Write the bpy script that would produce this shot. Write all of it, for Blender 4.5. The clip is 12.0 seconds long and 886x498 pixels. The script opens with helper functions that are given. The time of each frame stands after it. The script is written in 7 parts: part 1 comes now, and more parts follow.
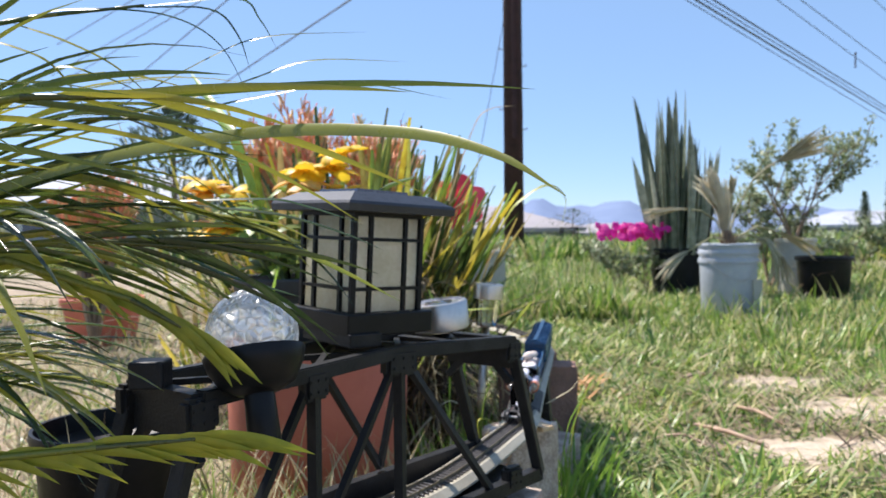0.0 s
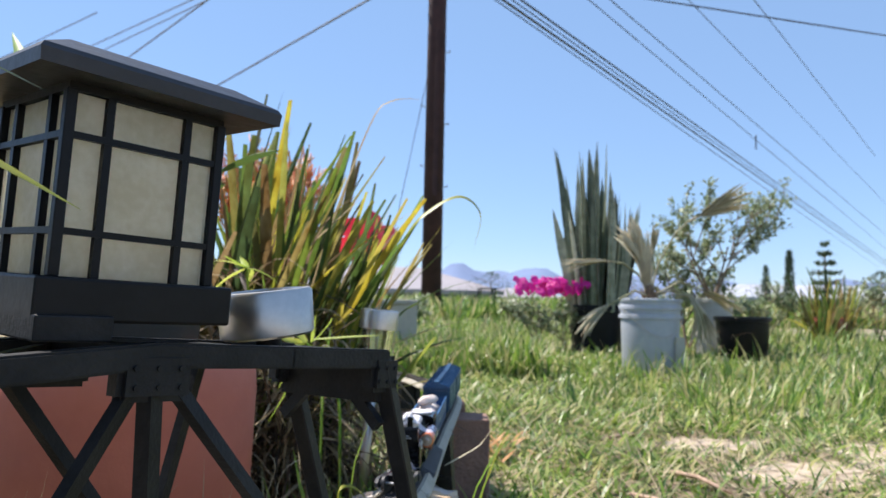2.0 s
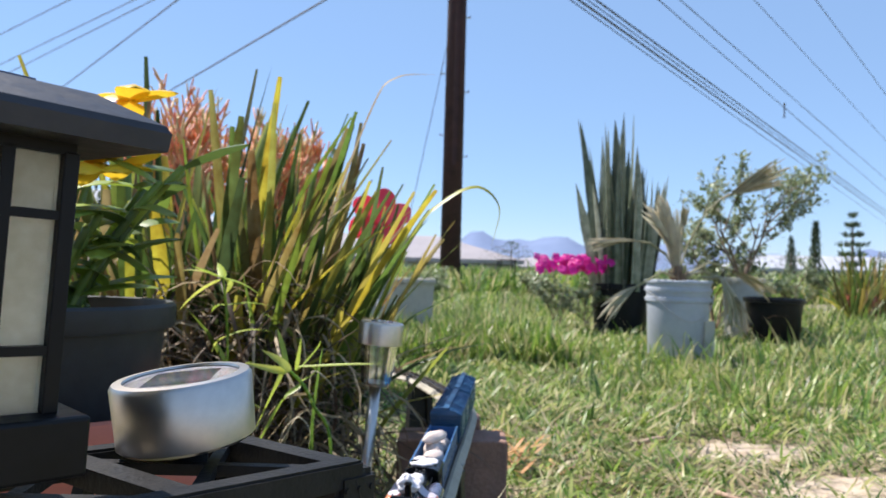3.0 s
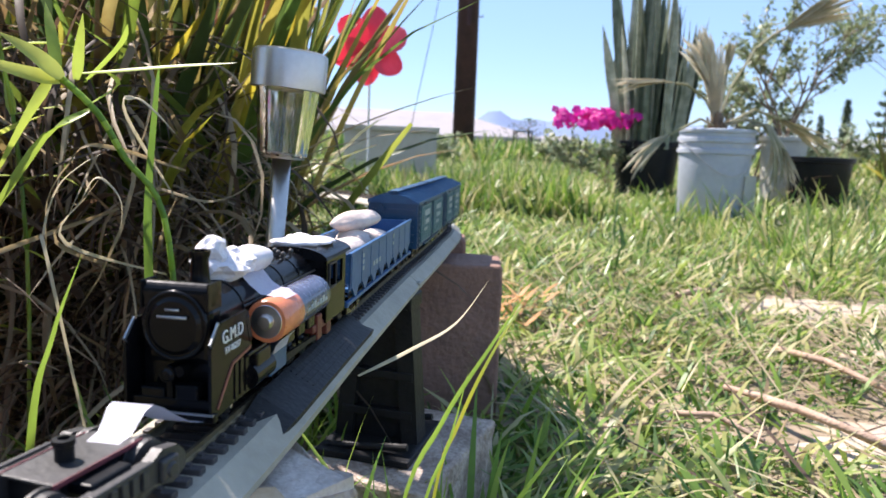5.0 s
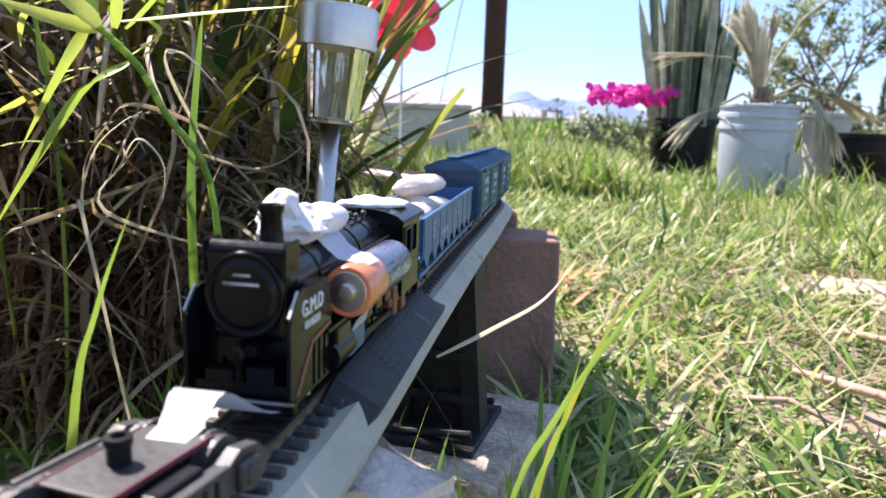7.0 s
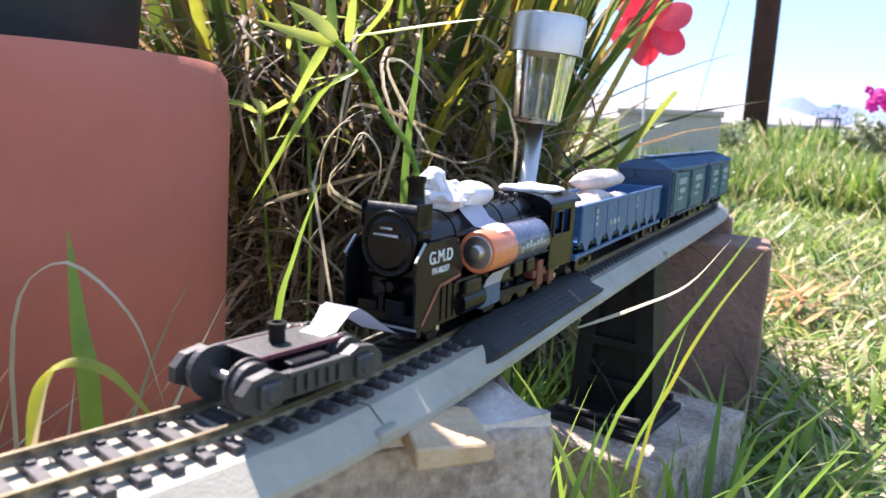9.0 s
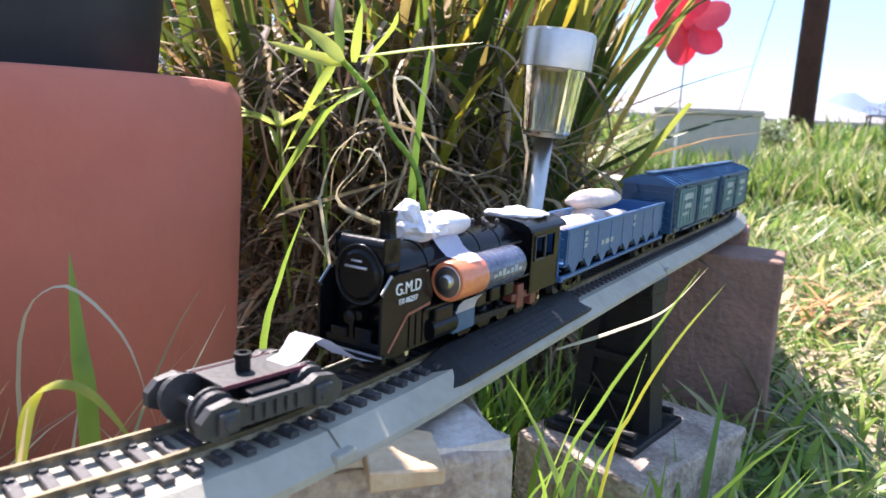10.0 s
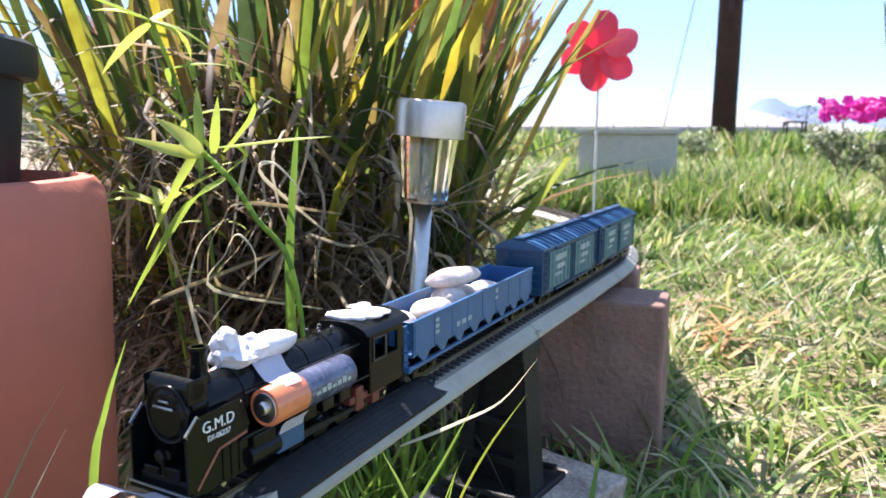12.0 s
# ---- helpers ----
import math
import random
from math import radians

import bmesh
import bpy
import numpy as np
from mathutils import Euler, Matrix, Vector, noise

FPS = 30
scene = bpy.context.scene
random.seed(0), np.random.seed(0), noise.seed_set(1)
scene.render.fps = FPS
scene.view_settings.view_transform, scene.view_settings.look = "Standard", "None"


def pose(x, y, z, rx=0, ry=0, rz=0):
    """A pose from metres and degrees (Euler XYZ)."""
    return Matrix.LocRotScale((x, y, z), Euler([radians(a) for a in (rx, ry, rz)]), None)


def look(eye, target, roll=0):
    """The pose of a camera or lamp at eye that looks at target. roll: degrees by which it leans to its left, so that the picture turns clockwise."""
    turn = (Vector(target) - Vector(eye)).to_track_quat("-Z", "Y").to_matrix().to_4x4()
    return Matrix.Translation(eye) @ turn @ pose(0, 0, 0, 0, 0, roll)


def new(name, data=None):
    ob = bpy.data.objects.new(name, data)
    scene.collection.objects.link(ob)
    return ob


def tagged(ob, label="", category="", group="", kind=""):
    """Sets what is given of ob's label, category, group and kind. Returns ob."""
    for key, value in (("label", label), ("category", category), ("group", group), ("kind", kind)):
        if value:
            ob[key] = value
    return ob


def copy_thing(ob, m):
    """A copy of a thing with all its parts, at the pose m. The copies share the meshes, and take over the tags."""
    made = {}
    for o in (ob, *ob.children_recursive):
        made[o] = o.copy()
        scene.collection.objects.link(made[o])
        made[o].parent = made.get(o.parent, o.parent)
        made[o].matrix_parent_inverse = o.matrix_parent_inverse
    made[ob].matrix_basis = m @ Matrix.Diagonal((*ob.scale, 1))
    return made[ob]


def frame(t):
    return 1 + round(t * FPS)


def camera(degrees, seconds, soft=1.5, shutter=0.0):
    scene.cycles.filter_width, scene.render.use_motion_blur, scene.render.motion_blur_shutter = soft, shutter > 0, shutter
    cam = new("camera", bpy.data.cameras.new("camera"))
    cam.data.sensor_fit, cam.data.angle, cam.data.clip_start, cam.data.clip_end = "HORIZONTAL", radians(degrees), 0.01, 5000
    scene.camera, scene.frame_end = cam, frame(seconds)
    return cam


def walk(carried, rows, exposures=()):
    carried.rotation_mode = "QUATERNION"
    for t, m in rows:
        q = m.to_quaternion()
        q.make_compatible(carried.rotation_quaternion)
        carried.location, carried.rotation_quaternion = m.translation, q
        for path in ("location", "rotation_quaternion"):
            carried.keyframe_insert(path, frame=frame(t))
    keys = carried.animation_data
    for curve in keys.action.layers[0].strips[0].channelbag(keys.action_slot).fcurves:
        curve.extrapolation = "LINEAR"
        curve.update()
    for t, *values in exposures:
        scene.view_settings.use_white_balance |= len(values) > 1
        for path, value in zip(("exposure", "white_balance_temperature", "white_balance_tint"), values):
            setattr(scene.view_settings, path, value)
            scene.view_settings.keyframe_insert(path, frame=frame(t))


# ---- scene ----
cam = camera(63.0, 12.0, 1.5)
cam.data.dof.use_dof, cam.data.dof.focus_distance, cam.data.dof.aperture_fstop = True, 0.335, 21.5
PATH = [
    (0, (-0.0016, 0.2068, 0.4686), (0.0341, 2.2061, 0.4312), -0.60),
    (0.5, (0.0548, 0.3003, 0.4532), (0.0784, 2.2999, 0.4196), 0.80),
    (1, (0.0460, 0.3718, 0.3947), (0.1313, 2.3697, 0.4293), 1.20),
    (1.5, (0.0329, 0.4389, 0.3889), (0.2049, 2.4287, 0.4952), 1.20),
    (2, (0.0625, 0.4983, 0.3939), (0.3179, 2.4773, 0.5298), 1.19),
    (2.5, (0.0851, 0.5588, 0.4174), (0.3540, 2.5375, 0.5286), 1.29),
    (3, (0.0911, 0.6468, 0.4506), (0.2943, 2.6359, 0.4965), 1.59),
    (3.5, (0.1248, 0.7326, 0.4160), (0.2166, 2.7301, 0.3767), 1.60),
    (3.7, (0.1589, 0.7612, 0.3583), (0.2132, 2.7593, 0.2914), 1.20),
    (5.3, (0.1852, 1.0439, 0.3071), (0.3833, 3.0088, -0.0091), 2.21),
    (5.5, (0.1808, 1.0505, 0.3070), (0.3911, 3.0120, -0.0219), 2.01),
    (6, (0.1668, 1.0626, 0.2881), (0.3785, 3.0217, -0.0540), 1.61),
    (6.5, (0.1623, 1.0703, 0.2946), (0.3509, 3.0319, -0.0468), 1.51),
    (6.7, (0.1601, 1.0648, 0.2934), (0.3277, 3.0284, -0.0473), 1.61),
    (8.3, (0.2096, 1.0450, 0.2944), (-0.1682, 2.9832, -0.0228), 2.99),
    (8.5, (0.2119, 1.0494, 0.2889), (-0.2070, 2.9771, -0.0403), 2.69),
    (9, (0.2053, 1.0175, 0.2899), (-0.3560, 2.9059, -0.0548), 2.47),
    (9.5, (0.2128, 1.0109, 0.2989), (-0.4225, 2.8739, -0.0554), 2.56),
    (10, (0.2303, 1.0142, 0.3058), (-0.4286, 2.8668, -0.0598), 2.85),
    (10.5, (0.2720, 1.0285, 0.3143), (-0.3411, 2.8972, -0.0495), 2.96),
    (11, (0.2926, 1.0384, 0.3301), (-0.2723, 2.9287, 0.0021), 1.37),
    (11.5, (0.2615, 1.0285, 0.3416), (-0.2437, 2.9395, 0.0368), 0.18),
    (12, (0.2779, 1.0252, 0.3463), (-0.2421, 2.9317, 0.0384), 0.27),
]
EXPOSURE = [(0.0, 0.78, 6400, 15), (3.7, 0.74, 6400, 15), (5.3, 1.2, 6450, 20), (8.3, 1.42, 6450, 22), (9.5, 1.6, 6400, 23), (12.0, 1.47, 6350, 21)]
walk(cam, [(t, look(eye, target, roll)) for t, eye, target, roll in PATH], EXPOSURE)

# ==== world ====
SUN_AZ, SUN_EL = 51.0, 56.0          # degrees left of +y, degrees up
sun_to = Vector((-math.sin(radians(SUN_AZ)) * math.cos(radians(SUN_EL)), math.cos(radians(SUN_AZ)) * math.cos(radians(SUN_EL)), math.sin(radians(SUN_EL))))
world = bpy.data.worlds.new("world")
scene.world = world
world.use_nodes = True
wn = world.node_tree
sky = wn.nodes.new("ShaderNodeTexSky")
sky.sky_type = "NISHITA"
sky.sun_disc = False
sky.sun_elevation = radians(SUN_EL)
sky.sun_rotation = radians(-SUN_AZ)
sky.air_density, sky.dust_density, sky.ozone_density = 1.0, 0.05, 5.0
sky.altitude = 1200
haze = wn.nodes.new("ShaderNodeMix")     # an even blue haze over the whole sky, which flattens it towards the horizon
haze.data_type = "RGBA"
haze.inputs["Factor"].default_value = 0.6
haze.inputs[7].default_value = (1.75, 2.85, 4.35, 1)
wn.links.new(sky.outputs[0], haze.inputs[6])
wn.links.new(haze.outputs[2], wn.nodes["Background"].inputs[0])
wn.nodes["Background"].inputs[1].default_value = 0.119
sun = new("sun", bpy.data.lights.new("sun", "SUN"))
sun.data.energy, sun.data.angle, sun.data.color = 5.0, radians(0.55), (1.0, 0.95, 0.86)
sun.matrix_world = look(sun_to * 20, (0, 0, 0))

# ==== materials ====


def mat(name, c1, c2=None, scale=30.0, rough=0.6, metal=0.0, bump=0.0, bscale=None, coat=0.0, spec=0.5, ramp=None, by="", transl=0.0, fine=0.25, rvar=0.1):
    """A surface with two scales of noise between c1 and c2; ramp: colours picked by=island or by=object."""
    m = bpy.data.materials.new(name)
    m.use_nodes = True
    nt = m.node_tree
    n, ln = nt.nodes, nt.links
    p = n["Principled BSDF"]
    p.inputs["Roughness"].default_value = rough
    p.inputs["Metallic"].default_value = metal
    p.inputs["Coat Weight"].default_value = coat
    p.inputs["Specular IOR Level"].default_value = spec
    tc = n.new("ShaderNodeTexCoord")
    big, small = n.new("ShaderNodeTexNoise"), n.new("ShaderNodeTexNoise")
    for k, s in ((big, scale), (small, scale * 7.3)):
        k.inputs["Scale"].default_value = s
        k.inputs["Detail"].default_value = 5
        ln.new(tc.outputs["Object"], k.inputs["Vector"])
    c2 = c2 or tuple(v * 0.75 for v in c1)
    mixf = n.new("ShaderNodeMath")
    mixf.operation = "MULTIPLY_ADD"
    ln.new(small.outputs[0], mixf.inputs[0])
    mixf.inputs[1].default_value = fine * 2
    add = n.new("ShaderNodeMath")
    add.operation = "SUBTRACT"
    ln.new(big.outputs[0], add.inputs[0])
    add.inputs[1].default_value = fine
    ln.new(add.outputs[0], mixf.inputs[2])
    edge = n.new("ShaderNodeMapRange")
    edge.inputs[1].default_value, edge.inputs[2].default_value = 0.3, 0.7
    ln.new(mixf.outputs[0], edge.inputs[0])
    mix = n.new("ShaderNodeMix")
    mix.data_type = "RGBA"
    ln.new(edge.outputs[0], mix.inputs["Factor"])
    mix.inputs[6].default_value = (*c1, 1)
    mix.inputs[7].default_value = (*c2, 1)
    colour = mix.outputs[2]
    if ramp:
        r = n.new("ShaderNodeValToRGB")
        r.color_ramp.interpolation = "LINEAR"
        while len(r.color_ramp.elements) < len(ramp):
            r.color_ramp.elements.new(0.5)
        for i, c in enumerate(ramp):
            r.color_ramp.elements[i].position = i / (len(ramp) - 1)
            r.color_ramp.elements[i].color = (*c, 1)
        if by == "object":
            src = n.new("ShaderNodeObjectInfo").outputs["Random"]
        else:
            src = n.new("ShaderNodeNewGeometry").outputs["Random Per Island"]
        ln.new(src, r.inputs[0])
        mul = n.new("ShaderNodeMix")
        mul.data_type, mul.blend_type = "RGBA", "MULTIPLY"
        mul.inputs["Factor"].default_value = 1.0
        ln.new(r.outputs[0], mul.inputs[6])
        ln.new(colour, mul.inputs[7])
        colour = mul.outputs[2]
    ln.new(colour, p.inputs["Base Color"])
    if bump:
        b = n.new("ShaderNodeBump")
        b.inputs["Strength"].default_value = bump
        b.inputs["Distance"].default_value = 0.004
        tex = small
        if bscale:
            tex = n.new("ShaderNodeTexNoise")
            tex.inputs["Scale"].default_value = bscale
            tex.inputs["Detail"].default_value = 6
            ln.new(tc.outputs["Object"], tex.inputs["Vector"])
        ln.new(tex.outputs[0], b.inputs["Height"])
        ln.new(b.outputs[0], p.inputs["Normal"])
    rr = n.new("ShaderNodeMapRange")
    rr.inputs[3].default_value, rr.inputs[4].default_value = max(0.02, rough - rvar), min(1, rough + rvar)
    ln.new(small.outputs[0], rr.inputs[0])
    ln.new(rr.outputs[0], p.inputs["Roughness"])
    if transl:
        t = n.new("ShaderNodeBsdfTranslucent")
        ln.new(colour, t.inputs[0])
        s = n.new("ShaderNodeMixShader")
        s.inputs[0].default_value = transl
        ln.new(p.outputs[0], s.inputs[1])
        ln.new(t.outputs[0], s.inputs[2])
        ln.new(s.outputs[0], n["Material Output"].inputs[0])
    return m


W = (1.0, 1.0, 1.0)
SOFT = (0.72, 0.72, 0.72)
lawn_m = mat("lawn_blade", W, SOFT, 8, 0.4, spec=0.5, transl=0.4, ramp=[(0.035, 0.085, 0.02), (0.09, 0.2, 0.035), (0.22, 0.36, 0.055), (0.38, 0.48, 0.09), (0.14, 0.27, 0.05), (0.58, 0.55, 0.22), (0.64, 0.54, 0.3)])
dry_m = mat("dry_blade", W, SOFT, 12, 0.6, transl=0.3, ramp=[(0.36, 0.27, 0.15), (0.54, 0.45, 0.26), (0.7, 0.61, 0.41), (0.36, 0.37, 0.15)])
turf_m = mat("dark_turf_blade", W, SOFT, 8, 0.5, transl=0.4, ramp=[(0.045, 0.11, 0.02), (0.1, 0.22, 0.03), (0.22, 0.36, 0.05), (0.3, 0.27, 0.12)])
lawn2_m = mat("yellow_lawn_blade", W, SOFT, 8, 0.4, spec=0.5, transl=0.5, ramp=[(0.16, 0.3, 0.06), (0.34, 0.46, 0.1), (0.58, 0.57, 0.22), (0.68, 0.6, 0.38)])
fresh_m = mat("fresh_blade", W, SOFT, 15, 0.4, spec=0.5, transl=0.45, ramp=[(0.16, 0.3, 0.04), (0.28, 0.45, 0.06), (0.42, 0.56, 0.1)])
clump_m = mat("clump_leaf", W, SOFT, 14, 0.4, spec=0.5, transl=0.5, ramp=[(0.05, 0.08, 0.025), (0.1, 0.17, 0.04), (0.26, 0.34, 0.06), (0.56, 0.47, 0.08), (0.32, 0.22, 0.09), (0.08, 0.12, 0.035)])
yellowleaf_m = mat("yellowing_leaf", (0.42, 0.4, 0.04), (0.2, 0.26, 0.035), 14, 0.4, transl=0.4)
straw_m = mat("straw", W, SOFT, 20, 0.65, transl=0.38, ramp=[(0.07, 0.045, 0.028), (0.2, 0.13, 0.08), (0.66, 0.53, 0.34), (0.36, 0.27, 0.14), (0.13, 0.085, 0.055), (0.05, 0.035, 0.022)])
palm_m = mat("palm_leaflet", W, SOFT, 12, 0.28, spec=0.7, transl=0.35, ramp=[(0.05, 0.085, 0.02), (0.09, 0.14, 0.025), (0.22, 0.25, 0.03), (0.36, 0.33, 0.04), (0.04, 0.07, 0.025)])
snake_m = mat("snake_leaf", W, (0.42, 0.48, 0.42), 22, 0.4, transl=0.08, by="object", ramp=[(0.08, 0.105, 0.07), (0.16, 0.19, 0.13), (0.3, 0.32, 0.24), (0.48, 0.48, 0.37)])
shrub_m = mat("shrub_leaf", W, SOFT, 10, 0.45, transl=0.3, ramp=[(0.16, 0.22, 0.1), (0.26, 0.33, 0.16), (0.38, 0.43, 0.24), (0.46, 0.48, 0.33)])
deadfan_m = mat("dead_palm_leaf", W, SOFT, 16, 0.6, transl=0.25, ramp=[(0.46, 0.38, 0.24), (0.62, 0.54, 0.38), (0.36, 0.34, 0.2), (0.28, 0.27, 0.13)])
palefan_m = mat("pale_palm_leaf", W, SOFT, 16, 0.6, transl=0.3, ramp=[(0.78, 0.68, 0.48), (0.86, 0.76, 0.56), (0.68, 0.57, 0.37)])
euph_m = mat("euphorbia_stick", W, SOFT, 20, 0.5, ramp=[(0.72, 0.16, 0.08), (0.8, 0.33, 0.12), (0.48, 0.42, 0.12), (0.84, 0.28, 0.17)])
pink_m = mat("pink_petal", (0.85, 0.03, 0.42), (0.75, 0.02, 0.34), 60, 0.5, transl=0.4)
yellow_m = mat("yellow_petal", (0.85, 0.62, 0.04), (0.8, 0.5, 0.03), 40, 0.45, transl=0.4)
orange_m = mat("orange_petal", (0.78, 0.46, 0.07), (0.62, 0.3, 0.06), 40, 0.5, transl=0.3)
broad_m = mat("broad_leaf", W, SOFT, 14, 0.4, transl=0.35, ramp=[(0.08, 0.13, 0.04), (0.16, 0.26, 0.05), (0.36, 0.48, 0.06), (0.1, 0.12, 0.05)])
ball_m = mat("seed_head", (0.62, 0.6, 0.5), (0.4, 0.4, 0.3), 60, 0.7)

fresh1_m = mat("single_weed_leaf", W, SOFT, 15, 0.4, spec=0.5, transl=0.45, by="object", ramp=[(0.36, 0.5, 0.07), (0.52, 0.63, 0.1), (0.66, 0.7, 0.15)])
clump1_m = mat("single_strap_leaf", W, (0.5, 0.36, 0.24), 9, 0.45, spec=0.5, transl=0.5, by="object", ramp=[(0.04, 0.075, 0.025), (0.09, 0.17, 0.04), (0.24, 0.36, 0.05), (0.66, 0.58, 0.06), (0.36, 0.4, 0.08), (0.36, 0.24, 0.13), (0.12, 0.19, 0.05), (0.05, 0.085, 0.035)])
palm1_m = mat("single_palm_leaflet", W, SOFT, 12, 0.26, spec=0.75, transl=0.33, by="object", ramp=[(0.025, 0.05, 0.015), (0.05, 0.09, 0.02), (0.12, 0.17, 0.025), (0.42, 0.39, 0.04), (0.09, 0.13, 0.025), (0.03, 0.05, 0.02)])
dryleaf_m = mat("dry_leaf", W, SOFT, 16, 0.6, transl=0.3, ramp=[(0.62, 0.28, 0.1), (0.7, 0.42, 0.18), (0.45, 0.22, 0.1)])
dirt_m = mat("trodden_dirt", (0.54, 0.44, 0.34), (0.36, 0.28, 0.2), 22, 0.95, bump=0.7, bscale=90)
soil_m = mat("soil", (0.36, 0.28, 0.19), (0.2, 0.15, 0.1), 4, 0.95, bump=0.6, bscale=60)
nt = soil_m.node_tree
far_mix, where, tcn = nt.nodes.new("ShaderNodeMix"), nt.nodes.new("ShaderNodeSeparateXYZ"), nt.nodes.new("ShaderNodeTexCoord")
span = nt.nodes.new("ShaderNodeMapRange")
span.inputs[1].default_value, span.inputs[2].default_value = 6.0, 14.0
far_mix.data_type = "RGBA"
far_mix.inputs[7].default_value = (0.16, 0.18, 0.09, 1)
nt.links.new(tcn.outputs["Object"], where.inputs[0])
nt.links.new(where.outputs[1], span.inputs[0])
nt.links.new(span.outputs[0], far_mix.inputs["Factor"])
nt.links.new(nt.nodes["Principled BSDF"].inputs["Base Color"].links[0].from_socket, far_mix.inputs[6])
nt.links.new(far_mix.outputs[2], nt.nodes["Principled BSDF"].inputs["Base Color"])
terra_m = mat("terracotta", (0.57, 0.17, 0.105), (0.48, 0.14, 0.088), 9, 0.75, bump=0.12, bscale=240, fine=0.12)
black_m = mat("black_plastic", (0.005, 0.0055, 0.007), (0.01, 0.0105, 0.012), 18, 0.4, spec=0.2, bump=0.05, bscale=300)
# black pot plastic, its colour lifted to grey for the lens flare veil
potgrey_m = mat("flare_greyed_pot_plastic", (0.018, 0.022, 0.026), (0.034, 0.038, 0.04), 14, 0.5, spec=0.4, bump=0.05, bscale=300)
dusty_m = mat("dusty_black_plastic", (0.009, 0.0095, 0.011), (0.02, 0.02, 0.021), 40, 0.48, spec=0.22, bump=0.15, bscale=400)
loco_m = mat("gloss_black_paint", (0.0035, 0.0037, 0.0045), (0.006, 0.006, 0.007), 60, 0.2, spec=0.2, rvar=0.06)
gun_m = mat("dark_grey_plastic", (0.055, 0.052, 0.053), (0.028, 0.027, 0.027), 60, 0.5, bump=0.1, bscale=500)
roofgrey_m = mat("lantern_roof_plastic", (0.024, 0.024, 0.03), (0.015, 0.015, 0.019), 20, 0.42, bump=0.06, bscale=300)
frost_m = mat("frosted_pane", (0.97, 0.96, 0.9), (0.84, 0.82, 0.73), 34, 0.14, transl=0.85, fine=0.35, rvar=0.05)
steel_m = mat("brushed_steel", (0.6, 0.565, 0.53), (0.5, 0.475, 0.45), 30, 0.34, metal=1.0, rvar=0.04)
rail_m = mat("rail_metal", (0.25, 0.215, 0.15), (0.13, 0.105, 0.07), 90, 0.42, metal=0.8)
tie_m = mat("tie_plastic", (0.03, 0.026, 0.027), (0.08, 0.075, 0.08), 60, 0.55, bump=0.2, bscale=500)
bed_m = mat("roadbed_plastic", (0.41, 0.375, 0.295), (0.33, 0.3, 0.235), 30, 0.62, bump=0.14, bscale=1100)
blue_m = mat("blue_car_paint", (0.035, 0.12, 0.28), (0.028, 0.095, 0.22), 40, 0.4, spec=0.5)
darkblue_m = mat("boxcar_paint", (0.012, 0.06, 0.13), (0.01, 0.045, 0.1), 40, 0.35)
teal_m = mat("door_paint", (0.065, 0.165, 0.19), (0.04, 0.12, 0.15), 60, 0.45)
faded_m = mat("faded_lettering", (0.42, 0.46, 0.44), (0.26, 0.32, 0.32), 120, 0.55)
roofblue_m = mat("car_roof_paint", (0.02, 0.1, 0.21), (0.018, 0.07, 0.17), 50, 0.35)
copper_m = mat("orange_battery_sleeve", (0.75, 0.24, 0.1), (0.6, 0.16, 0.07), 60, 0.3, coat=0.5)
sleeve_m = mat("black_battery_sleeve", (0.03, 0.035, 0.07), (0.12, 0.13, 0.2), 70, 0.25, coat=0.5)
paper_m = mat("white_paper_tape", (0.72, 0.7, 0.78), (0.6, 0.58, 0.68), 90, 0.5, transl=0.3)
cotton_m = mat("white_putty", (0.74, 0.71, 0.73), (0.58, 0.55, 0.58), 80, 0.7, bump=0.2, bscale=200)
maroon_m = mat("maroon_edge", (0.16, 0.03, 0.045), (0.1, 0.02, 0.03), 80, 0.5)
copperline_m = mat("copper_red_lining", (0.3, 0.1, 0.07), (0.22, 0.07, 0.05), 80, 0.4)
red_m = mat("red_running_gear", (0.2, 0.042, 0.028), (0.1, 0.024, 0.018), 80, 0.45)
white_m = mat("white_lettering", (0.8, 0.8, 0.76), (0.7, 0.7, 0.68), 200, 0.5)
stone_m = mat("white_pebble", (0.7, 0.6, 0.54), (0.52, 0.42, 0.37), 60, 0.7, bump=0.3, bscale=180)
brick_m = mat("red_brown_brick", (0.33, 0.185, 0.135), (0.22, 0.13, 0.1), 26, 0.9, bump=0.7, bscale=160)
tan_m = mat("tan_brick", (0.29, 0.215, 0.17), (0.52, 0.42, 0.34), 40, 0.9, bump=0.9, bscale=190, fine=0.5)
dust_m = mat("mortar_dust", (0.74, 0.66, 0.6), (0.5, 0.42, 0.36), 60, 0.95, bump=0.6, bscale=200)
wood_m = mat("raw_pine", (0.62, 0.45, 0.28), (0.5, 0.33, 0.18), 60, 0.7, bump=0.3, bscale=260)
bucket_m = mat("white_bucket_plastic", (0.43, 0.46, 0.51), (0.35, 0.38, 0.43), 7, 0.42)
wire_m = mat("galvanised_wire", (0.5, 0.5, 0.5), None, 50, 0.4, metal=0.8)
pole_m = mat("creosoted_pole", (0.055, 0.024, 0.023), (0.026, 0.0125, 0.0125), 6, 0.85, bump=0.6, bscale=40)
cable_m = mat("power_cable", (0.06, 0.06, 0.07), None, 5, 0.6)
pinw_m = mat("red_pinwheel_petal", (0.88, 0.19, 0.27), (0.8, 0.13, 0.2), 9, 0.5, spec=0.3, transl=0.6)
planter_m = mat("beige_planter", (0.5, 0.48, 0.4), (0.4, 0.38, 0.32), 6, 0.8, bump=0.2)
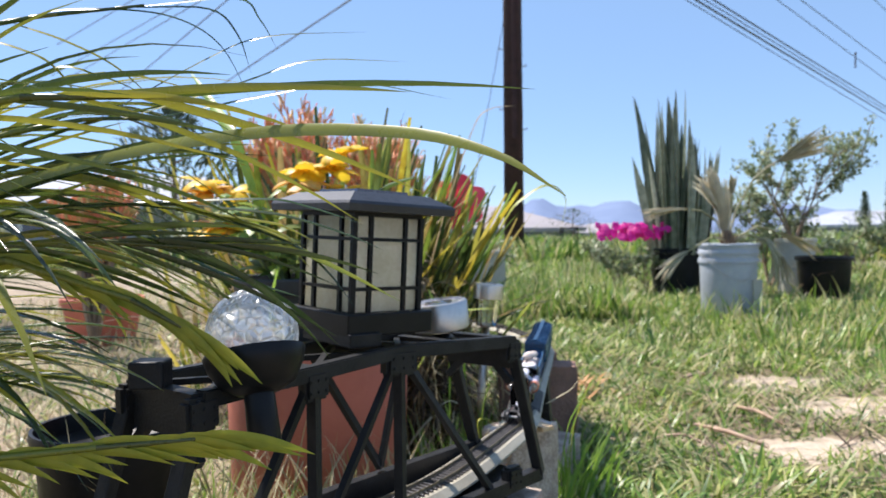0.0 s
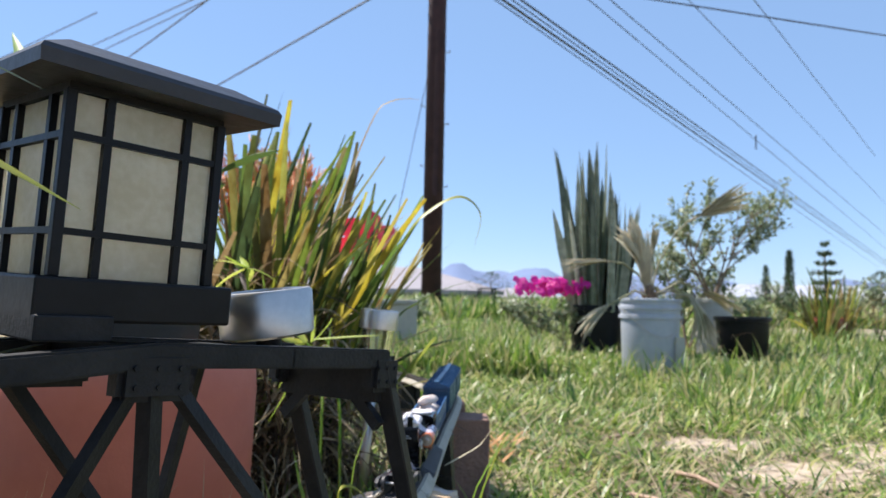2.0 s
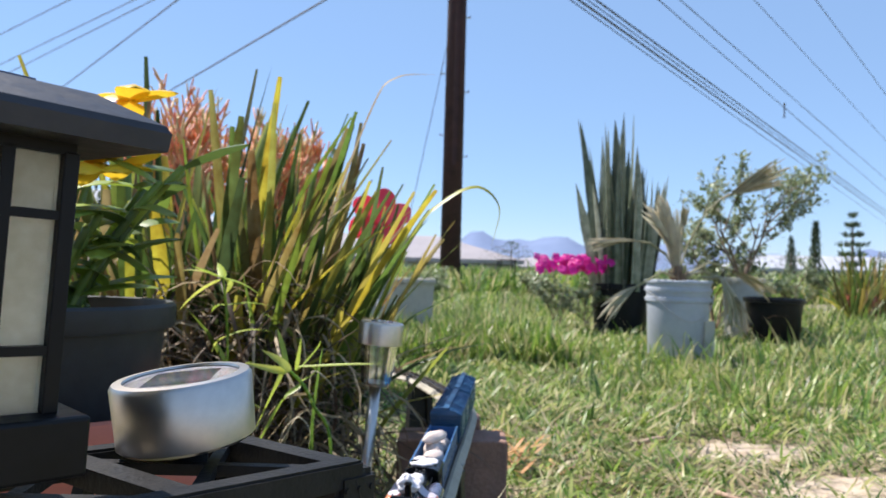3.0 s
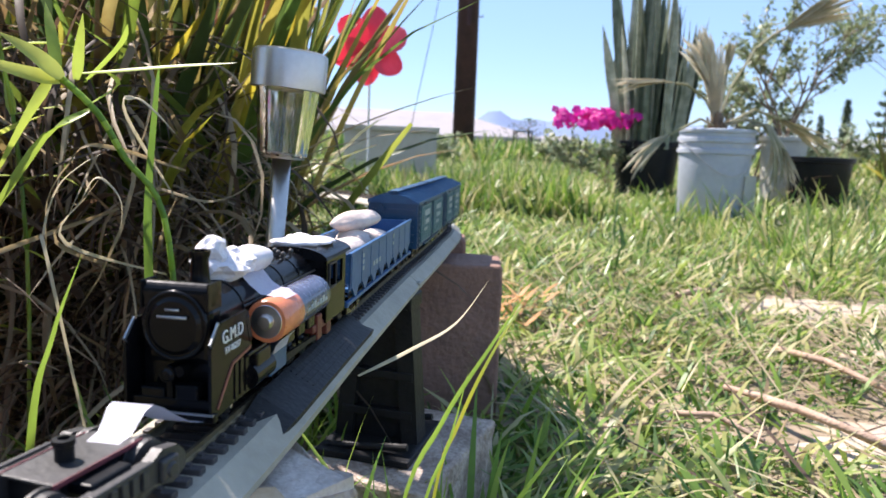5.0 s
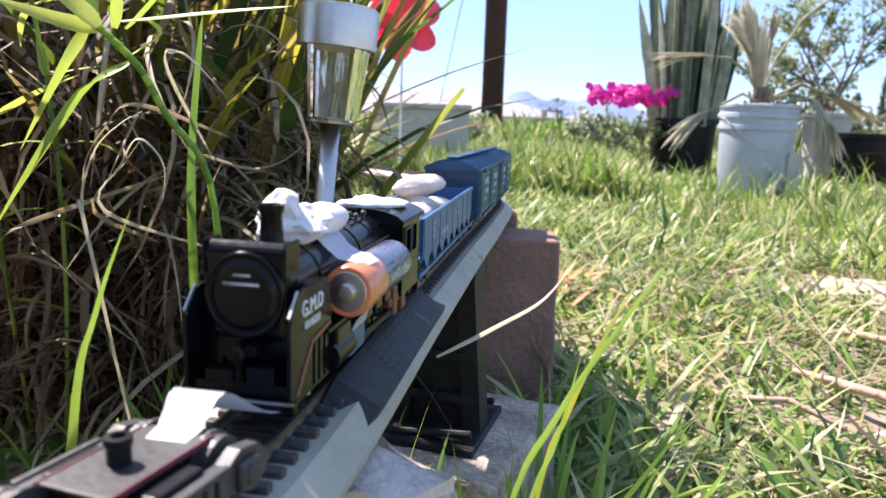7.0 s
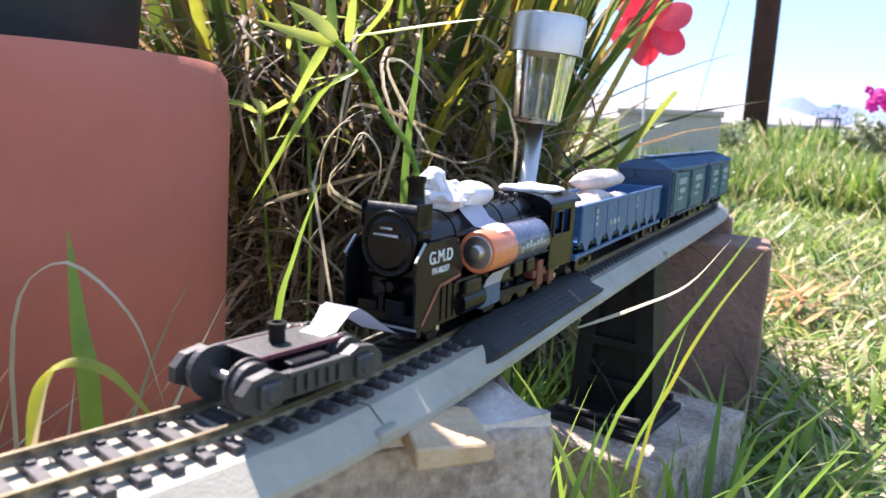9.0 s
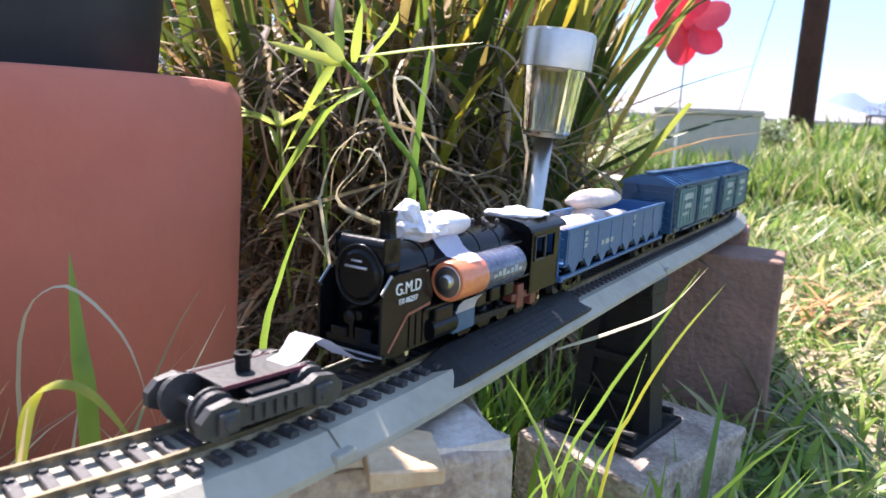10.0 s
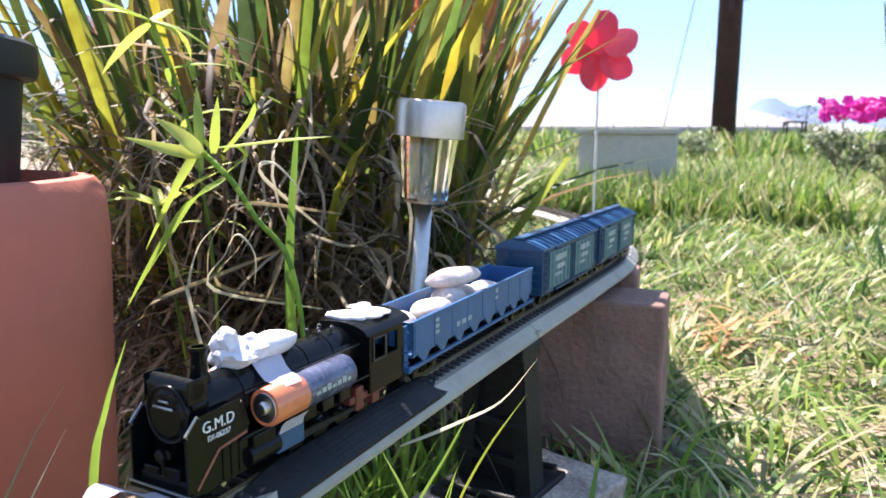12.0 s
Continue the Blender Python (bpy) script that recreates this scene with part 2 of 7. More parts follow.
wall_m = mat("house_stucco", (0.4, 0.39, 0.4), (0.34, 0.33, 0.33), 0.8, 0.9)
roof_m = mat("pale_roof", (0.33, 0.3, 0.31), (0.28, 0.26, 0.27), 0.8, 0.85)
greyroof_m = mat("grey_roof", (0.4, 0.42, 0.46), (0.33, 0.34, 0.38), 0.8, 0.85)
# the blue of distance haze is mixed into the hills' colour
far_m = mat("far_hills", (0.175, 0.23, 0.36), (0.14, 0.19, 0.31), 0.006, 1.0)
twig_m = mat("dry_twig", (0.55, 0.38, 0.28), (0.38, 0.25, 0.17), 40, 0.8, bump=0.4)
bark_m = mat("bark", (0.24, 0.17, 0.11), (0.14, 0.1, 0.07), 30, 0.9, bump=0.5)
fartree_m = mat("far_tree_leaf", W, SOFT, 1, 0.7, transl=0.2, ramp=[(0.05, 0.08, 0.05), (0.1, 0.14, 0.08), (0.16, 0.2, 0.12)])


def glass(name, colour=(1, 1, 1), rough=0.03, ior=1.45, bump=0.0, bscale=50, clear=1.0):
    m = bpy.data.materials.new(name)
    m.use_nodes = True
    p = m.node_tree.nodes["Principled BSDF"]
    p.inputs["Base Color"].default_value = (*colour, 1)
    p.inputs["Transmission Weight"].default_value = clear
    p.inputs["Roughness"].default_value = rough
    p.inputs["IOR"].default_value = ior
    if bump:
        v = m.node_tree.nodes.new("ShaderNodeTexVoronoi")
        v.feature = "DISTANCE_TO_EDGE"
        v.inputs["Scale"].default_value = bscale
        tc = m.node_tree.nodes.new("ShaderNodeTexCoord")
        m.node_tree.links.new(tc.outputs["Object"], v.inputs["Vector"])
        b = m.node_tree.nodes.new("ShaderNodeBump")
        b.inputs["Strength"].default_value = bump
        b.inputs["Distance"].default_value = 0.003
        m.node_tree.links.new(v.outputs[0], b.inputs["Height"])
        m.node_tree.links.new(b.outputs[0], p.inputs["Normal"])
    return m


clear_m = glass("clear_plastic", (0.95, 0.96, 0.94), 0.08)


def crackled():
    """Thin crackled glass: mostly clear, glossy, with white fracture lines."""
    m = bpy.data.materials.new("crackled_glass")
    m.use_nodes = True
    nt = m.node_tree
    n, ln = nt.nodes, nt.links
    tc, v, ns = n.new("ShaderNodeTexCoord"), n.new("ShaderNodeTexVoronoi"), n.new("ShaderNodeTexNoise")
    v.feature = "DISTANCE_TO_EDGE"
    v.inputs["Scale"].default_value, ns.inputs["Scale"].default_value = 150, 60
    ln.new(tc.outputs["Object"], v.inputs["Vector"])
    ln.new(tc.outputs["Object"], ns.inputs["Vector"])
    b = n.new("ShaderNodeBump")
    b.inputs["Strength"].default_value, b.inputs["Distance"].default_value = 0.9, 0.004
    ln.new(v.outputs[0], b.inputs["Height"])
    clear, gloss, milk = n.new("ShaderNodeBsdfTransparent"), n.new("ShaderNodeBsdfGlossy"), n.new("ShaderNodeBsdfTranslucent")
    clear.inputs[0].default_value = (0.9, 0.92, 0.92, 1)
    gloss.inputs["Roughness"].default_value = 0.12
    ln.new(b.outputs[0], gloss.inputs["Normal"])
    milk.inputs[0].default_value = (0.85, 0.87, 0.9, 1)
    line = n.new("ShaderNodeMapRange")
    line.inputs[1].default_value, line.inputs[2].default_value, line.inputs[3].default_value, line.inputs[4].default_value = 0.0, 0.14, 0.85, 0.42
    ln.new(v.outputs[0], line.inputs[0])
    one, two = n.new("ShaderNodeMixShader"), n.new("ShaderNodeMixShader")
    ln.new(line.outputs[0], one.inputs[0])
    ln.new(clear.outputs[0], one.inputs[1])
    ln.new(milk.outputs[0], one.inputs[2])
    two.inputs[0].default_value = 0.3
    ln.new(one.outputs[0], two.inputs[1])
    ln.new(gloss.outputs[0], two.inputs[2])
    ln.new(two.outputs[0], n["Material Output"].inputs[0])
    return m


crackle_m = crackled()


# ==== builders ====


def thing(name, m=None, label="", category="", group="", kind=""):
    """An Empty at the base of a thing."""
    ob = new(name)
    ob.empty_display_size = 0.02
    ob.matrix_world = m or Matrix()
    return tagged(ob, label, category, group, kind)


def part(name, bm, material, parent=None, label="", smooth=False):
    """One bmesh as one mesh object under a thing or a part, in the parent's own space."""
    me = bpy.data.meshes.new(name)
    bm.to_mesh(me)
    bm.free()
    for m in material if isinstance(material, (list, tuple)) else (material,):
        me.materials.append(m)
    if smooth:
        me.shade_smooth()
    ob = new(name, me)
    if parent:
        ob.parent = parent
    return tagged(ob, label)


def soup(name, verts, tris, material, parent=None, label="", smooth=False):
    """A mesh from arrays of vertices and triangles."""
    verts = np.asarray(verts, dtype=np.float32).reshape(-1, 3)
    tris = np.asarray(tris, dtype=np.int32).reshape(-1, 3)
    me = bpy.data.meshes.new(name)
    me.vertices.add(len(verts))
    me.vertices.foreach_set("co", verts.ravel())
    me.loops.add(tris.size)
    me.loops.foreach_set("vertex_index", tris.ravel())
    me.polygons.add(len(tris))
    me.polygons.foreach_set("loop_start", np.arange(0, tris.size, 3, dtype=np.int32))
    me.update(calc_edges=True)
    me.validate()
    me.materials.append(material)
    if smooth:
        me.shade_smooth()
    ob = new(name, me)
    if parent:
        ob.parent = parent
    return tagged(ob, label)


def box(bm, x0, x1, y0, y1, z0, z1, bevel=0.0, m=None):
    """A box, its edges rounded by bevel."""
    made = bmesh.ops.create_cube(bm, size=1.0)["verts"]
    bmesh.ops.transform(bm, verts=made, matrix=Matrix.LocRotScale(((x0 + x1) / 2, (y0 + y1) / 2, (z0 + z1) / 2), None, (abs(x1 - x0), abs(y1 - y0), abs(z1 - z0))))
    if bevel:
        r = bmesh.ops.bevel(bm, geom=list({e for v in made for e in v.link_edges}), offset=bevel, segments=2, affect="EDGES", profile=0.5)
        made = list({v for f in r["faces"] for v in f.verts} | {v for v in made if v.is_valid})
    if m:
        bmesh.ops.transform(bm, verts=made, matrix=m)
    return made


def rod(bm, p0, p1, r0, r1=None, n=12, ends=True):
    """A cylinder or cone from p0 to p1."""
    p0, p1 = Vector(p0), Vector(p1)
    d = p1 - p0
    m = Matrix.Translation((p0 + p1) / 2) @ d.to_track_quat("Z", "Y").to_matrix().to_4x4()
    return bmesh.ops.create_cone(bm, cap_ends=ends, segments=n, radius1=r0, radius2=r0 if r1 is None else r1, depth=d.length, matrix=m)["verts"]


def bar(bm, p0, p1, w, h, up=(0, 0, 1)):
    """A rectangular bar from p0 to p1, w across and h along up."""
    p0, p1 = Vector(p0), Vector(p1)
    d = p1 - p0
    y = d.normalized()
    x = y.cross(Vector(up)).normalized()
    z = x.cross(y)
    m = Matrix((x, y, z)).transposed().to_4x4()
    m.translation = (p0 + p1) / 2
    made = bmesh.ops.create_cube(bm, size=1.0)["verts"]
    bmesh.ops.transform(bm, verts=made, matrix=m @ Matrix.Diagonal((w, d.length, h, 1)))
    return made


def lathe(bm, profile, n=40, closed=False):
    """Turns a profile of (radius, z) round the z axis."""
    rings = []
    for r, z in profile:
        if r < 1e-6:
            rings.append([bm.verts.new((0, 0, z))])
        else:
            rings.append([bm.verts.new((r * math.cos(2 * math.pi * i / n), r * math.sin(2 * math.pi * i / n), z)) for i in range(n)])
    for a, b in zip(rings, rings[1:]):
        for i in range(n):
            j = (i + 1) % n
            if len(a) == 1 and len(b) > 1:
                bm.faces.new((a[0], b[j], b[i])[::-1])
            elif len(b) == 1 and len(a) > 1:
                bm.faces.new((a[i], a[j], b[0]))
            elif len(a) > 1:
                bm.faces.new((a[i], a[j], b[j], b[i]))
    bmesh.ops.recalc_face_normals(bm, faces=bm.faces)
    return bm


def turned(name, profile, material, parent, n=40, label="", m=None):
    bm = lathe(bmesh.new(), profile, n)
    if m:
        bmesh.ops.transform(bm, verts=bm.verts, matrix=m)
    ob = part(name, bm, material, parent, label, smooth=True)
    ob.data.set_sharp_from_angle(angle=radians(40))
    return ob


def boxes(name, items, material, parent, label="", bevel=0.0):
    bm = bmesh.new()
    for it in items:
        box(bm, *it, bevel=bevel)
    return part(name, bm, material, parent, label)


def blades(rng, base, yaw, length, width, lean, droop, segs=4, twist=0.6):
    """Many grass blades as arrays: each starts at base, leans towards yaw and droops."""
    n = len(base)
    s = np.linspace(0, 1, segs + 1)
    th = lean[:, None] + droop[:, None] * s[None, :] ** 1.4
    step = length[:, None] / segs
    hor = np.concatenate([np.zeros((n, 1)), np.cumsum(np.sin((th[:, 1:] + th[:, :-1]) / 2) * step, 1)], 1)
    ver = np.concatenate([np.zeros((n, 1)), np.cumsum(np.cos((th[:, 1:] + th[:, :-1]) / 2) * step, 1)], 1)
    c, q = np.cos(yaw)[:, None], np.sin(yaw)[:, None]
    mid = np.stack([base[:, 0:1] + hor * c, base[:, 1:2] + hor * q, base[:, 2:3] + ver], 2)
    ang = yaw + math.pi / 2 + rng.normal(0, twist, n)
    side = np.stack([np.cos(ang), np.sin(ang), np.zeros(n)], 1)[:, None, :]
    w = (width[:, None] * np.clip(1.15 - s ** 2.2 * 1.15, 0.02, 1) * np.clip(0.55 + s * 2, 0, 1))[:, :, None] / 2
    left, right = mid - side * w, mid + side * w
    v = np.stack([left, right], 2).reshape(n, -1, 3)
    k = 2 * (segs + 1)
    tri = []
    for i in range(segs):
        a = 2 * i
        tri += [(a, a + 1, a + 3), (a, a + 3, a + 2)]
    tri = np.array(tri)[None] + (np.arange(n) * k)[:, None, None]
    return v.reshape(-1, 3), tri.reshape(-1, 3)


class Strips:
    """Collects long leaves, each a folded ribbon along a curve."""

    def __init__(self):
        self.v, self.t = [], []

    def add(self, pts, width, side, fold=0.25, shape=None):
        pts = [Vector(p) for p in pts]
        n = len(pts)
        o = len(self.v)
        for i, p in enumerate(pts):
            s = i / (n - 1)
            w = width * (shape(s) if shape else max(0.03, min(1, 0.5 + 3 * s) * (1 - s ** 3)))
            d = (pts[min(i + 1, n - 1)] - pts[max(i - 1, 0)]).normalized()
            sd = Vector(side)
            sd = (sd - d * sd.dot(d)).normalized()
            up = sd.cross(d)
            self.v += [p - sd * w / 2 + up * w * fold, p, p + sd * w / 2 + up * w * fold]
            if i:
                a = o + 3 * (i - 1)
                self.t += [(a, a + 1, a + 4), (a, a + 4, a + 3), (a + 1, a + 2, a + 5), (a + 1, a + 5, a + 4)]

    def make(self, name, material, parent=None, label=""):
        return soup(name, np.array([tuple(v) for v in self.v]), np.array(self.t), material, parent, label, smooth=True)


class Tubes:
    """Collects thin tapering twigs as one mesh."""

    def __init__(self, n=5):
        self.v, self.t, self.n = [], [], n

    def add(self, p, q, r0, r1):
        p, q = Vector(p), Vector(q)
        d = (q - p).normalized()
        a = d.cross(Vector((0.31, 0.2, 0.93))).normalized()
        b = d.cross(a)
        o, n = len(self.v), self.n
        for c, r in ((p, r0), (q, r1)):
            for i in range(n):
                w = 2 * math.pi * i / n
                self.v.append(c + a * r * math.cos(w) + b * r * math.sin(w))
        for i in range(n):
            j = (i + 1) % n
            self.t += [(o + i, o + j, o + n + j), (o + i, o + n + j, o + n + i)]
        self.v.append(q + d * r1 * 0.6)
        for i in range(n):
            self.t.append((o + n + i, o + n + (i + 1) % n, o + 2 * n))

    def make(self, name, material, parent=None, label="", kind=""):
        return tagged(soup(name, np.array([tuple(v) for v in self.v]), np.array(self.t), material, parent, label, smooth=True), kind=kind)


def arc(p, d, length, droop, n=7, sway=0.0):
    """A curve that starts at p along d and falls by droop radians along its length."""
    p, d = Vector(p), Vector(d).normalized()
    out = [p.copy()]
    axis = d.cross(Vector((0, 0, 1)))
    axis = axis.normalized() if axis.length > 1e-4 else Vector((1, 0, 0))
    for i in range(n - 1):
        d = Matrix.Rotation(-droop / (n - 1), 3, axis) @ d
        d = Matrix.Rotation(sway / (n - 1), 3, "Z") @ d
        p = p + d * length / (n - 1)
        out.append(p.copy())
    return out


def curve(pts, n=5):
    """A smooth run of points through a few."""
    P = [Vector(p) for p in pts]
    P = [P[0] * 2 - P[1]] + P + [P[-1] * 2 - P[-2]]
    out = []
    for i in range(1, len(P) - 2):
        a, b, c, d = P[i - 1:i + 3]
        for k in range(n):
            t = k / n
            out.append(0.5 * ((2 * b) + (c - a) * t + (2 * a - 5 * b + 4 * c - d) * t * t + (3 * b - a - 3 * c + d) * t ** 3))
    return out + [P[-2]]


def letters(text, size, material, parent, m, depth=0.0002):
    """Raised lettering as a mesh."""
    cu = bpy.data.curves.new("lettering", "FONT")
    cu.body, cu.size, cu.extrude, cu.align_x = text, size, depth, "CENTER"
    tmp = new("lettering_curve", cu)
    me = bpy.data.meshes.new_from_object(tmp.evaluated_get(bpy.context.evaluated_depsgraph_get()))
    bpy.data.objects.remove(tmp)
    me.materials.clear()
    me.materials.append(material)
    ob = new("lettering", me)
    ob.parent, ob.matrix_basis = parent, m
    return tagged(ob, "white lettering")


rng = np.random.default_rng(7)
GROUND = 0.03


def ground_z(x, y):
    """Height of the ground, nearly flat with a gentle rise."""
    return GROUND + 0.012 * np.clip((np.asarray(y) - 2.2), 0, 12) * np.clip(1 - (np.asarray(y) - 3) / 60, 0, 1) + 0.008 * np.sin(np.asarray(x) * 3.1 + 0.5) * np.sin(np.asarray(y) * 2.3)

# ==== setting ====


def build_ground():
    xs = np.concatenate([np.linspace(-900, -12, 8), np.linspace(-10, 10, 81), np.linspace(12, 900, 8)])
    ys = np.concatenate([np.linspace(-60, -2, 5), np.linspace(-1.5, 14, 70), np.linspace(16, 900, 10)])
    X, Y = np.meshgrid(xs, ys)
    Z = ground_z(X, Y)
    v = np.stack([X, Y, Z], 2).reshape(-1, 3)
    nx = len(xs)
    tris = []
    for j in range(len(ys) - 1):
        for i in range(nx - 1):
            a = j * nx + i
            tris += [(a, a + 1, a + nx + 1), (a, a + nx + 1, a + nx)]
    ob = soup("ground", v, tris, soil_m, smooth=True)
    return tagged(ob, "dry brown garden soil with straw and thin turf", "ground", kind="structure")


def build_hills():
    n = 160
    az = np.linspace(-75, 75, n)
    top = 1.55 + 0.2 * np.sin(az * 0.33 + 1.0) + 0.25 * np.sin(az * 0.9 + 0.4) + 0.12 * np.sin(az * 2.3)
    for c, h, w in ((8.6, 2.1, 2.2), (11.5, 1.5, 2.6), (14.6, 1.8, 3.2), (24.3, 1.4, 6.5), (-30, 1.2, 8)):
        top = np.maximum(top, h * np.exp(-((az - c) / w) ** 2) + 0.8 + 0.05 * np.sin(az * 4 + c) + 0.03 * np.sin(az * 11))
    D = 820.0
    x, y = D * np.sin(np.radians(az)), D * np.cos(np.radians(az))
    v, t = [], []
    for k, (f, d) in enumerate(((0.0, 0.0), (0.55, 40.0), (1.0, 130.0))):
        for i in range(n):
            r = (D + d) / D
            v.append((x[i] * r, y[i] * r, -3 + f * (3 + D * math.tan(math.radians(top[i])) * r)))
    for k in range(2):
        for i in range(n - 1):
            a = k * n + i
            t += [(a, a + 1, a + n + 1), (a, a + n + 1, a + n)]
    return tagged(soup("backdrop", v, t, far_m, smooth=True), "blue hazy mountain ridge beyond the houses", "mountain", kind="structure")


def house(name, x, y, w, d, h, rise, yaw, roof, label):
    th = thing(name, pose(x, y, 0.2, 0, 0, yaw), label, "house")
    bm = bmesh.new()
    box(bm, -w / 2, w / 2, -d / 2, d / 2, -0.5, h)
    part("wall", bm, wall_m, th)
    bm = bmesh.new()
    o = 0.5
    pr = [(-w / 2 - o, -d / 2 - o, h - 0.1), (w / 2 + o, -d / 2 - o, h - 0.1), (w / 2 + o, d / 2 + o, h - 0.1), (-w / 2 - o, d / 2 + o, h - 0.1), (-w / 2 + d * 0.35, 0, h + rise), (w / 2 - d * 0.35, 0, h + rise)]
    b = [bm.verts.new(p) for p in pr]
    t = [bm.verts.new((p[0], p[1], p[2] + 0.18)) for p in pr]
    for s in (b, t):
        for f in ((0, 1, 5, 4), (1, 2, 5), (2, 3, 4, 5), (3, 0, 4)):
            bm.faces.new([s[i] for i in f])
    for i in range(4):
        bm.faces.new((b[i], b[(i + 1) % 4], t[(i + 1) % 4], t[i]))
    bmesh.ops.recalc_face_normals(bm, faces=bm.faces)
    part("roof", bm, roof, th)
    for k in (-0.3, 0.05, 0.34):
        win = boxes("window", [(k * w - 0.6, k * w + 0.6, -d / 2 - 0.06, -d / 2 + 0.02, h * 0.4, h * 0.82)], white_m, th)
        boxes("pane", [(k * w - 0.5, k * w + 0.5, -d / 2 - 0.075, -d / 2 - 0.055, h * 0.44, h * 0.79)], sleeve_m, win)
    return th


build_ground()
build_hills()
house("house", 0.4, 37.0, 12.0, 7.7, 0.5, 1.05, 3, roof_m, "single-storey house with a pale pink-grey hip roof")
house("house", 9.2, 39.0, 4.0, 4.0, 0.25, 0.4, -6, roof_m, "low white outbuilding with a flat pale roof")
house("house", -9.5, 19.0, 11.0, 6.0, 1.0, 0.75, 12, greyroof_m, "pale stucco house with a grey shingle roof")
house("house", 30.0, 46.0, 12.0, 7.0, 0.6, 0.8, -20, greyroof_m, "distant low house with a grey roof")


def build_pole():
    th = thing("utility_pole", pose(1.27, 11.1, 0), "dark brown creosoted wooden utility pole with metal steps", "utility pole")
    bm = bmesh.new()
    rod(bm, (0, 0, -0.3), (0, 0, 9.5), 0.152, 0.125, 24)
    part("shaft", bm, pole_m, th, smooth=True)
    for i, (z, s) in enumerate(((3.25, -1), (3.0, 1), (2.35, -1), (2.05, 1), (4.1, 1))):
        bm = bmesh.new()
        rod(bm, (s * 0.13, 0, z), (s * 0.2, 0, z), 0.008, n=8)
        rod(bm, (s * 0.2, 0, z - 0.01), (s * 0.2, 0, z + 0.03), 0.008, n=8)
        part("pole_step", bm, wire_m, th)
    bm = bmesh.new()
    box(bm, -0.03, 0.03, -0.17, -0.14, 1.9, 4.4)
    part("ground_wire_moulding", bm, pole_m, th)
    bm = bmesh.new()
    box(bm, -0.9, 0.9, -0.2, -0.12, 8.4, 8.55, 0.01)
    part("crossarm", bm, pole_m, th)
    bm = bmesh.new()
    rod(bm, (-0.12, 0.0, 3.75), (-0.81, 0.0, 0.1), 0.005, n=6)
    part("guy_wire", bm, cable_m, th)


def cable(p0, p1, r, sag=0.15, ext=0.6):
    p0, p1 = Vector(p0), Vector(p1)
    d = p1 - p0
    p0, p1 = p0 - d * ext, p1 + d * ext
    bm = bmesh.new()
    n = 14
    rings = []
    sd = d.cross(Vector((0, 0, 1))).normalized()
    for i in range(n + 1):
        s = i / n
        c = p0.lerp(p1, s) - Vector((0, 0, sag * 4 * (0.25 - (s - 0.5) ** 2)))
        rings.append([bm.verts.new(c + sd * r * math.cos(a) + Vector((0, 0, r * math.sin(a)))) for a in (0.5, 2.07, 3.64, 5.2)])
    for a, b in zip(rings, rings[1:]):
        for i in range(4):
            bm.faces.new((a[i], a[(i + 1) % 4], b[(i + 1) % 4], b[i]))
    return tagged(part("overhead_cable", bm, cable_m), "thin dark overhead power cable against the sky", "cable", "overhead cables")


build_pole()
for p0, p1, r in (((5.0, 17.7, 7.0), (54.6, 72.2, 7.0), 0.026), ((5.25, 17.8, 7.05), (52.6, 69.6, 7.05), 0.014), ((5.5, 17.9, 7.1), (51.2, 67.7, 7.1), 0.022),
                  ((4.9, 18.2, 7.2), (60.0, 80.0, 7.2), 0.014), ((8.1, 20.4, 8.2), (47.9, 63.4, 8.2), 0.013), ((8.7, 20.3, 8.2), (40.4, 53.6, 8.2), 0.013),
                  ((10.4, 19.4, 8.0), (28.3, 37.7, 8.0), 0.009), ((12.0, 19.1, 8.0), (20.9, 28.1, 8.0), 0.009), ((-1.2, 18.8, 7.0), (-10.0, 33.3, 7.0), 0.02),
                  ((-4.9, 19.4, 7.0), (-12.2, 30.4, 7.0), 0.016), ((-5.5, 19.5, 7.0), (-12.4, 27.4, 7.0), 0.011), ((-6.1, 19.7, 7.0), (-11.7, 25.8, 7.0), 0.011),
                  ((-7.8, 20.0, 7.0), (-10.7, 23.0, 7.0), 0.011),
                  ((2.0, 18.62, 9.0), (30.0, 23.04, 9.0), 0.022)):
    ob = cable(p0, p1, r * 1.25, 0.0)
    if p0[0] == 8.7:
        bm = bmesh.new()
        rod(bm, (18.6, 31.5, 7.6), (18.6, 31.5, 8.25), 0.03, n=6)
        for z in (7.62, 8.2):
            bmesh.ops.create_uvsphere(bm, u_segments=10, v_segments=6, radius=0.05, matrix=Matrix.Translation((18.6, 31.5, z)))
        part("cable_spacer", bm, cable_m, ob)
# ==== track ====
TRACK = [(-0.36, 0.5), (-0.27, 0.62), (-0.13, 0.79), (0.0, 0.948), (0.0875, 1.12), (0.119, 1.2), (0.1535, 1.365), (0.188, 1.53), (0.2225, 1.69), (0.25, 1.84), (0.247, 1.97), (0.205, 2.16), (0.12, 2.33), (0.0, 2.46)]
BED = 0.205
RAIL = BED + 0.0135


def spline(points, step=0.004):
    out = []
    P = [Vector((*p, 0)) for p in points]
    P = [P[0] * 2 - P[1]] + P + [P[-1] * 2 - P[-2]]
    for i in range(1, len(P) - 2):
        a, b, c, d = P[i - 1:i + 3]
        n = max(2, int((c - b).length / step))
        for k in range(n):
            t = k / n
            out.append(0.5 * ((2 * b) + (c - a) * t + (2 * a - 5 * b + 4 * c - d) * t * t + (3 * b - a - 3 * c + d) * t ** 3))
    out.append(P[-2])
    return out


LINE = spline(TRACK)
DIST = [0.0]
